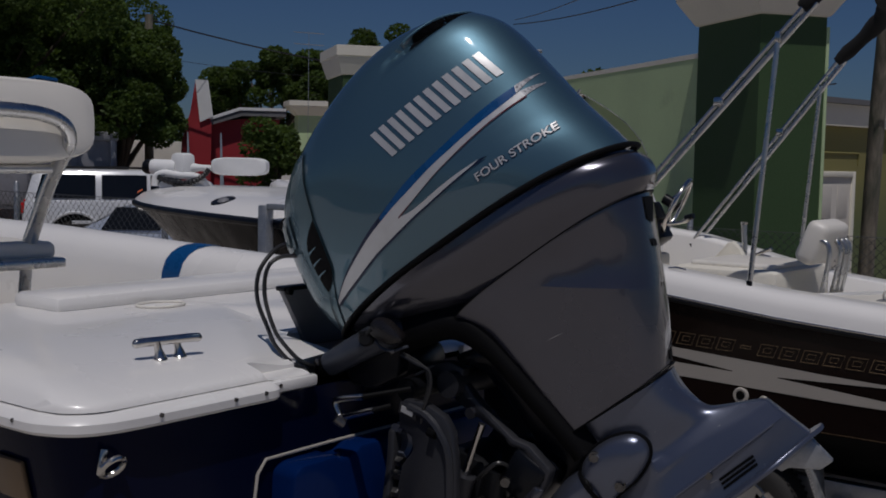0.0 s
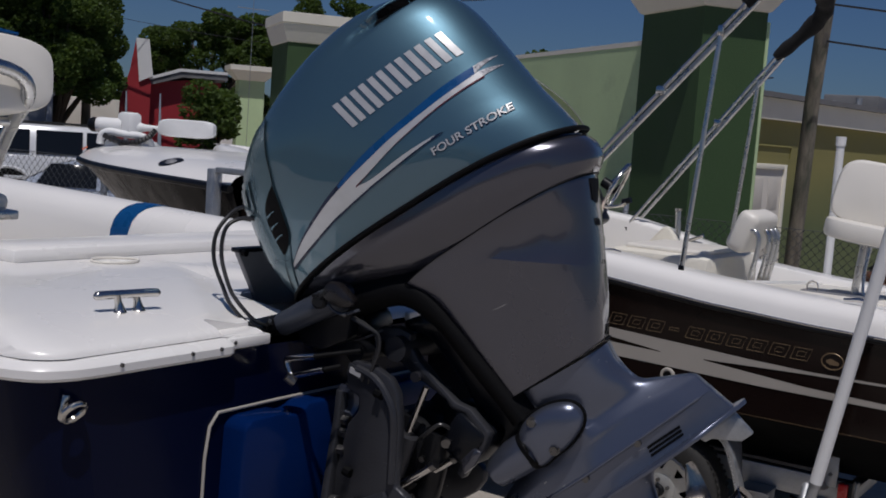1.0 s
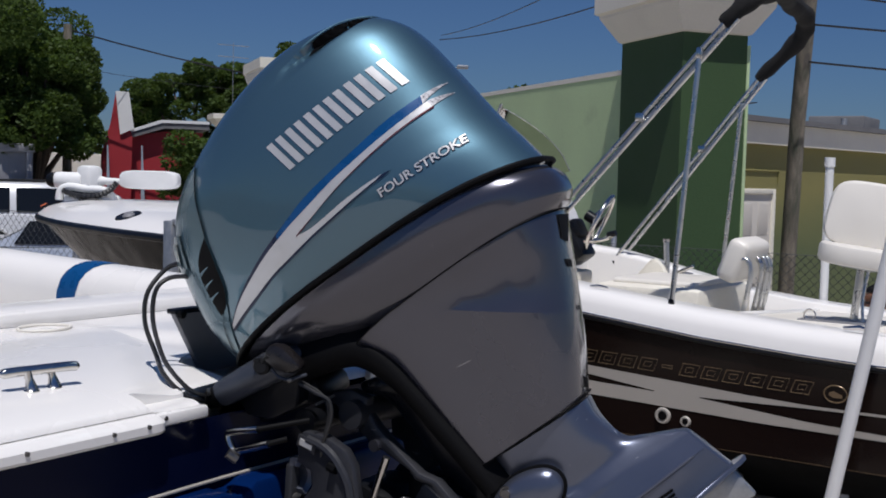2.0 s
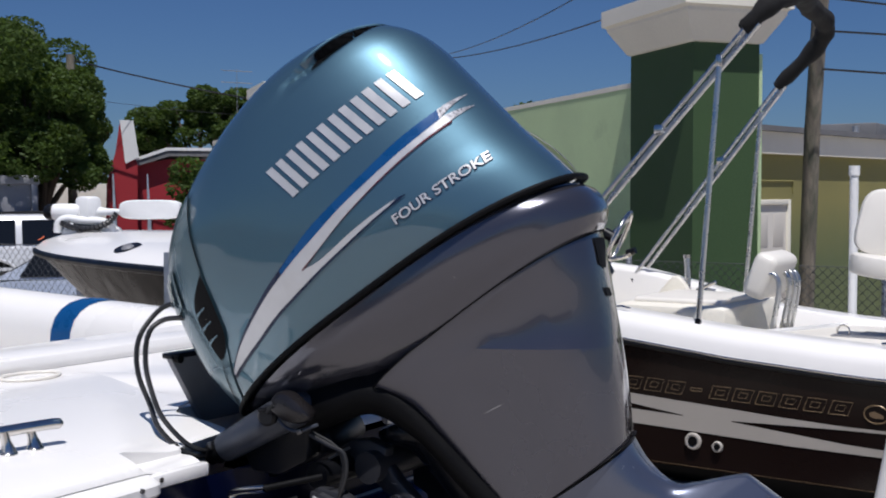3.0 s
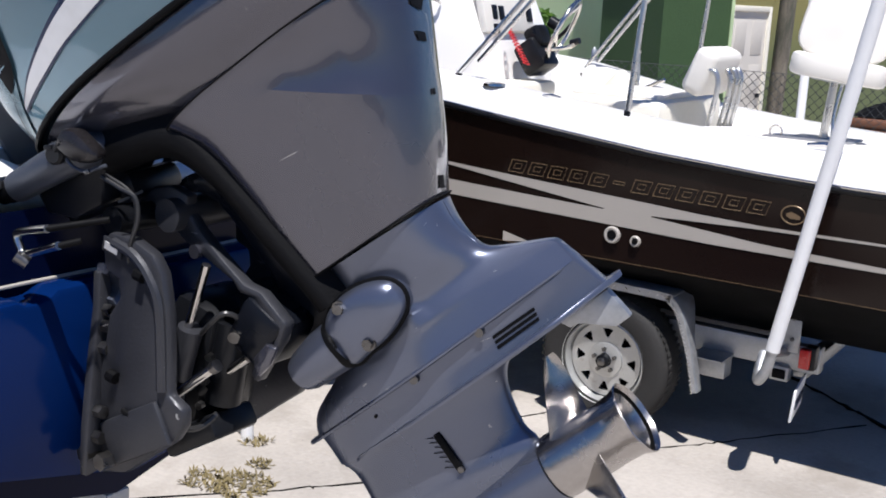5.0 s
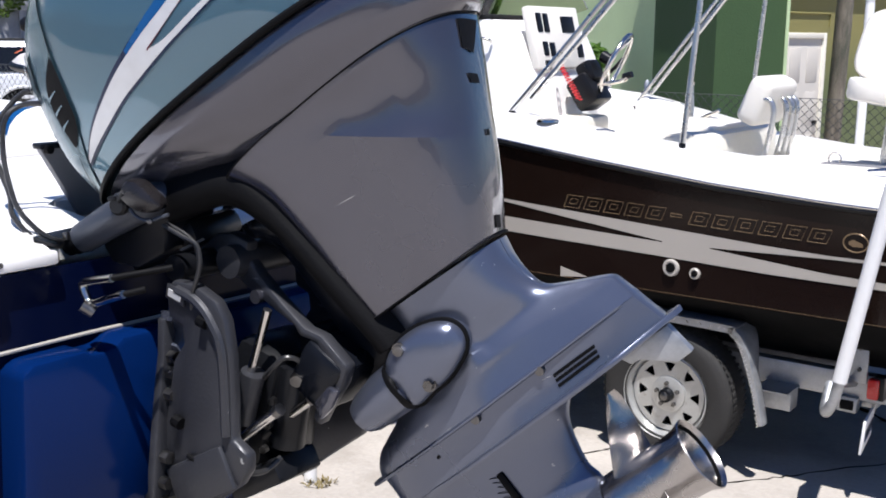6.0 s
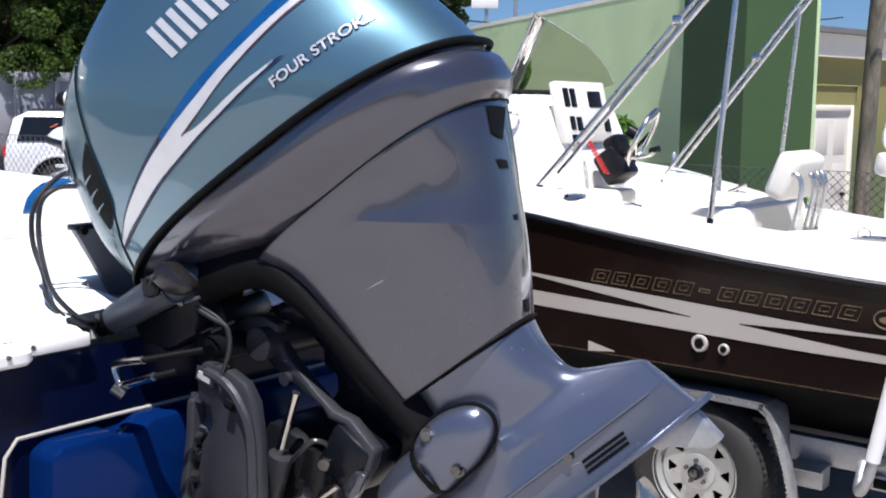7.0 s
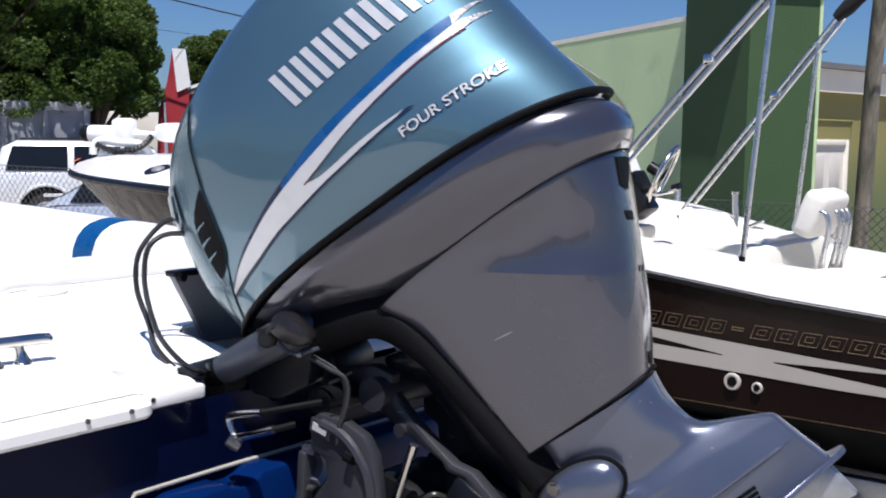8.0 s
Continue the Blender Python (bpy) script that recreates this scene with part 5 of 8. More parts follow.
part("back_frame", tubed(frame_pts, 0.022, 12), M_ALU, post, "bent aluminium tube")
part("cross_tube", rod((-2.90, 1.44, 2.12), (-2.90, 2.12, 2.12), 0.014, 10), M_ALU, post)
for y in (1.46, 2.12):
    for s in (-3.06, -3.42):
        part("leg_tube", tubed([(s, y, 1.84), (s - 0.03, y, 1.6), (s - 0.04, y, 1.32)], 0.019, 10), M_ALU, post)
part("base_box", boxed((-3.3, 1.80, 1.52), (0.36, 0.56, 0.40), 0.03), M_WHITE, post)

# trailer under the blue boat
bt = thing("boat_trailer", pose(-4, 2.2, 0), "galvanised boat trailer under the blue hull", "boat trailer", "boat trailers in the yard")
for y in (1.72, 2.72):
    part("frame_rail", boxed((-4.45, y, 0.62), (4.4, 0.08, 0.12), 0.006), M_GALV, bt)
    part("bunk", boxed((-3.6, y, 1.085 + 0.02), (3.6, 0.09, 0.05), 0.006), M_GREYPANEL, bt)
    for s in (-2.6, -3.7, -5.0):
        part("bunk_post", boxed((s, y, 0.87), (0.05, 0.05, 0.45), 0.004), M_GALV, bt)
for s in (-2.6, -3.6, -5.8):
    part("cross_member", boxed((s, 2.22, 0.60), (0.08, 1.1, 0.08), 0.006), M_GALV, bt)
def wheel_parts(owner, c, r=0.33, w=0.19, out=-1):
    """Tyre, rim with eight openings, hub and lug nuts. out: the side that the disc faces (along y)."""
    cs, cq, cz = c
    bm = B()
    prof = [(0.205, -0.48), (0.222, -0.52), (0.27, -0.54), (0.305, -0.5), (0.325, -0.38), (0.33, -0.2), (0.332, 0.0), (0.33, 0.2), (0.325, 0.38), (0.305, 0.5), (0.27, 0.54), (0.222, 0.52), (0.205, 0.48)]
    rings = []
    for k in range(48):
        a = 2 * math.pi * k / 48
        rings.append([Vector((cs + rr * r / 0.33 * math.cos(a), cq + w * y, cz + rr * r / 0.33 * math.sin(a))) for rr, y in prof])
    loft(bm, rings + rings[:1], closed=True, caps=False)
    bmesh.ops.remove_doubles(bm, verts=bm.verts, dist=1e-5)
    tyre = part("tyre", bm, M_TYRE, owner, "worn black tyre")
    bm = B()
    for k in range(64):
        for y in (0.30, -0.30):
            a = 2 * math.pi * (k + (0.5 if y > 0 else 0)) / 64
            m = Matrix.Rotation(-a, 4, "Y")
            box(bm, Vector((cs, cq + y * w, cz)) + m @ Vector((0.3295 * r / 0.33, 0, 0)), (0.003, 0.045, 0.016), m)
    part("tread", bm, M_TYRE, tyre, kind="stuff")
    bm = B()
    face = cq + out * w * 0.36
    prof = [(0.222, out * 0.10), (0.216, out * 0.085), (0.206, out * 0.09), (0.192, out * 0.045), (0.184, out * 0.04), (0.182, -out * 0.06)]
    loft(bm, [[Vector((cs + rr * math.cos(2 * math.pi * k / 64), cq + y, cz + rr * math.sin(2 * math.pi * k / 64))) for k in range(64)] for rr, y in prof], True, False)
    rim = part("rim", bm, M_RIM, owner, "pale painted steel rim")
    bm = B()
    yd = cq + out * 0.05
    def sector(r0, r1, a0, a1, b0, b1, n=4):
        lo = [(cs + r0 * math.cos(a0 + (a1 - a0) * i / n), cz + r0 * math.sin(a0 + (a1 - a0) * i / n)) for i in range(n + 1)]
        hi = [(cs + r1 * math.cos(b0 + (b1 - b0) * i / n), cz + r1 * math.sin(b0 + (b1 - b0) * i / n)) for i in range(n + 1)]
        prism(bm, lo + hi[::-1], yd - 0.004, yd + 0.004, "y")
    step = math.pi / 4
    for k in range(8):
        a0 = step * k
        sector(0.085, 0.115, a0, a0 + step, a0, a0 + step)
        sector(0.160, 0.186, a0, a0 + step, a0, a0 + step)
        sector(0.115, 0.160, a0 + 0.05, a0 + step - 0.05, a0 + 0.18, a0 + step - 0.18)
    part("spokes", bm, M_RIM, rim)
    part("wheel_centre", tubed([(cs, yd - out * 0.004, cz), (cs, yd + out * 0.012, cz), (cs, yd + out * 0.016, cz)], [0.092, 0.088, 0.07], 40), M_RIM, rim)
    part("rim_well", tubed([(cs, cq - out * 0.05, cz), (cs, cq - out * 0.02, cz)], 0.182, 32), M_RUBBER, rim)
    hub = part("hub", tubed([(cs, yd, cz), (cs, yd + out * 0.05, cz), (cs, yd + out * 0.056, cz)], [0.036, 0.034, 0.024], 24), M_PLASTIC, owner, "dark wheel hub")
    part("hub_cap", tubed([(cs, yd + out * 0.05, cz), (cs, yd + out * 0.062, cz), (cs, yd + out * 0.066, cz)], [0.022, 0.02, 0.012], 20), M_BOLT, hub)
    for k in range(5):
        a = 2 * math.pi * k / 5 + 0.4
        p = Vector((cs + 0.057 * math.cos(a), yd + out * 0.014, cz + 0.057 * math.sin(a)))
        part("lug_nut", rod(p, p + Vector((0, out * 0.018, 0)), 0.011, 6), M_BOLT, rim)


for y, o in ((1.45, -1), (3.0, 1)):
    wheel_parts(part("wheel", rod((-4.6, y - 0.03, 0.33), (-4.6, y + 0.03, 0.33), 0.05, 12), M_GALV, bt), (-4.6, y, 0.33), out=o)
part("axle", rod((-4.6, 1.5, 0.36), (-4.6, 2.95, 0.36), 0.03, 10), M_GALV, bt)

# ---- the black boat ----
hb = thing("black_boat", pose(-3.5, 6.65, 0.8), "white decked bay boat with a glossy black-brown hull and beige stripes", "boat")
HC, HS0 = 6.66, -0.55
SHEER = [(-6.5, 1.84), (-5.5, 1.76), (-4.5, 1.665), (-3.8, 1.60), (-3.1, 1.53), (-2.53, 1.462), (-1.94, 1.40), (-1.42, 1.365), (-1.03, 1.35), (-0.5, 1.345)]


def hs_half(s):
    return lerp_table([(-6.7, 0.03), (-6.4, 0.25), (-5.9, 0.52), (-5.2, 0.80), (-4.4, 1.0), (-3.6, 1.09), (-2.8, 1.11), (-0.5, 1.11)], s)


def hs_z(s):
    pts = SHEER
    return lerp_table(pts, s)


HS_S = [HS0 - i * 0.1 for i in range(62)]
bm = B()
bmb = B()
rings, rings_b = [], []
for s in HS_S:
    h = hs_half(s)
    k = max(0.0, (-3.6 - s) / 3.1)
    zr, zc = hs_z(s), 0.87 + 0.28 * k * k
    flare = 0.30 * k
    rings.append([Vector((s, HC - sd * h * (1 - w * (0.03 + flare)), zr + (zc - zr) * t)) for sd, run in ((1, (0, 0.25, 0.5, 0.75, 1.0)),) for t in run for w in (t,)])
    hc = h * (1 - 0.03 - flare)
    rings_b.append([Vector((s, HC - hc, zc)), Vector((s, HC - hc * 0.87, zc - 0.09)), Vector((s, HC - hc * 0.5, zc - 0.33 + 0.14 * k)), Vector((s, HC, zc - 0.43 + 0.28 * k)),
                    Vector((s, HC + hc * 0.5, zc - 0.33 + 0.14 * k)), Vector((s, HC + hc * 0.87, zc - 0.09)), Vector((s, HC + hc, zc))])
loft(bm, rings, closed=False)
loft(bm, [[Vector((p.x, 2 * HC - p.y, p.z)) for p in r] for r in rings], closed=False)
back = rings[0] + [Vector((p.x, 2 * HC - p.y, p.z)) for p in rings[0][::-1]]
bm.faces.new([bm.verts.new(p) for p in back])
bmesh.ops.recalc_face_normals(bm, faces=bm.faces)
HS_TREE = BVHTree.FromBMesh(bm)
part("hull", bm, M_BLACKHULL, hb, "glossy black-brown hull side")
loft(bmb, rings_b, closed=False)
bmb.faces.new([bmb.verts.new(p) for p in rings_b[0]])
part("hull_bottom", bmb, M_BOTTOM, hb, "flat black bottom")


def hull_film(poly_rows, lift=0.003):
    bm = B()
    rows = []
    for (s0, z0), (s1, z1) in poly_rows:
        row = []
        for j in range(5):
            s, z = s0 + (s1 - s0) * j / 4, z0 + (z1 - z0) * j / 4
            hit, nrm, _, _ = HS_TREE.ray_cast(Vector((s, 0, z)), Vector((0, 1, 0)))
            row.append((hit or Vector((s, 5.55, z))) + Vector((0, -lift, 0)))
        rows.append(row)
    loft(bm, rows, closed=False)
    return bm


def film_between(top, bot, n=30, lift=0.003):
    s0, s1 = max(top[0][0], bot[0][0]), min(top[-1][0], bot[-1][0])
    rows = []
    for i in range(n + 1):
        s = s0 + (s1 - s0) * i / n
        rows.append(((s, lerp_table(top, s)), (s, lerp_table(bot, s))))
    return hull_film(rows, lift)


TOPL = [(-4.6, 1.34), (-3.07, 1.242), (-2.19, 1.192), (-1.71, 1.164), (-1.41, 1.152), (-0.56, 1.155)]
BOTL = [(-4.6, 1.12), (-3.08, 1.075), (-2.21, 1.052), (-1.65, 1.034), (-0.56, 1.028)]
LUP = [(-4.6, 1.33), (-3.06, 1.226), (-2.18, 1.124)]
LLO = [(-4.6, 1.19), (-3.08, 1.152), (-2.18, 1.120)]
RUP = [(-1.94, 1.121), (-1.41, 1.137), (-0.56, 1.148)]
RLO = [(-1.94, 1.117), (-1.41, 1.072), (-0.56, 1.040)]
part("upper_stripe", film_between([p for p in TOPL if p[0] <= -2.18] + [(-2.18, 1.191)], LUP), M_STRIPE, hb, "beige hull stripe")
part("lower_stripe", film_between(LLO, [p for p in BOTL if p[0] <= -2.2] + [(-2.18, 1.051)]), M_STRIPE, hb, "beige hull stripe")
part("middle_stripe", film_between([(-2.18, 1.1915), (-1.94, 1.178)], [(-2.18, 1.051), (-1.94, 1.043)], 6), M_STRIPE, hb, "beige hull stripe")
part("upper_stripe", film_between([(-1.94, 1.178)] + [p for p in TOPL if p[0] > -1.94], RUP), M_STRIPE, hb, "beige hull stripe")
part("lower_stripe", film_between(RLO, [(-1.94, 1.043)] + [p for p in BOTL if p[0] > -1.94]), M_STRIPE, hb, "beige hull stripe")
part("small_wedge", film_between([(-2.731, 0.931), (-2.58, 0.897)], [(-2.736, 0.878), (-2.58, 0.895)], 8), M_STRIPE, hb, "small beige wedge low on the hull")
part("boot_line", film_between([(-4.6, 0.884), (-0.56, 0.875)], [(-4.6, 0.882), (-0.56, 0.873)]), M_TAN, hb, "thin pale boot line")


def hull_outline(pts, r=0.0015):
    out = []
    for s, z in pts:
        hit, *_ = HS_TREE.ray_cast(Vector((s, 0, z)), Vector((0, 1, 0)))
        out.append((hit or Vector((s, 5.55, z))) + Vector((0, -0.003, 0)))
    return tubed(out, r, 6)


# the maker's mark as slanted hollow bars, and a plain round badge
for i in range(12):
    s0 = -2.712 + i * 0.1105
    zb = 1.238 - (s0 + 2.712) * 0.0265
    if i == 5:
        pts = [(s0 + 0.02, zb + 0.025), (s0 + 0.075, zb + 0.023), (s0 + 0.078, zb + 0.037), (s0 + 0.023, zb + 0.039), (s0 + 0.02, zb + 0.025)]
    else:
        pts = [(s0, zb), (s0 + 0.085, zb - 0.002), (s0 + 0.108, zb + 0.058), (s0 + 0.022, zb + 0.060), (s0, zb)]
    part("mark_outline", hull_outline(pts), M_TAN, hb, "hollow gold bar of the maker's mark")
    if i != 5:
        part("mark_outline", hull_outline([(s0 + 0.03, zb + 0.018), (s0 + 0.068, zb + 0.017), (s0 + 0.080, zb + 0.042), (s0 + 0.040, zb + 0.043), (s0 + 0.03, zb + 0.018)], 0.0012), M_TAN, hb)
part("badge", hull_outline([(-1.29 + 0.052 * math.cos(a / 16 * math.pi), 1.222 + 0.04 * math.sin(a / 16 * math.pi)) for a in range(33)], 0.003), M_TAN, hb, "round gold badge")
part("badge_shape", film_between([(-1.32, 1.226), (-1.30, 1.236), (-1.26, 1.220)], [(-1.32, 1.214), (-1.30, 1.204), (-1.26, 1.205)], 8), M_TAN, hb)
for s, z, r in ((-2.13, 1.003, 0.042), (-2.01, 0.99, 0.027)):
    y0 = HS_TREE.ray_cast(Vector((s, 0, z)), Vector((0, 1, 0)))[0].y
    fit_ob = part("drain_fitting", lathe(B(), (s, y0, z), (0, -1, 0), [(-0.004, r), (0.012, r * 0.95), (0.016, r * 0.8), (0.014, r * 0.58), (0.0, r * 0.52)], 28), M_STRIPE, hb, "pale beige drain fitting with a dark bore")
    part("bore", rod((s, y0 - 0.002, z), (s, y0 - 0.0185, z), r * 0.5, 20), M_RUBBER, fit_ob)

# rub rail, gunwale cap, cockpit
for sd in (1, -1):
    pts = [Vector((s, HC - sd * (hs_half(s) + 0.004), hs_z(s) + 0.004)) for s in HS_S]
    part("rub_rail", tubed(pts, 0.016, 8), M_BLACKHULL if sd < 0 else M_PLASTIC, hb, "black rub rail")
    part("rail_insert", tubed([p + Vector((0, -sd * 0.008, 0.014)) for p in pts], 0.006, 6), M_CHROME, hb)
    bm = B()
    rings = []
    for s in HS_S:
        h, z = hs_half(s), hs_z(s)
        w = min(0.26, h * 0.8)
        prof = [(0.0, 0.012), (0.01, 0.07), (0.035, 0.115), (0.07, 0.135), (w - 0.03, 0.142), (w, 0.128), (w + 0.01, 0.10), (w + 0.015, -0.22)]
        low = 0.72 * max(0.0, min(1.0, (s + 3.3) / 0.9)) if sd < 0 else 0.0
        rings.append([Vector((s, HC - sd * (h - a), z + (b * (1 - low) if b > 0 else b))) for a, b in prof])
    loft(bm, rings, closed=False)
    part("gunwale_cap", bm, M_WHITE, hb, "white gunwale cap", sharp=55)
part("cockpit_floor", boxed((-3.3, HC, 1.22), (3.6, 1.76, 0.04), 0), M_WHITE2, hb, "white non-skid cockpit floor")
part("aft_deck", boxed((-1.22, HC, 1.402), (1.36, 1.74, 0.09), 0.015, pose(0, 0, 0, -4, 0, 0)), M_WHITE2, hb, "white raised aft deck")
part("aft_deck_rim", boxed((-1.92, HC, 1.372), (0.05, 1.74, 0.18), 0.015, pose(0, 0, 0, -4, 0, 0)), M_WHITE, hb)
fd = B()
rings = []
for i in range(16):
    s = -4.9 - i * 0.11
    h = max(0.03, hs_half(s) - 0.22)
    rings.append([Vector((s, HC - h, hs_z(s) + 0.06)), Vector((s, HC, hs_z(s) + 0.085)), Vector((s, HC + h, hs_z(s) + 0.06))])
loft(fd, rings, closed=False)
part("fore_deck", fd, M_WHITE2, hb, "white fore deck")
part("fore_deck_front", boxed((-4.9, HC, 1.50), (0.04, 1.5, 0.5), 0.01), M_WHITE, hb)
part("gunwale_plate", lathe(B(), (-2.87, 5.64, 1.640), (0, 0, 1), [(0, 0.058), (0.012, 0.056), (0.016, 0.045), (0.014, 0.03), (0.017, 0.001)], 28), M_CHROME, hb, "round steel filler cap")
part("gunwale_cleat", tubed([(-2.60, 5.66, 1.614), (-2.55, 5.66, 1.619), (-2.50, 5.66, 1.612)], [0.005, 0.008, 0.005], 8), M_CHROME, hb, "steel cleat")
part("gunwale_cleat", tubed([(-1.30, 5.68, 1.515), (-1.23, 5.68, 1.523), (-1.16, 5.68, 1.515)], [0.008, 0.012, 0.008], 8), M_CHROME, hb, "steel cleat")

# console with windshield, wheel and gauges
def shifted(bm):
    """The console's pieces stand a little lower and farther aft."""
    bm.transform(Matrix.Translation((0.10, 0, -0.075)))
    return bm


CON = pose(-3.75, 6.75, 1.24)
con = thing("helm_console", CON, "white helm console with a smoked windshield, gauges and a steel wheel", "boat console")
part("console_body", shifted(prism(B(), [(-4.15, 1.24), (-4.12, 2.16), (-4.02, 2.22), (-3.80, 2.24), (-3.62, 2.16), (-3.47, 1.86), (-3.45, 1.24)], 6.32, 7.18, "y", 0.035)), M_WHITE, con, "white moulded console body")
part("console_recess", shifted(boxed((-3.92, 6.315, 1.98), (0.22, 0.01, 0.012), 0.004, pose(0, 0, 0, 0, 28, 0))), M_WHITE2, con)
part("console_rail", shifted(tubed(spline([(-4.05, 6.31, 2.10), (-4.02, 6.28, 2.12), (-3.8, 6.28, 2.12), (-3.77, 6.31, 2.10)], 4), 0.009, 8)), M_CHROME, con)
part("dash_panel", shifted(boxed((-3.545, 6.65, 2.125), (0.05, 0.56, 0.37), 0.012, pose(0, 0, 0, 0, -14, 0))), M_WHITE2, con, "pale dash panel")
for y, z, w, h in ((6.46, 2.215, 0.06, 0.115), (6.535, 2.213, 0.06, 0.115), (6.78, 2.205, 0.15, 0.10), (6.485, 2.065, 0.055, 0.085), (6.56, 2.06, 0.06, 0.085), (6.88, 2.05, 0.07, 0.085), (6.48, 1.975, 0.06, 0.05)):
    part("gauge", shifted(boxed((-3.522 + (2.125 - z) * 0.25, y, z), (0.02, w, h), 0.008, pose(0, 0, 0, 0, -14, 0))), M_PLASTIC, con, "dark dash instrument")
    part("gauge_bezel", shifted(boxed((-3.527 + (2.125 - z) * 0.25, y, z), (0.012, w + 0.014, h + 0.014), 0.004, pose(0, 0, 0, 0, -14, 0))), M_ALU, con)
part("dash_brow", shifted(boxed((-3.93, 6.75, 2.245), (0.30, 0.84, 0.03), 0.01)), M_CANVAS, con, "black dash top pad")
ws = B()
rows = []
for i in range(25):
    a = -1 + 2 * i / 24
    rows.append([Vector((-4.08 + 0.20 * a * a + 0.22 * t, 6.77 + 0.47 * a, 2.24 + 0.46 * math.sqrt(max(0.02, 1 - (max(0.0, a + 0.45) / 1.46) ** 2)) * t)) for t in (0, 0.33, 0.66, 1.0)])
loft(ws, rows, closed=False)
wob = part("windshield", shifted(ws), M_SMOKE, con, "curved smoked windshield")
wob.visible_shadow = False
part("windshield_trim", shifted(tubed([r[-1] for r in rows], 0.003, 6)), M_ALU, con)
part("windshield_post", shifted(rod(rows[0][0], rows[0][-1], 0.008, 6)), M_ALU, con)
part("windshield_post", shifted(rod(rows[7][0], rows[7][-1], 0.005, 6)), M_ALU, con)
wc = Vector((-3.19, 6.76, 1.98))
wx, wy = Vector((0.40, 0.12, 0.908)), Vector((-0.28, 0.96, 0))
wheel_ob = part("steering_wheel", shifted(tubed([wc + (wx * math.cos(a / 18 * math.pi) + wy * math.sin(a / 18 * math.pi)) * 0.185 for a in range(37)], 0.014, 10)), M_CHROME, con, "polished steel steering wheel")
for k in range(3):
    a = 2 * math.pi * k / 3 + 0.5
    part("wheel_spoke", shifted(tubed([wc + Vector((-0.05, 0, 0.03)), wc + (wx * math.cos(a) + wy * math.sin(a)) * 0.18], 0.012, 8)), M_CHROME, wheel_ob)
part("wheel_hub", shifted(rod(wc + Vector((-0.09, 0, 0.045)), wc + Vector((-0.03, 0, 0.015)), 0.035, 14)), M_PLASTIC, wheel_ob)
part("steering_column", shifted(boxed((-3.34, 6.72, 1.93), (0.12, 0.13, 0.13), 0.03, pose(0, 0, 0, 0, -27, 0))), M_PLASTIC, con, "black helm box")
part("throttle", shifted(tubed([(-3.40, 6.95, 1.86), (-3.30, 6.95, 1.95), (-3.24, 6.95, 2.0)], [0.014, 0.012, 0.02], 10)), M_PLASTIC, con, "black throttle lever")
part("throttle_base", shifted(boxed((-3.42, 6.95, 1.83), (0.10, 0.09, 0.12), 0.02)), M_CHROME, con)
coil = [(-3.325 + 0.017 * math.cos(k * 0.62) + 0.0011 * k, 6.52 + 0.017 * math.sin(k * 0.62), 1.90 - k * 0.0016) for k in range(126)]
part("red_cord", tubed(coil, 0.0034, 6), M_FLAGRED, con, "coiled red safety cord")
part("helm_pod", boxed((-3.24, 6.72, 1.74), (0.16, 0.20, 0.20), 0.03, pose(0, 0, 0, 0, -35, 0)), M_PLASTIC, con, "black helm pod")
part("control_lever", tubed(spline([(-3.12, 6.62, 1.79), (-3.04, 6.60, 1.80), (-2.97, 6.60, 1.815), (-2.93, 6.60, 1.84)], 4), [0.012] * 9 + [0.017] * 4, 10), M_CHROME, con, "chrome control lever")
part("lever_grip", tubed([(-2.955, 6.60, 1.838), (-2.90, 6.60, 1.855)], 0.019, 12), M_PLASTIC, con, "black lever grip")
part("console_step", boxed((-3.30, 6.62, 1.42), (0.26, 0.5, 0.36), 0.03), M_CREAM, con, "cream moulded step")

part("rod_post", tubed([(-2.928, 7.5, 1.465), (-2.928, 7.5, 1.545), (-2.944, 7.5, 1.768)], 0.019, 12), M_ALU, hb, "steel post on the far gunwale")
part("post_cap", rod((-2.944, 7.5, 1.768), (-2.944, 7.5, 1.788), 0.024, 12), M_CHROME, hb)
part("grab_bar", rod((-2.87, 7.5, 1.557), (-2.744, 7.5, 1.616), 0.012, 10), M_CHROME, hb, "short steel grab bar")
# helm seat with four bent tubes behind its back
seat = thing("helm_bench", pose(-2.2, 6.6, 1.24), "white moulded helm seat with a padded flip back on steel tubes", "boat seat")
part("seat_box", boxed((-2.50, 6.58, 1.41), (0.64, 0.88, 0.36), 0.04), M_CREAM, seat, "white moulded seat box")
part("seat_pad", cushion((-2.50, 6.55, 1.598), (0.50, 0.60, 0.035), None, 0.016), M_VINYL, seat, "white seat cushion")
part("seat_back", cushion((-2.065, 6.50, 1.750), (0.13, 0.40, 0.25), pose(0, 0, 0, 0, 22, 0), 0.045), M_VINYL, seat, "white padded flip back")
for y in (6.32, 6.50, 6.59, 6.66):
    part("back_tube", tubed(spline([(-2.03, y, 1.762), (-1.985, y, 1.758), (-1.962, y, 1.70), (-1.975, y, 1.58), (-2.005, y, 1.44)], 4), 0.014, 10), M_ALU, seat, "bent steel tube")
part("side_fin", prism(B(), [(-3.065, 1.25), (-3.065, 1.424), (-2.94, 1.537), (-2.854, 1.635), (-2.81, 1.686), (-2.778, 1.688), (-2.735, 1.644), (-2.694, 1.58), (-2.643, 1.468), (-2.643, 1.25)], 6.93, 6.99, "y", 0.012), M_CREAM, seat, "cream moulded side panel")
part("box_latch", boxed((-2.845, 6.40, 1.48), (0.02, 0.03, 0.04), 0.006), M_PLASTIC, seat)

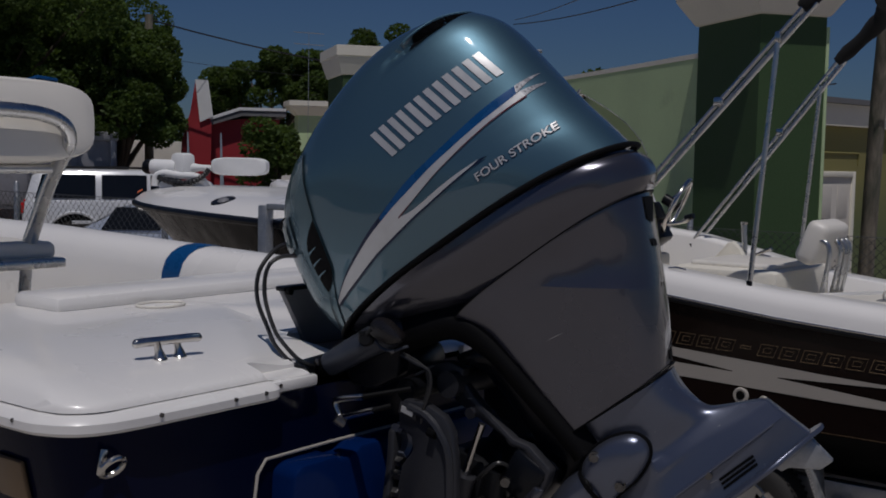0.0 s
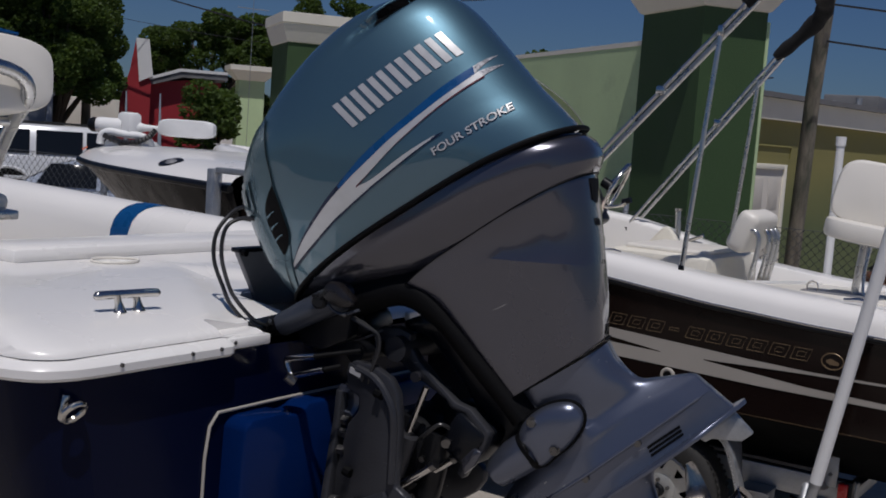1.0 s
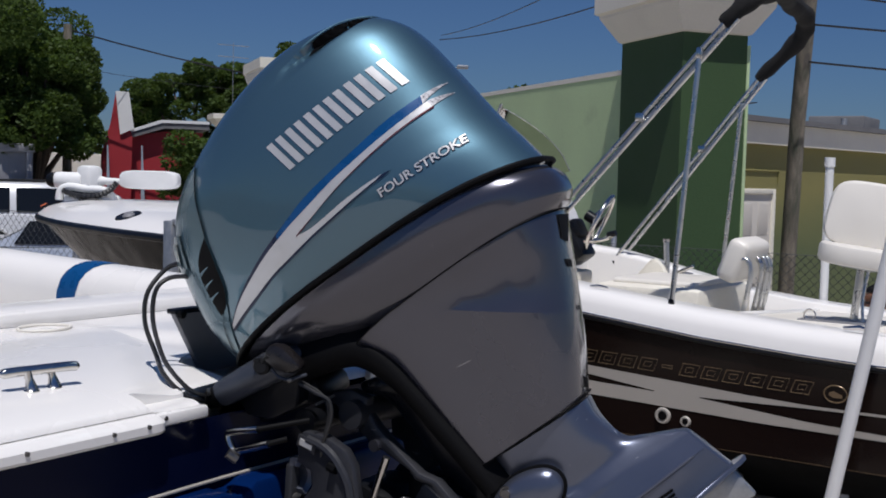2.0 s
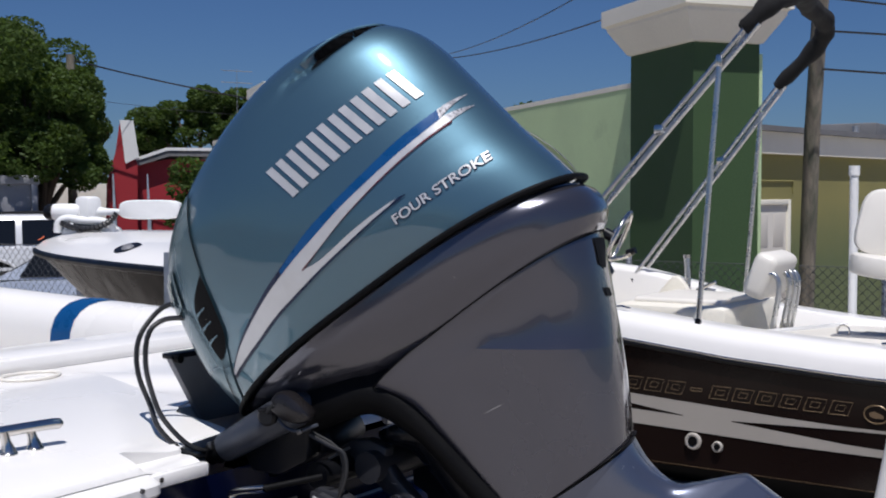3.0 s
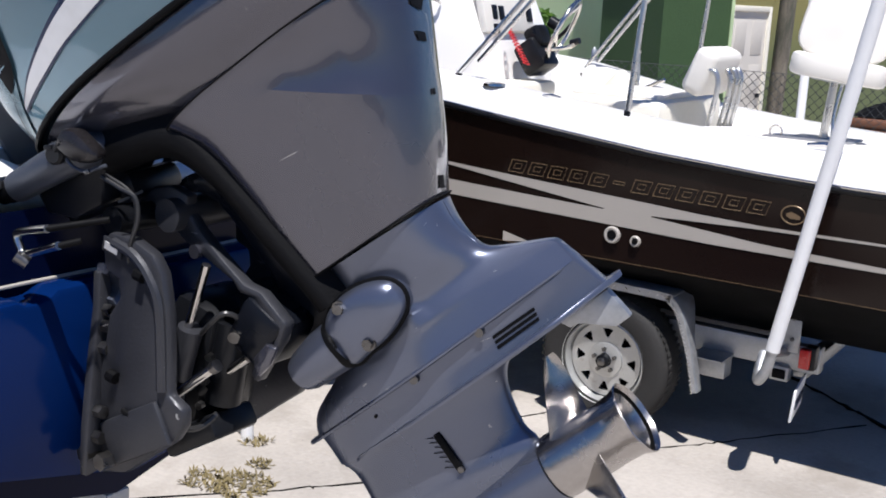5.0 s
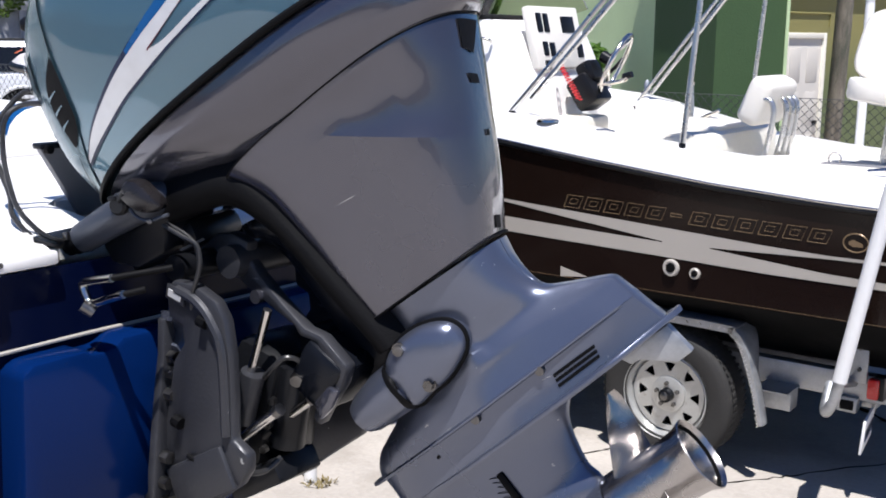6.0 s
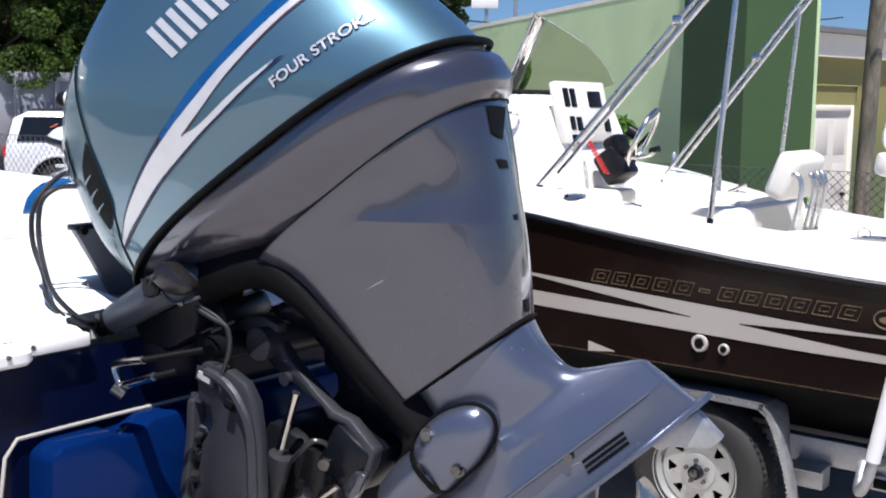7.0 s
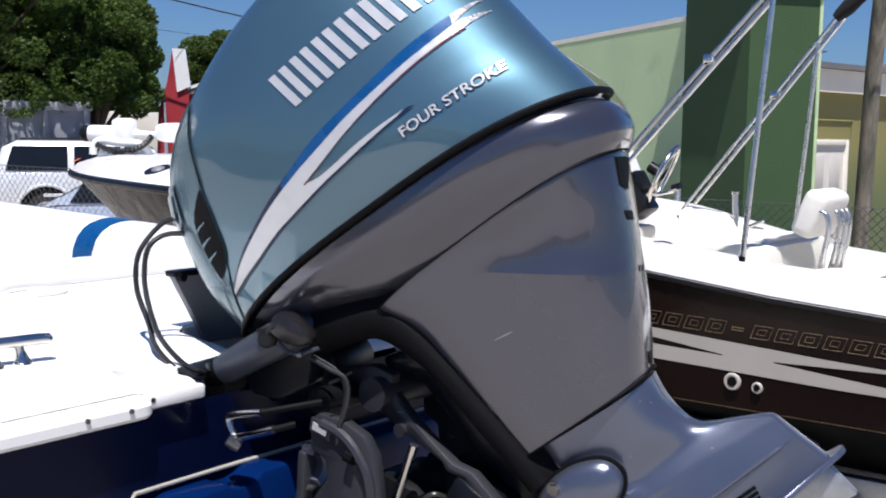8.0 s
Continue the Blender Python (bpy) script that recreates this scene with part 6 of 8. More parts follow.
# pedestal fishing seat
ps = thing("pedestal_seat", pose(-1.36, 6.3, 1.475), "white folding fishing seat on a steel pedestal", "boat seat")
su, sv = Vector((0.94, 0.30, -0.13)).normalized(), Vector((-0.30, 0.95, 0)).normalized()
part("backrest", pad_shape(B(), Vector((-1.385, 6.44, 2.025)), su, Vector((0.10, 0.16, 1)).normalized(), sv, 0.42, 0.35, 0.10, 0.07), M_VINYL, ps, "white padded backrest")
part("seat_pad", pad_shape(B(), Vector((-1.365, 6.27, 1.815)), su, sv, Vector((0.13, 0, 1)).normalized(), 0.44, 0.40, 0.10), M_VINYL, ps, "white padded seat")
part("pedestal", tubed([(-1.40, 6.28, 1.475), (-1.375, 6.28, 1.78)], [0.021, 0.019], 16), M_ALU, ps, "steel pedestal tube")
part("pedestal_brace", tubed(spline([(-1.335, 6.20, 1.49), (-1.345, 6.22, 1.60), (-1.325, 6.24, 1.77)], 5), 0.008, 8), M_ALU, ps)
part("swivel_plate", boxed((-1.375, 6.28, 1.765), (0.18, 0.18, 0.015), 0.004, pose(0, 0, 0, 0, 7, 0)), M_GALV, ps)
part("foot_plate", boxed((-1.385, 6.24, 1.482), (0.30, 0.28, 0.012), 0.004), M_GALV, ps, "steel foot plate")
part("foot_ring", tubed([(-1.58 + 0.03 * math.cos(a / 6 * math.pi), 6.12, 1.51 + 0.03 * math.sin(a / 6 * math.pi)) for a in range(13)], 0.005, 6), M_CHROME, ps)
part("deck_hatch_bar", boxed((-1.45, 6.10, 1.484), (0.36, 0.07, 0.02), 0.006), M_GREYPANEL, hb, "grey bar on the aft deck")
# black small motor on the stern
ko = thing("black_outboard", pose(-0.75, 6.2, 1.475), "small black outboard cowl at the stern of the black boat", "outboard motor")
part("motor_cowl", boxed((-0.72, 6.15, 1.60), (0.20, 0.26, 0.25), 0.06, None, 3), M_PLASTIC, ko)

# folded bimini frame with a black boot
bi = thing("bimini_frame", pose(-2.5, 6.6, 1.6), "folded aluminium bimini frame with a black canvas boot", "bimini top")
near_a, near_b = Vector((-3.135, 5.72, 1.68)), Vector((-1.925, 5.75, 3.005))
far_a, far_b = Vector((-3.33, 7.5, 1.62)), Vector((-2.343, 7.5, 2.872))
for a, b in ((near_a, near_b), (far_a, far_b)):
    d = (b - a).normalized()
    off = Vector((0.036, 0, -0.02))
    part("bow_tube", tubed([a, b], 0.0125, 10), M_ALU, bi, "aluminium bow tube")
    part("bow_tube", tubed([a + d * 0.12 + off, b + off], 0.0125, 10), M_ALU, bi, "aluminium bow tube")
    part("bow_tube", tubed([a + d * 0.55 + off * 0.5 + Vector((0, 0.025, 0)), b + off * 0.5 + Vector((0, 0.025, 0))], 0.010, 10), M_ALU, bi, "aluminium bow tube")
    part("deck_hinge", boxed(a + Vector((0, 0, -0.02)), (0.035, 0.028, 0.045), 0.007), M_PLASTIC, bi)
    mid = a.lerp(b, 0.62)
    part("slide_fitting", boxed(mid, (0.05, 0.04, 0.05), 0.008), M_CHROME, bi)
boot = spline([near_b - (near_b - near_a).normalized() * 0.06, near_b + Vector((0.08, 0.10, 0.10)), near_b + Vector((0.06, 0.6, 0.20)), Vector((-2.0, 6.9, 3.24)), Vector((-2.03, 7.36, 3.20)), Vector((-2.12, 7.5, 3.08)), far_b - (far_b - far_a).normalized() * 0.03], 6)
nb = len(boot)
part("canvas_boot", tubed(boot, [0.036 + 0.020 * min(1, i / 6, (nb - 1 - i) / 6) + 0.006 * math.sin(i * 1.7) for i in range(nb)], 14), M_CANVAS, bi, "black canvas boot")
part("rear_strut", tubed([(-2.145, 5.66, 1.56), (-2.073, 5.72, 2.81)], 0.0135, 12), M_ALU, bi, "upright support strut")
part("strut_foot", boxed((-2.145, 5.66, 1.555), (0.028, 0.028, 0.06), 0.008), M_PLASTIC, bi)
part("strut_head", boxed((-2.073, 5.72, 2.82), (0.03, 0.03, 0.06), 0.008), M_CHROME, bi)
part("rear_strut", tubed([(-2.55, 7.5, 1.55), (-2.46, 7.5, 2.70)], 0.0135, 12), M_ALU, bi, "upright support strut")

# trailer under the black boat
tr = thing("boat_trailer", pose(-3.3, 6.66, 0), "galvanised single axle boat trailer under the black hull", "boat trailer", "boat trailers in the yard")
for y in (5.98, 7.34):
    part("frame_rail", boxed((-3.6, y, 0.482), (4.8, 0.07, 0.125), 0.006), M_GALV, tr, "pale galvanised rail")
    part("bunk", boxed((-3.0, y + (0.35 if y < 6.6 else -0.35), 0.465), (3.0, 0.09, 0.05), 0.006), M_GREYPANEL, tr)
for s in (-1.3, -2.2, -3.8, -5.6):
    part("cross_member", boxed((s, 6.66, 0.405), (0.07, 1.3, 0.07), 0.006), M_GALV, tr)
for y, o in ((5.75, -1), (7.57, 1)):
    hubo = part("wheel", rod((-2.168, y - 0.03, 0.345), (-2.168, y + 0.03, 0.345), 0.05, 12), M_GALV, tr)
    wheel_parts(hubo, (-2.168, y, 0.345), 0.345, out=o)
    fp = [(-2.675, 0.36), (-2.64, 0.62), (-2.59, 0.707), (-2.51, 0.752), (-1.905, 0.752), (-1.828, 0.730), (-1.775, 0.662), (-1.712, 0.47), (-1.674, 0.30)]
    sp = spline([(a, b, 0) for a, b in fp], 5)
    bm = B()
    def fender_ring(i):
        p = sp[i]
        d = (sp[min(i + 1, len(sp) - 1)] - sp[max(i - 1, 0)]).normalized()
        inward = Vector((d.y, 0, -d.x))
        drop = max(0.0, min(1.0, (0.735 - p.y) / 0.36))
        near, far = y - 0.105, y + 0.105 - 0.145 * min(1.0, drop * 1.8) * (1 if o < 0 else 0)
        lip = 0.036 - 0.016 * drop
        a = Vector((p.x, 0, p.y))
        return [a + inward * lip + Vector((0, near, 0)), a + Vector((0, near, 0)), a - inward * 0.006 + Vector((0, near + 0.008, 0)), a - inward * 0.006 + Vector((0, far - 0.008, 0)), a + Vector((0, far, 0)),
                a + inward * 0.005 + Vector((0, far - 0.005, 0)), a + inward * 0.005 + Vector((0, near + 0.006, 0)), a + inward * lip + Vector((0, near + 0.005, 0))]
    loft(bm, [fender_ring(i) for i in range(len(sp))], True, True)
    fen = part("fender", bm, M_GALV, tr, "galvanised tread plate fender")
    bm = B()
    rnd = random.Random(5)
    for i in range(1, len(sp) - 1):
        for k in range(2):
            p = sp[i].lerp(sp[i + 1], k / 2)
            box(bm, (p.x - (0.018 if p.x > -1.85 else -0.018 if p.x < -2.55 else 0.0), y - 0.1055, p.y - 0.016), (0.016, 0.003, 0.005), pose(0, 0, 0, 0, 45 if (i + k) % 2 else -45, 0))
    part("tread_bar", bm, M_ALU, fen, kind="stuff")
part("axle", rod((-2.2, 5.8, 0.36), (-2.2, 7.5, 0.36), 0.03, 10), M_GALV, tr)
part("fender_bracket", boxed((-1.69, 5.90, 0.375), (0.15, 0.10, 0.10), 0.008), M_GALV, tr)
part("step_plate", boxed((-1.69, 5.86, 0.431), (0.165, 0.17, 0.010), 0.003), M_GALV, tr)
light = part("tail_light", boxed((-1.25, 5.875, 0.508), (0.05, 0.05, 0.095), 0.008), M_RED, tr, "red tail light")
part("light_housing", boxed((-1.23, 5.905, 0.508), (0.05, 0.06, 0.11), 0.006), M_PLASTIC, light)
part("frame_end", boxed((-1.374, 5.94, 0.398), (0.09, 0.06, 0.072), 0.006), M_GALV, tr)
part("frame_end_hole", boxed((-1.374, 5.908, 0.398), (0.062, 0.006, 0.046), 0.004), M_RUBBER, tr)
lp = part("number_plate", boxed((-1.26, 5.86, 0.32), (0.012, 0.30, 0.155), 0.003, pose(0, 0, 0, 0, 4, 8)), M_WHITEWALL, tr, "white number plate with a plain bar")
part("plate_bar", boxed((-1.253, 5.86, 0.32), (0.006, 0.22, 0.05), 0.0, pose(0, 0, 0, 0, 4, 8)), M_DNAVY, lp)
part("guide_bracket", boxed((-1.345, 5.905, 0.60), (0.11, 0.012, 0.17), 0.005), M_GALV, tr, "steel guide bracket")
for z in (0.70, 0.60):
    part("bracket_bolt", rod((-1.325, 5.90, z - 0.02), (-1.325, 5.888, z - 0.02), 0.010, 6), M_BOLT, tr)
gp = spline([(-1.36, 5.60, 0.58), (-1.352, 5.52, 0.50), (-1.325, 5.45, 0.50), (-1.295, 5.44, 0.56), (-1.276, 5.44, 0.655)], 5)
part("guide_elbow", tubed(gp, 0.024, 12), M_GALV, tr, "galvanised guide elbow")
part("guide_arm", tubed([(-1.36, 5.95, 0.50), (-1.36, 5.58, 0.58)], 0.022, 10), M_GALV, tr)
part("guide_post", tubed([(-1.278, 5.44, 0.645), (-1.11, 5.44, 1.60), (-0.985, 5.44, 2.32)], 0.031, 16), M_WHITEWALL, tr, "white plastic guide post")
part("guide_post", tubed([(-1.96, 7.80, 0.5), (-1.96, 7.80, 2.33)], 0.027, 16), M_WHITEWALL, tr, "white plastic guide post")
part("guide_cap", rod((-1.96, 7.80, 2.30), (-1.96, 7.80, 2.36), 0.034, 16), M_WHITEWALL, tr)
part("guide_arm", rod((-1.96, 7.34, 0.5), (-1.96, 7.88, 0.5), 0.022, 10), M_GALV, tr)

# ---- third boat: dark hull, white cap, trolling motor on the bow ----
b3 = thing("dark_skiff", pose(-4, 4.6, 0.9), "dark brown skiff with a white gunwale", "boat")
G3 = [(-5.58, 4.61), (-5.50, 4.45), (-5.24, 4.21), (-4.70, 3.92), (-4.05, 3.70), (-3.60, 3.60), (-3.40, 3.57)]
gp3 = spline([(a, b, 0) for a, b in G3], 6)
bm, bc = B(), B()
rings, caps_ = [], []
for i, p in enumerate(gp3):
    k = 1 - i / (len(gp3) - 1)
    zt = 1.875 + 0.02 * k
    c = Vector((p.x + 0.0, 4.62, 0))
    d = (c - Vector((p.x, p.y, 0)))
    inb = 0.35 + 0.45 * k
    rings.append([Vector((p.x + 1.55 * k * t, p.y + (4.62 - p.y) * min(1.0, inb * (0.4 + 0.6 * t)) * t + 0.25 * t, zt - 0.95 * t)) for t in (0, 0.12, 0.25, 0.5, 0.75, 1.0)])
    caps_.append([Vector((p.x, p.y, zt - 0.012)), Vector((p.x, p.y - 0.012, zt + 0.02)), Vector((p.x + 0.02 * k, p.y + min(0.02, d.y), zt + 0.05)), Vector((p.x + 0.06 * k, p.y + min(0.12, d.y), zt + 0.082)), Vector((p.x + 0.09 * k, p.y + min(0.24, d.y), zt + 0.10)), Vector((p.x + 0.12 * k, 4.62, zt + 0.104))])
loft(bm, rings, closed=False)
loft(bm, [[Vector((v.x, 9.24 - v.y, v.z)) for v in r] for r in rings], closed=False)
part("hull", bm, M_SKIFF, b3, "dark brown glossy hull")
loft(bc, caps_, closed=False)
loft(bc, [[Vector((v.x, 9.24 - v.y, v.z)) for v in r] for r in caps_], closed=False)
part("deck_cap", bc, M_WHITE, b3, "white bow deck", sharp=50)
part("rub_rail", tubed([Vector((p.x, p.y - 0.012, 1.875 + 0.02 * (1 - i / (len(gp3) - 1)))) for i, p in enumerate(gp3)], 0.018, 8), M_PLASTIC, b3, "black rub rail")
part("stern_panel", boxed((-3.42, 4.62, 1.42), (0.05, 1.9, 0.9), 0.01), M_SKIFF, b3)
nl = Vector((-4.02, 3.78, 1.945))
nup = Vector((0.02, -0.32, 0.95)).normalized()
part("side_light", tubed([nl - nup * 0.01, nl + nup * 0.012], [0.066, 0.06], 24), M_PLASTIC, b3, "dark oval vent in the cap")
part("vent_cap", tubed([nl + nup * 0.008, nl + nup * 0.022], [0.034, 0.02], 16), M_GREYPANEL, b3)
part("orange_sticker", boxed((-5.31, 4.285, 1.955), (0.13, 0.035, 0.004), 0.0, pose(0, 0, 0, 28, 0, -37)), M_ORANGE, b3, "orange sticker on the bow")
tm = thing("trolling_motor", pose(-5.3, 4.6, 1.98), "white bow trolling motor folded down on its mount", "trolling motor")
TD = Vector((0.82, 0.57, 0)).normalized()
tc0 = Vector((-5.15, 4.47, 2.095))
UPV = Vector((0, 0, 1))
part("motor_head", pad_shape(B(), tc0 + TD * 0.34 + UPV * 0.012, TD, UPV, TD.cross(UPV), 0.33, 0.105, 0.105), M_WHITEWALL, tm, "white rounded motor head")
part("motor_pod", tubed([tc0 - TD * 0.20, tc0 - TD * 0.185, tc0 - TD * 0.16, tc0 - TD * 0.04], [0.034, 0.044, 0.047, 0.045], 18), M_WHITEWALL, tm, "white motor pod")
part("motor_pod_cap", tubed([tc0 - TD * 0.235, tc0 - TD * 0.215, tc0 - TD * 0.19], [0.03, 0.043, 0.043], 16), M_PLASTIC, tm)
part("mount_block", boxed(tc0 + Vector((0, 0, 0.01)), (0.12, 0.10, 0.15), 0.026), M_WHITEWALL, tm, "white mount block")
part("motor_shaft", tubed([tc0 + TD * 0.04, tc0 + TD * 0.10, tc0 + TD * 0.20], [0.034, 0.02, 0.015], 12), M_WHITEWALL, tm)
part("mount_base", boxed(tc0 + TD * 0.02 + Vector((0, 0, -0.115)), (0.30, 0.15, 0.075), 0.03, pose(0, 0, 0, 0, 0, 35), 3), M_WHITEWALL, tm, "white mount base")
part("mount_arch", tubed(spline([tc0 + TD * a + Vector((0.02, -0.05, b)) for a, b in ((-0.14, -0.11), (-0.13, -0.055), (-0.08, -0.035), (0.0, -0.045), (0.10, -0.05), (0.15, -0.08), (0.16, -0.12))], 5), 0.022, 10), M_WHITEWALL, tm)
cc = spline([tc0 + TD * a + Vector((0.03, -0.085, b)) for a, b in ((-0.10, -0.055), (-0.02, -0.085), (0.08, -0.085), (0.16, -0.05), (0.20, -0.005))], 8)
part("coiled_cable", tubed(cc, [0.013 + 0.006 * (i % 2) for i in range(len(cc))], 8), M_CABLE, tm, "black coiled cable")
part("deck_cable", tubed(spline([tc0 + Vector((0, -0.10, -0.07)), tc0 + TD * 0.06 + Vector((0, -0.13, -0.11)), tc0 + TD * 0.13 + Vector((0, -0.13, -0.10)), tc0 + TD * 0.22 + Vector((0, -0.13, -0.125))], 6), 0.006, 6), M_CABLE, tm)
# trailer posts of the skiff
t3 = thing("boat_trailer", pose(-4, 4.6, 0), "galvanised boat trailer under the dark skiff", "boat trailer", "boat trailers in the yard")
for y in (4.05, 5.15):
    part("frame_rail", boxed((-4.8, y, 0.55), (2.4, 0.07, 0.11), 0.005), M_GALV, t3)
    for s in (-3.7, -4.6):
        part("bunk_post", boxed((s, y, 0.75), (0.05, 0.05, 0.36), 0.003), M_GALV, t3)
    part("bunk", boxed((-4.3, y, 0.905), (1.6, 0.09, 0.05), 0.004), M_GREYPANEL, t3)
part("cross_member", boxed((-3.7, 4.6, 0.55), (0.07, 1.1, 0.07), 0.004), M_GALV, t3)
part("cross_member", boxed((-4.6, 4.6, 0.55), (0.07, 1.1, 0.07), 0.004), M_GALV, t3)
for y, o in ((3.80, -1), (5.35, 1)):
    hubo = part("wheel", rod((-4.9, y - 0.03, 0.30), (-4.9, y + 0.03, 0.30), 0.05, 12), M_GALV, t3)
    wheel_parts(hubo, (-4.9, y, 0.33), out=o)
part("axle", rod((-4.9, 3.8, 0.36), (-4.9, 5.35, 0.36), 0.03, 10), M_GALV, t3)
part("side_guide", boxed((-3.47, 3.53, 1.27), (0.05, 0.05, 1.38), 0.006), M_GALV, t3, "grey upright side guide")
part("side_guide_top", boxed((-3.30, 3.53, 1.955), (0.30, 0.04, 0.025), 0.004), M_GALV, t3)
part("side_guide_arm", boxed((-3.47, 3.80, 0.58), (0.05, 0.56, 0.05), 0.004), M_GALV, t3)
jack = thing("jack_stand", pose(-3.40, 4.45, 0), "small grey steel jack stand on the concrete", "jack stand")
part("stand_post", tubed([(-3.376, 4.425, 0.0), (-3.376, 4.425, 0.03), (-3.377, 4.425, 0.28), (-3.378, 4.425, 0.52)], [0.030, 0.030, 0.013, 0.012], 14), M_WHITEWALL, jack, "white tapering post")
part("stand_foot", boxed((-3.47, 4.47, 0.02), (0.22, 0.03, 0.025), 0.004, pose(0, 0, 0, 0, 0, -24)), M_GALV, jack)

# cracks and joints in the concrete
def crack(pts, r, seed):
    rnd = random.Random(seed)
    run = [p + Vector((rnd.uniform(-0.012, 0.012), rnd.uniform(-0.012, 0.012), 0)) for p in spline([(a, b, 0.0) for a, b in pts], 6)]
    solo("concrete_crack", tubed(run, [r * rnd.uniform(0.4, 1.3) for _ in run], 5), M_BOTTOM, "thin dark crack in the concrete", kind="structure")


crack([(-3.6, 3.3), (-2.88, 4.12), (-2.79, 4.22), (-2.70, 4.34), (-2.2, 5.05), (-1.82, 5.59), (-1.65, 5.81), (-1.55, 5.96), (-1.1, 6.6)], 0.006, 1)
crack([(-2.75, 5.2), (-2.49, 5.60), (-2.45, 5.70), (-2.2, 6.2)], 0.004, 2)
crack([(-1.9, 7.3), (-1.53, 7.03), (-1.22, 6.80), (-1.09, 6.70), (-0.4, 6.2), (0.6, 5.4)], 0.012, 3)
rnd = random.Random(9)
verts, faces = [], []
for _ in range(500):
    c = Vector((rnd.uniform(-3.9, -0.4), rnd.uniform(3.4, 6.2), 0.0))
    r = rnd.uniform(0.002, 0.007)
    k = len(verts)
    verts += [tuple(c + Vector((r * math.cos(a), r * math.sin(a), 0.0))) for a in (0.3, 1.6, 2.9, 4.2, 5.4)] + [tuple(c + Vector((0, 0, r * 0.8)))]
    faces += [(k + i, k + (i + 1) % 5, k + 5) for i in range(5)]
me = bpy.data.meshes.new("pebbles")
me.from_pydata(verts, [], faces)
me.materials.append(M_CONC)
tagged(new("loose_grit", me), "loose pale grit lying on the concrete", "grit", "", "stuff")

# ---- green and olive building ----
D1, D2 = Vector((-0.8, 0.6)), Vector((0.6, 0.8))
C1 = Vector((-4.36, 11.17))


def pillar(corner, w1, w2, top, cap_h, over, shade, wall_mat):
    th = thing("pillar", pose(corner.x, corner.y, 0), shade, "pillar", "stucco pillars", "structure")
    plan = [corner, corner + D1 * w1, corner + D1 * w1 + D2 * w2, corner + D2 * w2]
    part("shaft", prism(B(), [tuple(p) for p in plan], 0, top, "z"), wall_mat, th, flat=True)
    rings = []
    for o, z in ((0.0, top - 0.002), (0.03, top + 0.01), (over * 0.8, top + cap_h * 0.55), (over * 0.82, top + cap_h * 0.62), (over, top + cap_h * 0.66), (over, top + cap_h), (over * 0.5, top + cap_h * 1.02)):
        rings.append([Vector((*p, z)) for p in (corner - (D1 + D2) * o, corner + D1 * (w1 + o) - D2 * o, corner + D1 * (w1 + o) + D2 * (w2 + o), corner - D1 * o + D2 * (w2 + o))])
    bm = B()
    loft(bm, rings)
    part("capital", bm, M_CREAM, th, "flared cream capital", flat=True)
    return th


pillar(C1, 1.284, 0.76, 3.70, 0.50, 0.24, "dark green stucco pillar with a flared cream capital", M_DGREEN)
pillar(Vector((-13.40, 14.85)), 1.46, 1.2, 3.62, 0.5, 0.14, "dark green stucco pillar with a flared cream capital", M_DGREEN)
pillar(Vector((-28.1, 28.6)), 0.8, 0.9, 3.62, 0.5, 0.36, "light green stucco pillar with a cream capital", M_LGREEN)
w0 = C1 + D1 * 1.2 + D2 * 0.25
w1 = w0 + D1 * 9.2
solo("wall_green", prism(B(), [tuple(w0), tuple(w1), tuple(w1 + D2 * 0.3), tuple(w0 + D2 * 0.3)], 0, 3.40, "z"), M_LGREEN, "light green stucco wall", kind="structure", flat=True)
solo("wall_coping", prism(B(), [tuple(w0 - D2 * 0.006), tuple(w1 - D2 * 0.006), tuple(w1 + D2 * 0.36), tuple(w0 + D2 * 0.36)], 3.402, 3.46, "z"), M_CREAM, "pale coping on the green wall", kind="structure", flat=True)
part("downpipe", tubed([(-3.90, 11.80, 0.1), (-3.90, 11.80, 3.6)], 0.022, 10), M_LGREEN)
tagged(bpy.data.objects["downpipe"], "light green downpipe on the pillar's corner", "downpipe", "", "structure")
# olive wing with a door, eave and roof, turned a little from the yard
OL = pose(-4.85, 14.40, 0, 0, 0, -11.5)


def olive(x0, x1, y0, y1, z0, z1, name, m, label):
    bm = boxed(((x0 + x1) / 2, (y0 + y1) / 2, (z0 + z1) / 2), (x1 - x0, y1 - y0, z1 - z0), 0.0)
    bm.transform(OL)
    solo(name, bm, m, label, kind="structure", flat=True)


DW = 0.95
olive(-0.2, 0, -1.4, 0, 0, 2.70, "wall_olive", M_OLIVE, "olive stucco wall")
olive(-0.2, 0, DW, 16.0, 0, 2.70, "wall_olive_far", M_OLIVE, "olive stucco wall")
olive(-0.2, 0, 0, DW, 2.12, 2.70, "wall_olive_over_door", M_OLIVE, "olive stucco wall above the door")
olive(-0.6, 0.10, -1.4, 16.0, 2.702, 2.98, "fascia", M_CREAM, "cream fascia under the roof edge")
olive(-1.2, 0.18, -1.4, 16.2, 2.982, 3.05, "roof", M_ROOF, "grey flat roof edge")
olive(-6.0, -1.2, 1.5, 16.2, 2.9, 3.05, "roof_back", M_ROOF, "grey flat roof")
door = thing("door_1", OL, "closed pale panelled door in the olive wall", "door", kind="structure")
part("leaf", boxed((-0.035, DW / 2, 1.04), (0.045, DW - 0.12, 2.06), 0.004), M_DOOR, door, world=False)
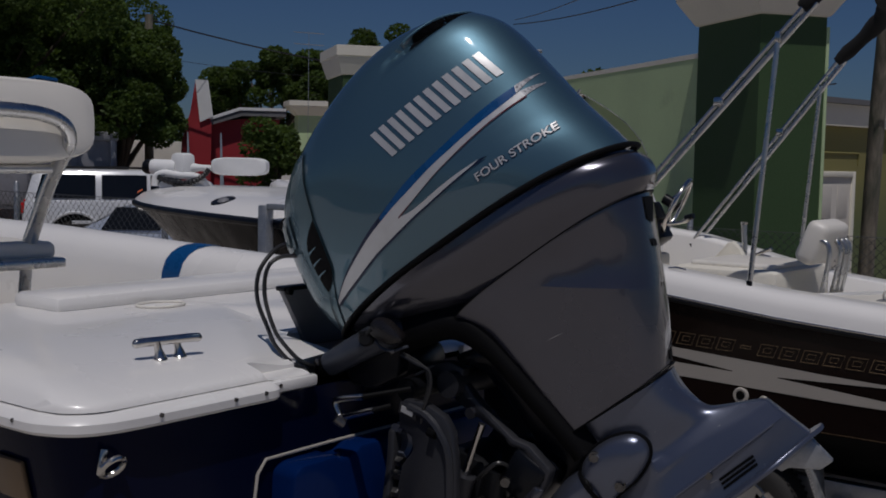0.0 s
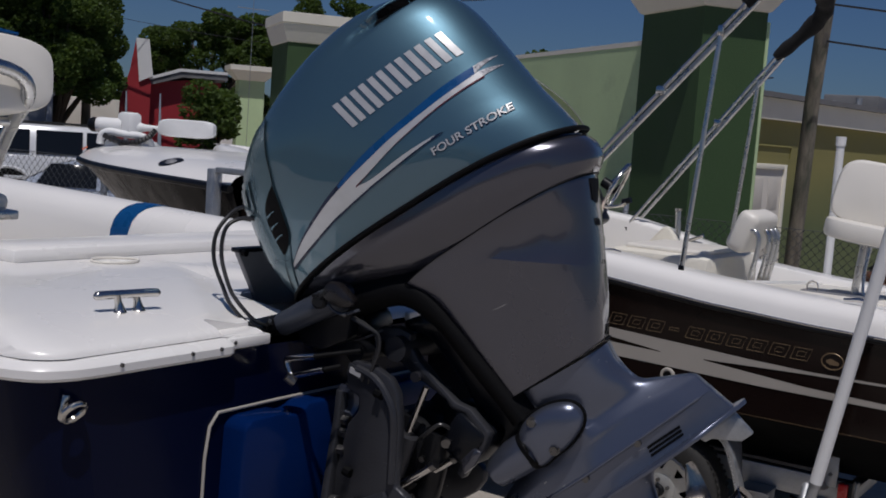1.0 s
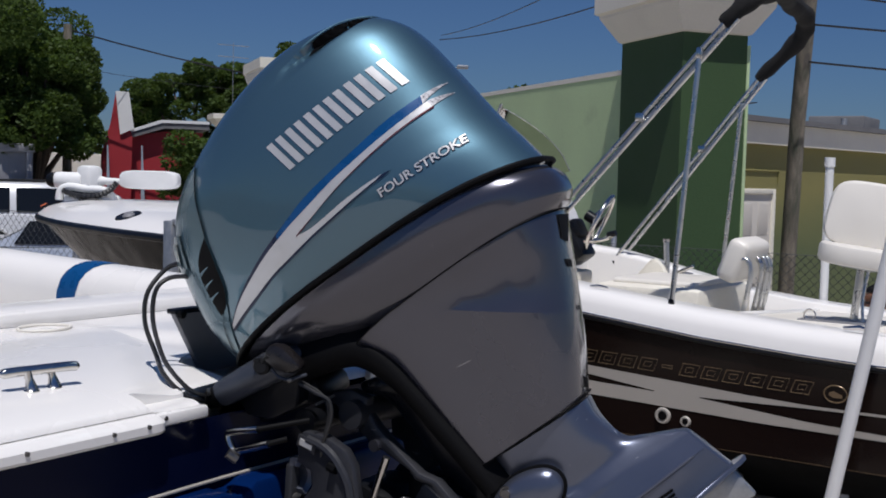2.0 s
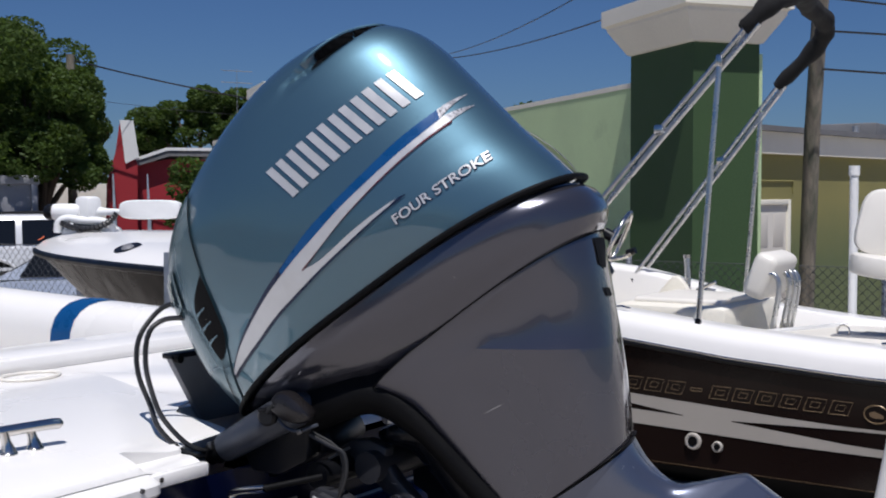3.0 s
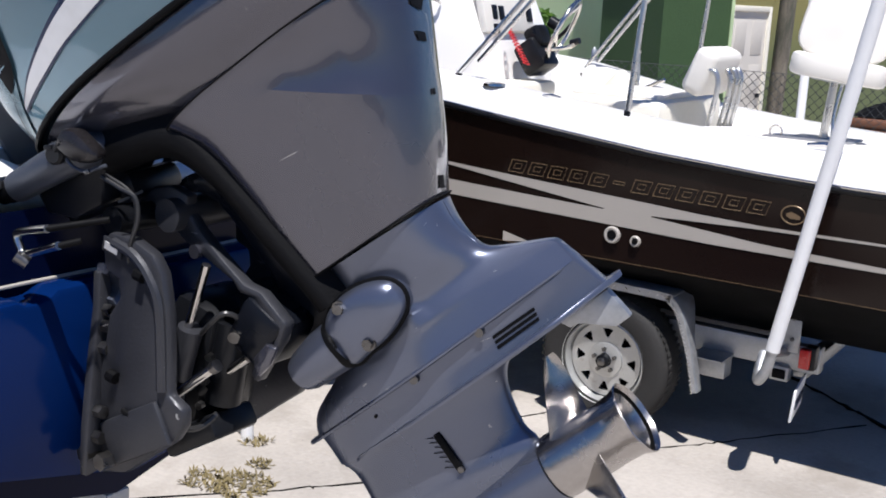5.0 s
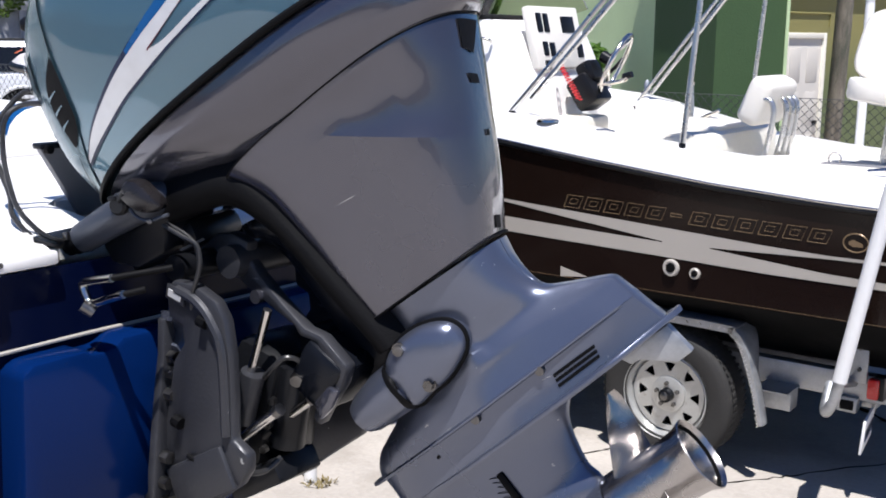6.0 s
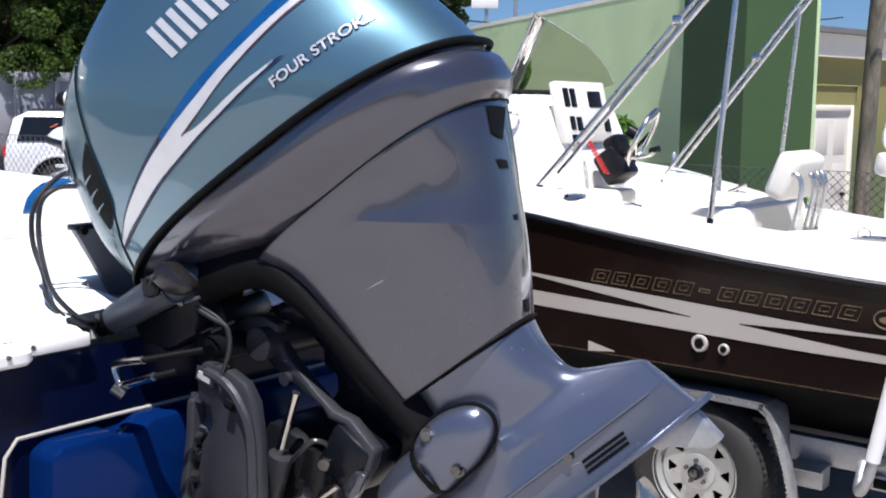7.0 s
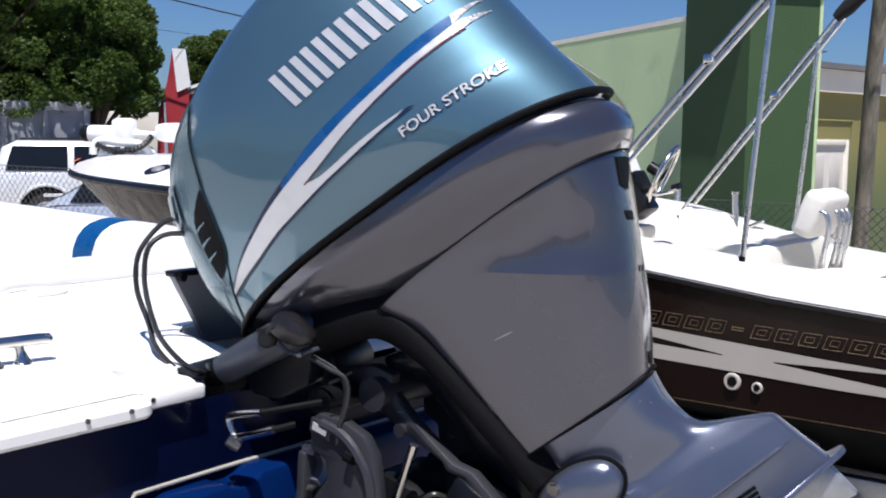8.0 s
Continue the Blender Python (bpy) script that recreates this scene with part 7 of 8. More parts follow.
for zc, hh in ((1.72, 0.42), (1.18, 0.42), (0.5, 0.7)):
    for dq in (-0.2, 0.2):
        part("panel", boxed((-0.0125, DW / 2 + dq, zc), (0.008, 0.26, hh), 0.003), M_DOOR, door, world=False)
for a in (0.03, DW - 0.03):
    part("jamb", boxed((-0.035, a, 1.06), (0.1, 0.07, 2.12), 0.006), M_CREAM, door, world=False)
part("lintel", boxed((-0.033, DW / 2, 2.085), (0.1, DW - 0.13, 0.07), 0.006), M_CREAM, door, world=False)
part("door_handle", rod((-0.05, DW - 0.16, 1.0), (0.03, DW - 0.16, 1.0), 0.028, 12), M_PLASTIC, door, "dark door knob", world=False)
part("deadbolt", boxed((-0.04, DW - 0.16, 1.12), (0.03, 0.07, 0.10), 0.01), M_PLASTIC, door, world=False)
bm = tubed([(0.012, -0.4, 2.36), (0.012, 1.0, 2.36), (0.012, 1.0, 2.2)], 0.012, 6)
bm.transform(OL)
solo("wall_conduit", bm, M_OLIVE, "thin painted conduit above the door", kind="structure")
ac = thing("roof_unit", pose(-5.9, 21.4, 3.05), "grey rooftop air conditioning unit", "roof unit")
part("unit_box", boxed((-5.5, 22.0, 3.25), (1.0, 1.2, 0.42), 0.03), M_ROOF, ac)
part("unit_duct", boxed((-5.9, 20.8, 3.16), (0.9, 1.3, 0.24), 0.02), M_GALV, ac)
part("unit_cap", rod((-5.3, 21.2, 3.05), (-5.3, 21.2, 3.4), 0.06, 10), M_GALV, ac)
# an unseen plain wall, added behind the viewer to shape reflections and low sky light
solo("added_wall_behind", boxed((2, -24, 1.3), (90, 0.3, 2.6), 0.0), M_CONC, "unseen pale wall added behind the viewer for reflections", kind="structure", flat=True)

# wooden pole, wires
pl = thing("utility_pole", pose(-3.76, 13.0, 0), "weathered wooden utility pole", "utility pole")
part("pole_shaft", tubed([(-3.86, 13.25, 0), (-3.70, 12.95, 2.9), (-3.52, 12.60, 4.4), (-3.2, 12.0, 7.5)], [0.092, 0.085, 0.082, 0.075], 16), M_POLE, pl)
def wire(a, b, sag, r=0.008):
    a, b = Vector(a), Vector(b)
    return tubed([a.lerp(b, i / 16) - Vector((0, 0, sag * 4 * (i / 16) * (1 - i / 16))) for i in range(17)], r, 5)
p2 = thing("utility_pole", pose(-23.0, 18.2, 0), "old wooden pole beside the oak", "utility pole")
part("pole_shaft", tubed([(-23.0, 18.2, 0), (-23.0, 18.2, 5.62)], [0.12, 0.10], 12), M_POLE, p2)
for a, b, sg, r in (((-23.0, 18.2, 5.50), (-10.5, 32.0, 4.5), 0.9, 0.02), ((-23.0, 18.2, 4.6), (-20.8, 28.5, 4.6), 0.2, 0.006),
                    ((-16, 24, 5.6), (-3.5, 12.6, 4.95), 0.25, 0.012), ((-20, 30, 6.6), (-3.5, 12.6, 5.9), 0.35, 0.012),
                    ((-3.5, 12.6, 4.25), (9.0, 26, 4.9), 0.5, 0.012), ((-3.5, 12.6, 3.9), (9.0, 26, 4.6), 0.3, 0.012), ((-3.5, 12.6, 3.5), (9.0, 26, 3.9), 0.3, 0.012)):
    solo("overhead_wire", wire(a, b, sg, r), M_CABLE, "thin black overhead wire", "wire", group="overhead wires")
an = thing("antenna", pose(-24.3, 25.2, 0), "thin rooftop antenna far off", "antenna")
part("mast", rod((-24.3, 25.2, 0.0), (-24.3, 25.2, 6.0), 0.008, 6), M_GALV, an)
for z in (5.95, 5.6):
    part("antenna_bar", rod((-24.6, 24.85, z), (-24.0, 25.55, z - 0.03), 0.012, 5), M_GALV, an)

# ---- red building with its pointed tower ----
rb = thing("red_building", pose(-23, 20, 0), "red painted building with a white sloped tower and grey roof edge", "building")
RX = Vector((0.77, -0.64, 0))
RY = Vector((0.64, 0.77, 0))
def rbp(a, b, z):
    p = Vector((-22.98, 19.68, 0)) + RX * a + RY * b
    return Vector((p.x, p.y, z))
def rslab(outline, a0, a1):
    """An upright outline in (b, z), drawn out along the building's depth."""
    bm = B()
    loft(bm, [[rbp(a, b, z) for b, z in outline] for a in (a1, a0)])
    return bm
part("wall", rslab([(-0.45, 0), (2.2, 0), (2.2, 3.15), (1.2, 3.15), (0.3, 3.0), (-0.3, 2.9)], -6.0, -0.4), M_REDWALL, rb, "red wall", flat=True)
part("roof_edge", rslab([(0.36, 2.95), (1.2, 3.22), (2.35, 3.22), (2.35, 3.36), (1.15, 3.36), (0.36, 3.08)], -6.0, -0.15), M_ROOF, rb, "grey roof fascia", flat=True)
part("roof_trim", rslab([(0.34, 3.085), (1.15, 3.365), (2.35, 3.365), (2.35, 3.44), (1.12, 3.44), (0.34, 3.16)], -6.0, -0.12), M_WHITEWALL, rb, "pale roof trim", flat=True)
part("tower", rslab([(-0.46, 0), (0.36, 0), (0.40, 3.0), (0.03, 4.06), (-0.02, 4.06), (-0.14, 3.3), (-0.36, 2.5)], -0.9, 0.0), M_REDWALL, rb, "tapering red tower", flat=True)
part("tower_face", rslab([(0.10, 3.02), (0.44, 3.18), (0.31, 4.11), (-0.02, 4.12)], -0.5, 0.06), M_WHITEWALL, rb, "white sloping face of the tower", flat=True)
for b in (-0.22, 0.62):
    part("buttress", rslab([(b, 0), (b + 0.16, 0), (b + 0.03, 2.75), (b, 2.75)], 0.02, 0.2), M_CAR, rb, "pale blue buttress", flat=True)
solo("far_building", boxed((-34, 22, 1.3), (8, 12, 2.6), 0.02), M_CREAM, "pale low building far off", "building")
# roadside sign and lamp beyond the green wall
sg = thing("road_sign", pose(-18.6, 26.7, 0), "red and white roadside sign on a steel post", "sign")
part("post", tubed([(-18.6, 26.7, 0), (-18.6, 26.7, 5.6)], 0.05, 10), M_GALV, sg)
part("red_box", boxed((-18.6, 26.62, 5.36), (0.75, 0.12, 0.58), 0.02, pose(0, 0, 0, 0, 0, 30)), M_REDWALL, sg, "plain red sign box")
part("white_strip", boxed((-18.6, 26.62, 4.87), (0.75, 0.10, 0.36), 0.02, pose(0, 0, 0, 0, 0, 30)), M_WHITEWALL, sg, "plain white strip")
sl = thing("street_lamp", pose(-17.95, 27.18, 0), "grey street lamp with two heads", "street lamp")
part("pole", tubed([(-17.95, 27.18, 0), (-17.95, 27.18, 5.23)], [0.08, 0.05], 10), M_GALV, sl)
for hx, hy, hz in ((-18.35, 26.9, 5.13), (-17.54, 27.46, 5.29)):
    part("arm", rod((-17.95, 27.18, 5.18), (hx, hy, hz), 0.025, 8), M_GALV, sl)
    part("lamp_head", boxed((hx, hy, hz), (0.34, 0.22, 0.10), 0.03, pose(0, 0, 0, 0, 0, 35)), M_GALV, sl, "grey lamp head")
solo("far_wall", boxed((-21.2, 20.6, 0.6), (0.3, 9, 1.2), 0.0), M_BRICKPILE, "brown low wall far off", kind="structure")


# ---- trees ----
def crown_mesh(clumps, n, size, seed):
    """Many small leaves in clumps; gaps are left between the clumps."""
    rnd = random.Random(seed)
    verts, faces = [], []
    weights = [r ** 2 for *_, r in clumps]
    for _ in range(n):
        cx, cy, cz, r = rnd.choices(clumps, weights)[0]
        while True:
            d = Vector((rnd.uniform(-1, 1), rnd.uniform(-1, 1), rnd.uniform(-1, 1)))
            if 0.15 < d.length < 1:
                break
        d = d.normalized() * (d.length ** 0.45)
        p = Vector((cx, cy, cz)) + Vector((d.x, d.y, d.z * 0.75)) * r
        if noise.noise(p * 1.3) < -0.3:
            continue
        s = size * rnd.uniform(0.6, 1.35)
        u = Vector((rnd.uniform(-1, 1), rnd.uniform(-1, 1), rnd.uniform(-0.6, 0.6))).normalized()
        v = u.cross(Vector((rnd.uniform(-1, 1), rnd.uniform(-1, 1), rnd.uniform(-1, 1)))).normalized()
        k = len(verts)
        verts += [p - u * s, p - v * s * 0.6 + u * s * 0.1, p + u * s, p + v * s * 0.6 + u * s * 0.1]
        faces.append((k, k + 1, k + 2, k + 3))
    me = bpy.data.meshes.new("crown")
    me.from_pydata([tuple(v) for v in verts], [], faces)
    return me


def tree(base, height, spread, clump_r, n_clumps, n_leaves, leaf, material, label, seed, low=0.35):
    rnd = random.Random(seed)
    th = thing("oak_tree", pose(*base), label, "tree", "trees behind the yard")
    b = Vector(base)
    top = b + Vector((0, 0, height * 0.55))
    part("trunk", tubed(spline([b, b + Vector((0.1, 0.05, height * 0.2)), b + Vector((-0.05, 0.1, height * 0.38)), top], 4), [0.30 * height / 8 * (1 - 0.045 * i) for i in range(13)], 12), M_BARK, th)
    clumps = []
    for i in range(n_clumps):
        a, rr = rnd.uniform(0, 2 * math.pi), spread * math.sqrt(rnd.uniform(0.05, 1))
        z = height * (low + (0.92 - low) * rnd.random()) - (rr / spread) ** 2 * height * 0.1
        p = b + Vector((rr * math.cos(a), rr * math.sin(a), z))
        clumps.append((p.x, p.y, p.z, clump_r * rnd.uniform(0.6, 1.25)))
        if i % 2 == 0:
            part("limb", tubed(spline([b + Vector((0, 0, height * 0.3)), (b + p) / 2 + Vector((0, 0, height * 0.16)), p], 4), [0.1 * (1 - 0.1 * j) for j in range(9)], 7), M_BARK, th)
    me = crown_mesh(clumps, n_leaves, leaf, seed)
    me.materials.append(material)
    ob = new("crown", me)
    ob.parent = th
    ob.matrix_parent_inverse = BASE[th].inverted()
    tagged(ob, "dense green leaves in clumps", "", "", "stuff")
    return th


tree((-26.4, 15.4, 0), 7.0, 4.7, 0.72, 220, 300000, 0.054, M_LEAF, "large dark green oak with a broad leafy crown", 3, 0.44)
tree((-22.5, 16.9, 0), 5.3, 1.15, 0.50, 50, 70000, 0.048, M_LEAF, "dark green oak limb crown hanging low", 5, 0.58)
tree((-31.5, 10.5, 0), 7.0, 5.0, 1.1, 90, 90000, 0.085, M_LEAF, "large dark green oak with a broad leafy crown", 8, 0.22)
tree((-32.0, 31.0, 0), 6.8, 2.5, 0.55, 80, 70000, 0.07, M_LEAF, "green tree behind the red building", 11, 0.35)
tree((-27.0, 33.5, 0), 7.8, 2.4, 0.55, 70, 50000, 0.075, M_LEAF, "green tree behind the red building", 12, 0.4)
tree((-19.2, 18.7, 0), 3.3, 0.65, 0.42, 18, 9000, 0.06, M_LEAF, "small bright green tree before the red building", 13, 0.25)
tree((-38, 24, 0), 7.6, 5.2, 1.5, 40, 30000, 0.16, M_LEAF, "dark green oak farther off", 21, 0.25)
tree((-14.4, 26.5, 0), 5.1, 1.0, 0.5, 16, 6000, 0.09, M_LEAF, "green tree top over the green wall", 17, 0.5)
sh = thing("shrub", pose(-6.25, 12.1, 0), "bright green leafy shrub by the green wall", "shrub")
me = crown_mesh([(-6.25, 12.1, 1.80, 0.22), (-6.35, 12.1, 1.5, 0.28), (-6.2, 12.1, 1.0, 0.4)], 1500, 0.06, 31)
me.materials.append(M_LEAF2)
ob = new("leaves", me)
ob.parent = sh
ob.matrix_parent_inverse = BASE[sh].inverted()
part("stem", rod((-6.25, 12.1, 0), (-6.25, 12.1, 1.5), 0.03, 8), M_BARK, sh)

# ---- fences ----
def chain_fence(s0, s1, q, h, step, label, name="chain_link_fence"):
    f = thing(name, pose(s0, q, 0), label, "fence", "chain link fences")
    verts, faces = [], []
    def strip(a, b, w):
        a, b = Vector(a), Vector(b)
        d = (b - a).normalized()
        for off in (Vector((0, 1, 0)), d.cross(Vector((0, 1, 0)))):
            k = len(verts)
            verts.extend([a - off * w, a + off * w, b + off * w, b - off * w])
            faces.append((k, k + 1, k + 2, k + 3))
    n = int((s1 - s0) / step)
    for i in range(-int(h / step), n):
        for sgn in (1, -1):
            a = s0 + i * step
            b = a + h
            x0, x1 = max(a, s0), min(b, s1)
            if x1 <= x0:
                continue
            za, zb = (x0 - a), (x1 - a)
            if sgn < 0:
                za, zb = h - za, h - zb
            strip((x0, q + 0.002 * sgn, za), (x1, q + 0.002 * sgn, zb), 0.0028)
    me = bpy.data.meshes.new("wire_mesh")
    me.from_pydata([tuple(v) for v in verts], [], faces)
    me.materials.append(M_WIRE)
    ob = new("wire_mesh", me)
    ob.parent = f
    ob.matrix_parent_inverse = BASE[f].inverted()
    ob["kind"] = "stuff"
    k = 0
    s = s0
    while s <= s1 + 0.01:
        part("post", tubed([(s, q + 0.04, 0), (s, q + 0.04, h + 0.08), (s, q + 0.04, h + 0.11)], [0.03, 0.03, 0.012], 10), M_GALV, f, "galvanised post")
        s += 2.4
    part("tension_wire", rod((s0, q, h), (s1, q, h), 0.003, 5), M_WIRE, f)
    return f


chain_fence(-9.6, 6.0, 10.6, 1.545, 0.085, "galvanised chain link fence before the green building")
chain_fence(-20.2, -7.0, 6.75, 1.75, 0.085, "galvanised chain link fence behind the boats")

# ---- parked vehicles ----
def vehicle(name, label, origin, heading, length, width, height, paint, wagon=True):
    """A parked car: lofted body, glass house, wheels with arches, lights. x runs to its nose."""
    m = pose(*origin, 0, 0, heading)
    th = thing(name, m, label, "car", "parked vehicles")
    L, W, H = length, width / 2, height
    belt, sill = H * (0.66 if wagon else 0.66), H * 0.17
    if wagon:
        low = [(-L / 2, sill), (-L / 2 - 0.03, belt * 0.7), (-L / 2 + 0.02, belt), (L * 0.17, belt), (L * 0.27, belt * 0.98), (L * 0.46, belt * 0.92), (L / 2, belt * 0.7), (L / 2, sill)]
        cab = [(-L / 2 + 0.03, belt - 0.01), (-L / 2 + 0.16, H * 0.93), (-L / 2 + 0.42, H), (L * 0.06, H), (L * 0.11, H * 0.96), (L * 0.235, belt - 0.01)]
    else:
        low = [(-L / 2, sill), (-L / 2 - 0.02, belt * 0.75), (-L / 2 + 0.1, belt), (L * 0.18, belt * 0.98), (L * 0.44, belt * 0.82), (L / 2, belt * 0.6), (L / 2, sill)]
        cab = [(-L * 0.40, belt - 0.01), (-L * 0.25, H * 0.95), (-L * 0.12, H), (L * 0.02, H), (L * 0.08, H * 0.96), (L * 0.24, belt * 0.98)]
    bm = B()
    prism(bm, low, -W, W, "y", 0.06)
    body = part("body", bm, paint, th, world=False)
    bm = B()
    c = sum((Vector((x, z, 0)) for x, z in cab), Vector()) / len(cab)
    loft(bm, [[Vector((c.x + (x - c.x) * k, y, belt - 0.01 + (z - belt + 0.01) * kz)) for x, z in cab] for y, k, kz in ((-W + 0.03, 1.0, 0.0), (-W + 0.15, 1.0, 0.93), (-W + 0.20, 0.985, 1.0), (W - 0.20, 0.985, 1.0), (W - 0.15, 1.0, 0.93), (W - 0.03, 1.0, 0.0))])
    part("roof", bm, paint, th, world=False)
    # side panes
    for sd in (-1, 1):
        if wagon:
            panes = [(-L * 0.455, -L * 0.215), (-L * 0.19, -L * 0.005), (L * 0.01, L * 0.165)]
        else:
            panes = [(-L * 0.30, -L * 0.08), (-L * 0.05, L * 0.16)]
        for i, (x0, x1) in enumerate(panes):
            t0, t1 = x0 + (0.14 if i == 0 else 0.0), x1 - (0.22 if i == len(panes) - 1 else 0.0)
            zb, zt = belt + 0.03, H * 0.945
            pts = [(x0, zb, 0.036), (x1, zb, 0.036), (t1, zt, 0.138), (t0, zt, 0.138)]
            bm = B()
            vs = [bm.verts.new((x, sd * (W - dy + 0.022), z)) for x, z, dy in pts]
            f = bm.faces.new(vs)
            ext = bmesh.ops.extrude_face_region(bm, geom=[f])
            for v in [g for g in ext["geom"] if isinstance(g, bmesh.types.BMVert)]:
                v.co.y -= sd * 0.02
            bmesh.ops.bevel(bm, geom=[e for e in bm.edges], offset=0.012, segments=1, affect="EDGES", clamp_overlap=True)
            part("side_window", bm, M_CARGLASS, th, "dark side window", world=False)
    x0 = -L / 2 if wagon else -L * 0.40
    bm = B()
    a, b = (cab[0], cab[1])
    loft(bm, [[Vector((a[0] - 0.012, y, a[1] + 0.06)), Vector((b[0] - 0.016, y * 0.92, b[1] - 0.02))] for y in (-W + 0.14, W - 0.14)], closed=False)
    part("rear_window", bm, M_CARGLASS, th, "dark rear window", world=False)
    a, b = cab[-1], cab[-2]
    bm = B()
    loft(bm, [[Vector((a[0] + 0.004, y, a[1] + 0.03)), Vector((b[0] + 0.035, y * 0.92, b[1] - 0.01))] for y in (-W + 0.12, W - 0.12)], closed=False)
    # the sedan's pane carries its sky reflection as painted colour
    part("windscreen", bm, M_CARGLASS if wagon else M_SKYGLASS, th, "dark windscreen" if wagon else "windscreen with the sky's reflection put in as pale colour", world=False)
    for sx in (-0.30, 0.31):
        for sd in (-1, 1):
            cx, r = sx * L, H * (0.215 if wagon else 0.225)
            k0 = 1.42 if wagon else 1.2
            wo = part("wheel", tubed([(cx, sd * (W - 0.22), r), (cx, sd * (W + 0.012), r)], r, 24), M_TYRE, th, world=False)
            part("wheel_rim", tubed([(cx, sd * (W - 0.03), r), (cx, sd * (W + 0.02), r)], [r * 0.64, r * 0.58], 20), M_RIM, wo, world=False)
            arch = [Vector((cx + r * k0 * math.cos(k / 12 * math.pi), sd * (W + 0.002), r + r * k0 * math.sin(k / 12 * math.pi))) for k in range(13)]
            part("wheel_arch", tubed(arch, 0.035, 6), paint, th, world=False)
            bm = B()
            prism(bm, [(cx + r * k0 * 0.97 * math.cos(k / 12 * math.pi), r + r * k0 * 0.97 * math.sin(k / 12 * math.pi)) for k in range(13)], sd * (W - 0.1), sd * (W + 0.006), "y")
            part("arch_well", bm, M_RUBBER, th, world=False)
    for sd in (-1, 1):
        part("tail_lamp", boxed((-L / 2 - 0.01, sd * (W - 0.10), belt * 0.86), (0.08, 0.16, 0.22), 0.02), M_RED, th, "red tail lamp", world=False)
        part("head_lamp", boxed((L / 2 - 0.03, sd * (W - 0.22), belt * 0.66), (0.10, 0.30, 0.15), 0.02), M_CHROME, th, "clear head lamp", world=False)
    part("rear_bumper", boxed((-L / 2 - 0.06, 0, sill + 0.14), (0.16, W * 1.96, 0.2), 0.05), paint, th, world=False)
    part("front_bumper", boxed((L / 2 + 0.03, 0, sill + 0.14), (0.16, W * 1.96, 0.22), 0.05), paint, th, world=False)
    part("side_trim", boxed((0, -W - 0.008, belt * 0.62), (L * 0.62, 0.02, 0.07), 0.006), paint, th, world=False)
    if wagon:
        for sd in (-1, 1):
            part("roof_rail", tubed([(-L * 0.4, sd * (W - 0.22), H + 0.03), (-L * 0.1, sd * (W - 0.22), H + 0.045), (L * 0.04, sd * (W - 0.22), H + 0.03)], 0.016, 8), M_PLASTIC, th, world=False)
    return th


vehicle("parked_suv", "silver sport utility vehicle parked behind the fence", (-19.85, 15.63, 0), 56, 4.9, 1.9, 1.82, M_SUV, True)
vehicle("parked_sedan", "pale blue sedan parked behind the fence", (-15.3, 12.3, 0), 222, 4.5, 1.75, 1.38, M_CAR, False)
GT = pose(-21.55, 16.15, 0, 0, 0, 62)
gt = thing("grey_box_trailer", GT, "grey slatted dump trailer parked under the oak", "trailer")
part("side_wall", boxed((-3.5, 0, 1.75), (7.0, 0.1, 1.5), 0.02), M_TRAILERGREY, gt, world=False)
part("top_rail", boxed((-3.5, -0.08, 2.55), (7.05, 0.16, 0.2), 0.03), M_TRAILERGREY, gt, world=False)
for i in range(9):
    part("stake", boxed((-6.9 + i * 0.85, -0.1, 1.75), (0.12, 0.1, 1.5), 0.02), M_TRAILERGREY, gt, world=False)
part("trailer_floor", boxed((-3.5, 1.0, 0.95), (7.0, 1.9, 0.12), 0.02), M_TRAILERGREY, gt, world=False)
part("far_side_wall", boxed((-3.5, 1.95, 1.75), (7.0, 0.1, 1.5), 0.02), M_TRAILERGREY, gt, world=False)
part("front_wall", boxed((-0.05, 1.0, 1.75), (0.1, 1.9, 1.5), 0.02), M_TRAILERGREY, gt, world=False)
for s in (-5.6, -4.6, -1.2):
    part("trailer_wheel", tubed([(s, -0.05, 0.45), (s, 0.25, 0.45)], 0.45, 20), M_TYRE, gt, world=False)

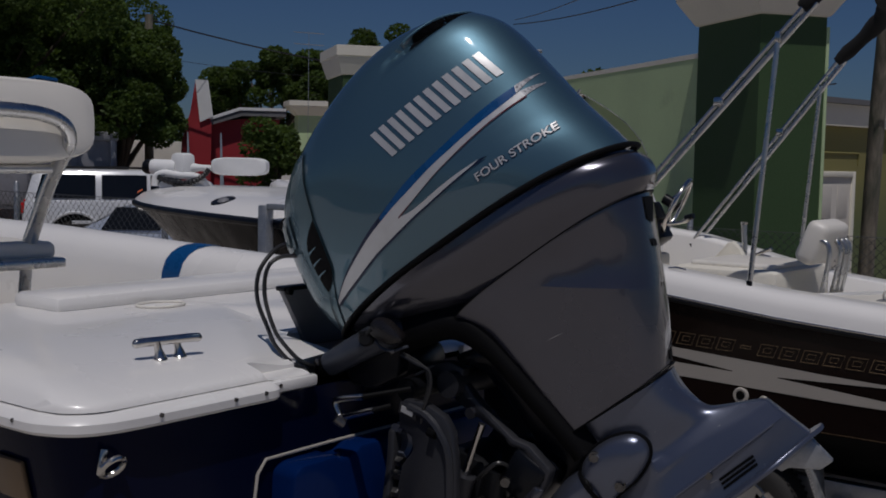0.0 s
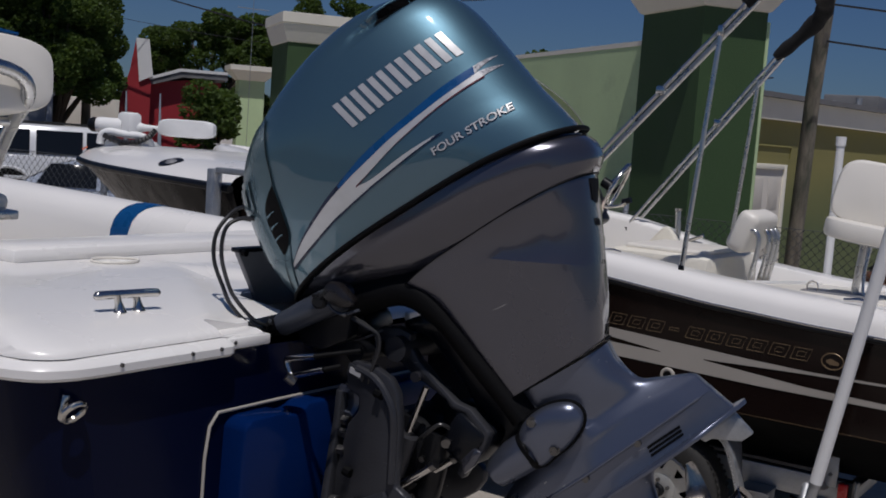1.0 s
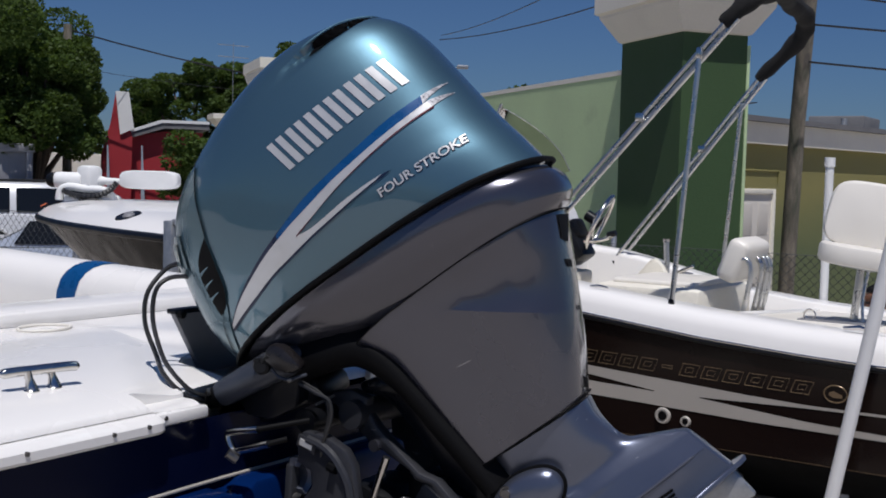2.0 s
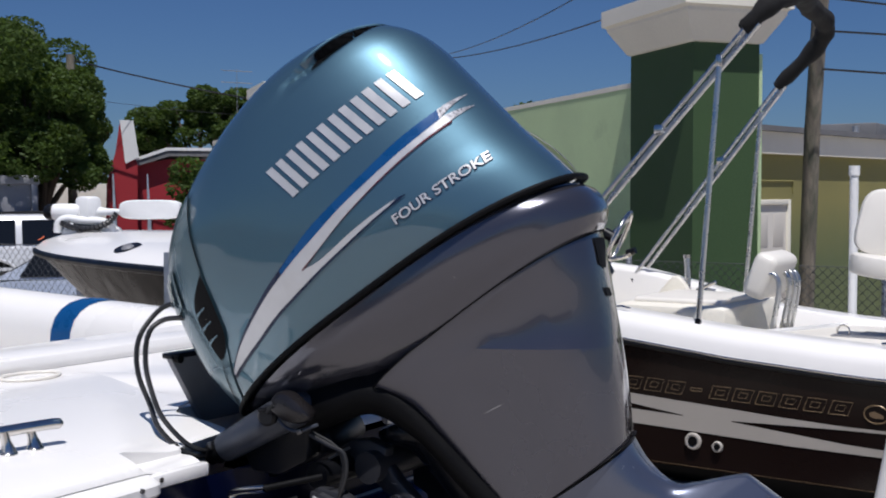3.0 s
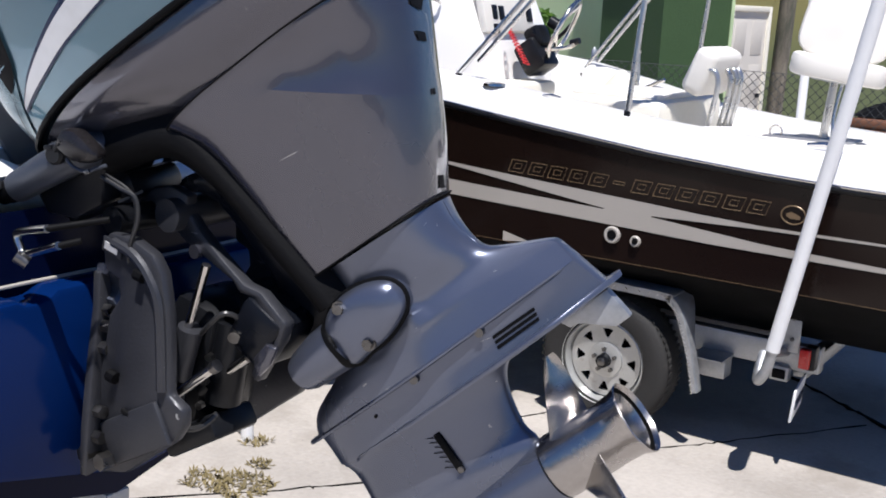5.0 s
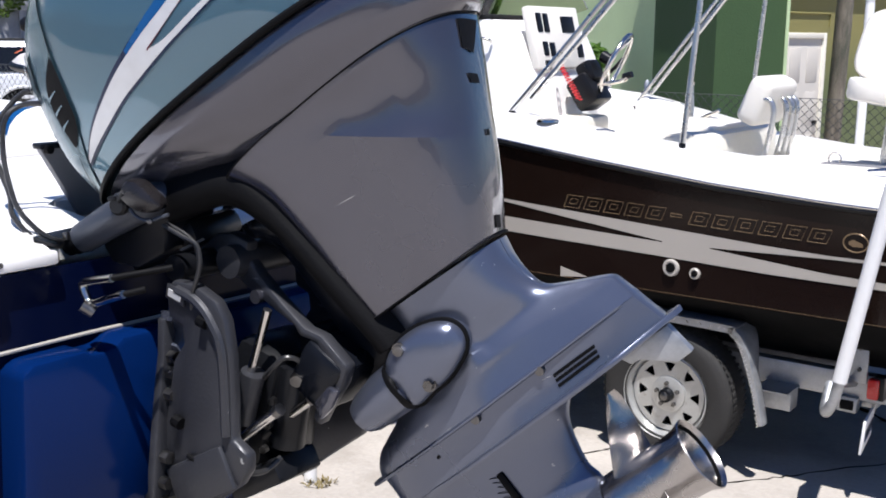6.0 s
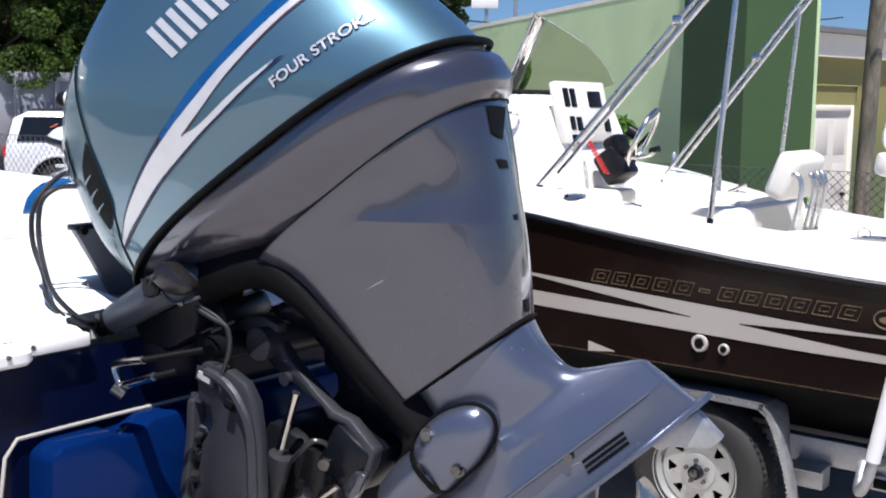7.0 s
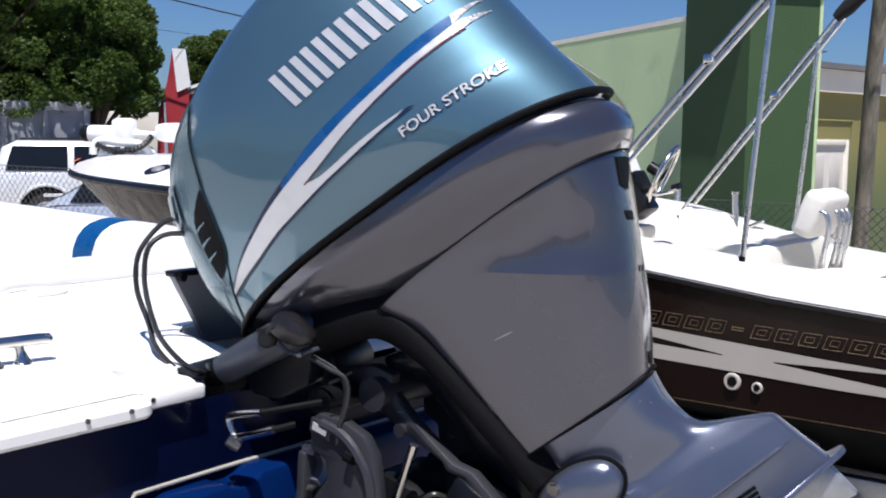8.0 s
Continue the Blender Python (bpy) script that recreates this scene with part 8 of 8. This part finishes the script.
# ---- weeds in the concrete ----
def weed(c, r, n, seed, label):
    rnd = random.Random(seed)
    verts, faces = [], []
    for _ in range(n):
        a, d = rnd.uniform(0, 2 * math.pi), r * math.sqrt(rnd.random())
        p = Vector((c[0] + d * math.cos(a), c[1] + d * math.sin(a), 0))
        dirv = Vector((rnd.uniform(-1, 1), rnd.uniform(-1, 1), rnd.uniform(0.1, 0.8))).normalized() * rnd.uniform(0.02, 0.05)
        w = dirv.cross(Vector((0, 0, 1))).normalized() * 0.003
        k = len(verts)
        verts += [p - w, p + w, p + dirv * 0.6 + w * 1.6, p + dirv, p + dirv * 0.6 - w * 1.6]
        faces.append((k, k + 1, k + 2, k + 3, k + 4))
    me = bpy.data.meshes.new("weeds")
    me.from_pydata([tuple(v) for v in verts], [], faces)
    me.materials.append(M_DRYGRASS)
    ob = new("weed_tuft", me)
    tagged(ob, label, "weeds", "", "stuff")


weed((-3.03, 4.03), 0.14, 260, 1, "dry green weeds growing in a concrete joint")
weed((-3.2, 3.98), 0.10, 120, 5, "dry green weeds growing in a concrete joint")
weed((-3.12, 4.24), 0.05, 50, 2, "small green weed in the concrete")
weed((-3.32, 4.43), 0.07, 60, 3, "small dry weed in the concrete")
# pile of brown boxes and equipment far behind the seat
def blob_tarp():
    """A crumpled sheet heaped on the crates."""
    rnd = random.Random(8)
    rows = []
    for i in range(13):
        u = i / 12
        rows.append([Vector((-2.95 + 0.75 * u, 13.05 + 0.7 * j / 8, 1.03 + (0.13 * math.sin(math.pi * u) + rnd.uniform(0, 0.05)) * math.sin(math.pi * j / 8) + 0.004)) for j in range(9)])
    bm = B()
    loft(bm, rows, closed=False)
    return bm


pile = thing("equipment_pile", pose(-2.0, 13.3, 0), "rusty brown equipment stacked beyond the fence", "equipment")
part("crate", boxed((-1.65, 13.5, 0.79), (2.6, 1.0, 0.46), 0.03), M_BRICKPILE, pile)
part("beam", boxed((-1.75, 13.4, 1.07), (2.2, 0.2, 0.10), 0.02), M_PLASTIC, pile, "dark beam")
part("tarp", blob_tarp(), M_RUBBER, pile, "crumpled dark tarpaulin")
for k in range(5):
    part("crate_slat", boxed((-1.65, 12.985, 0.60 + 0.092 * k), (2.5, 0.03, 0.07), 0.006), M_BRICKPILE, pile)
part("crate_base", boxed((-1.9, 13.5, 0.28), (1.9, 0.9, 0.56), 0.03), M_PLASTIC, pile)
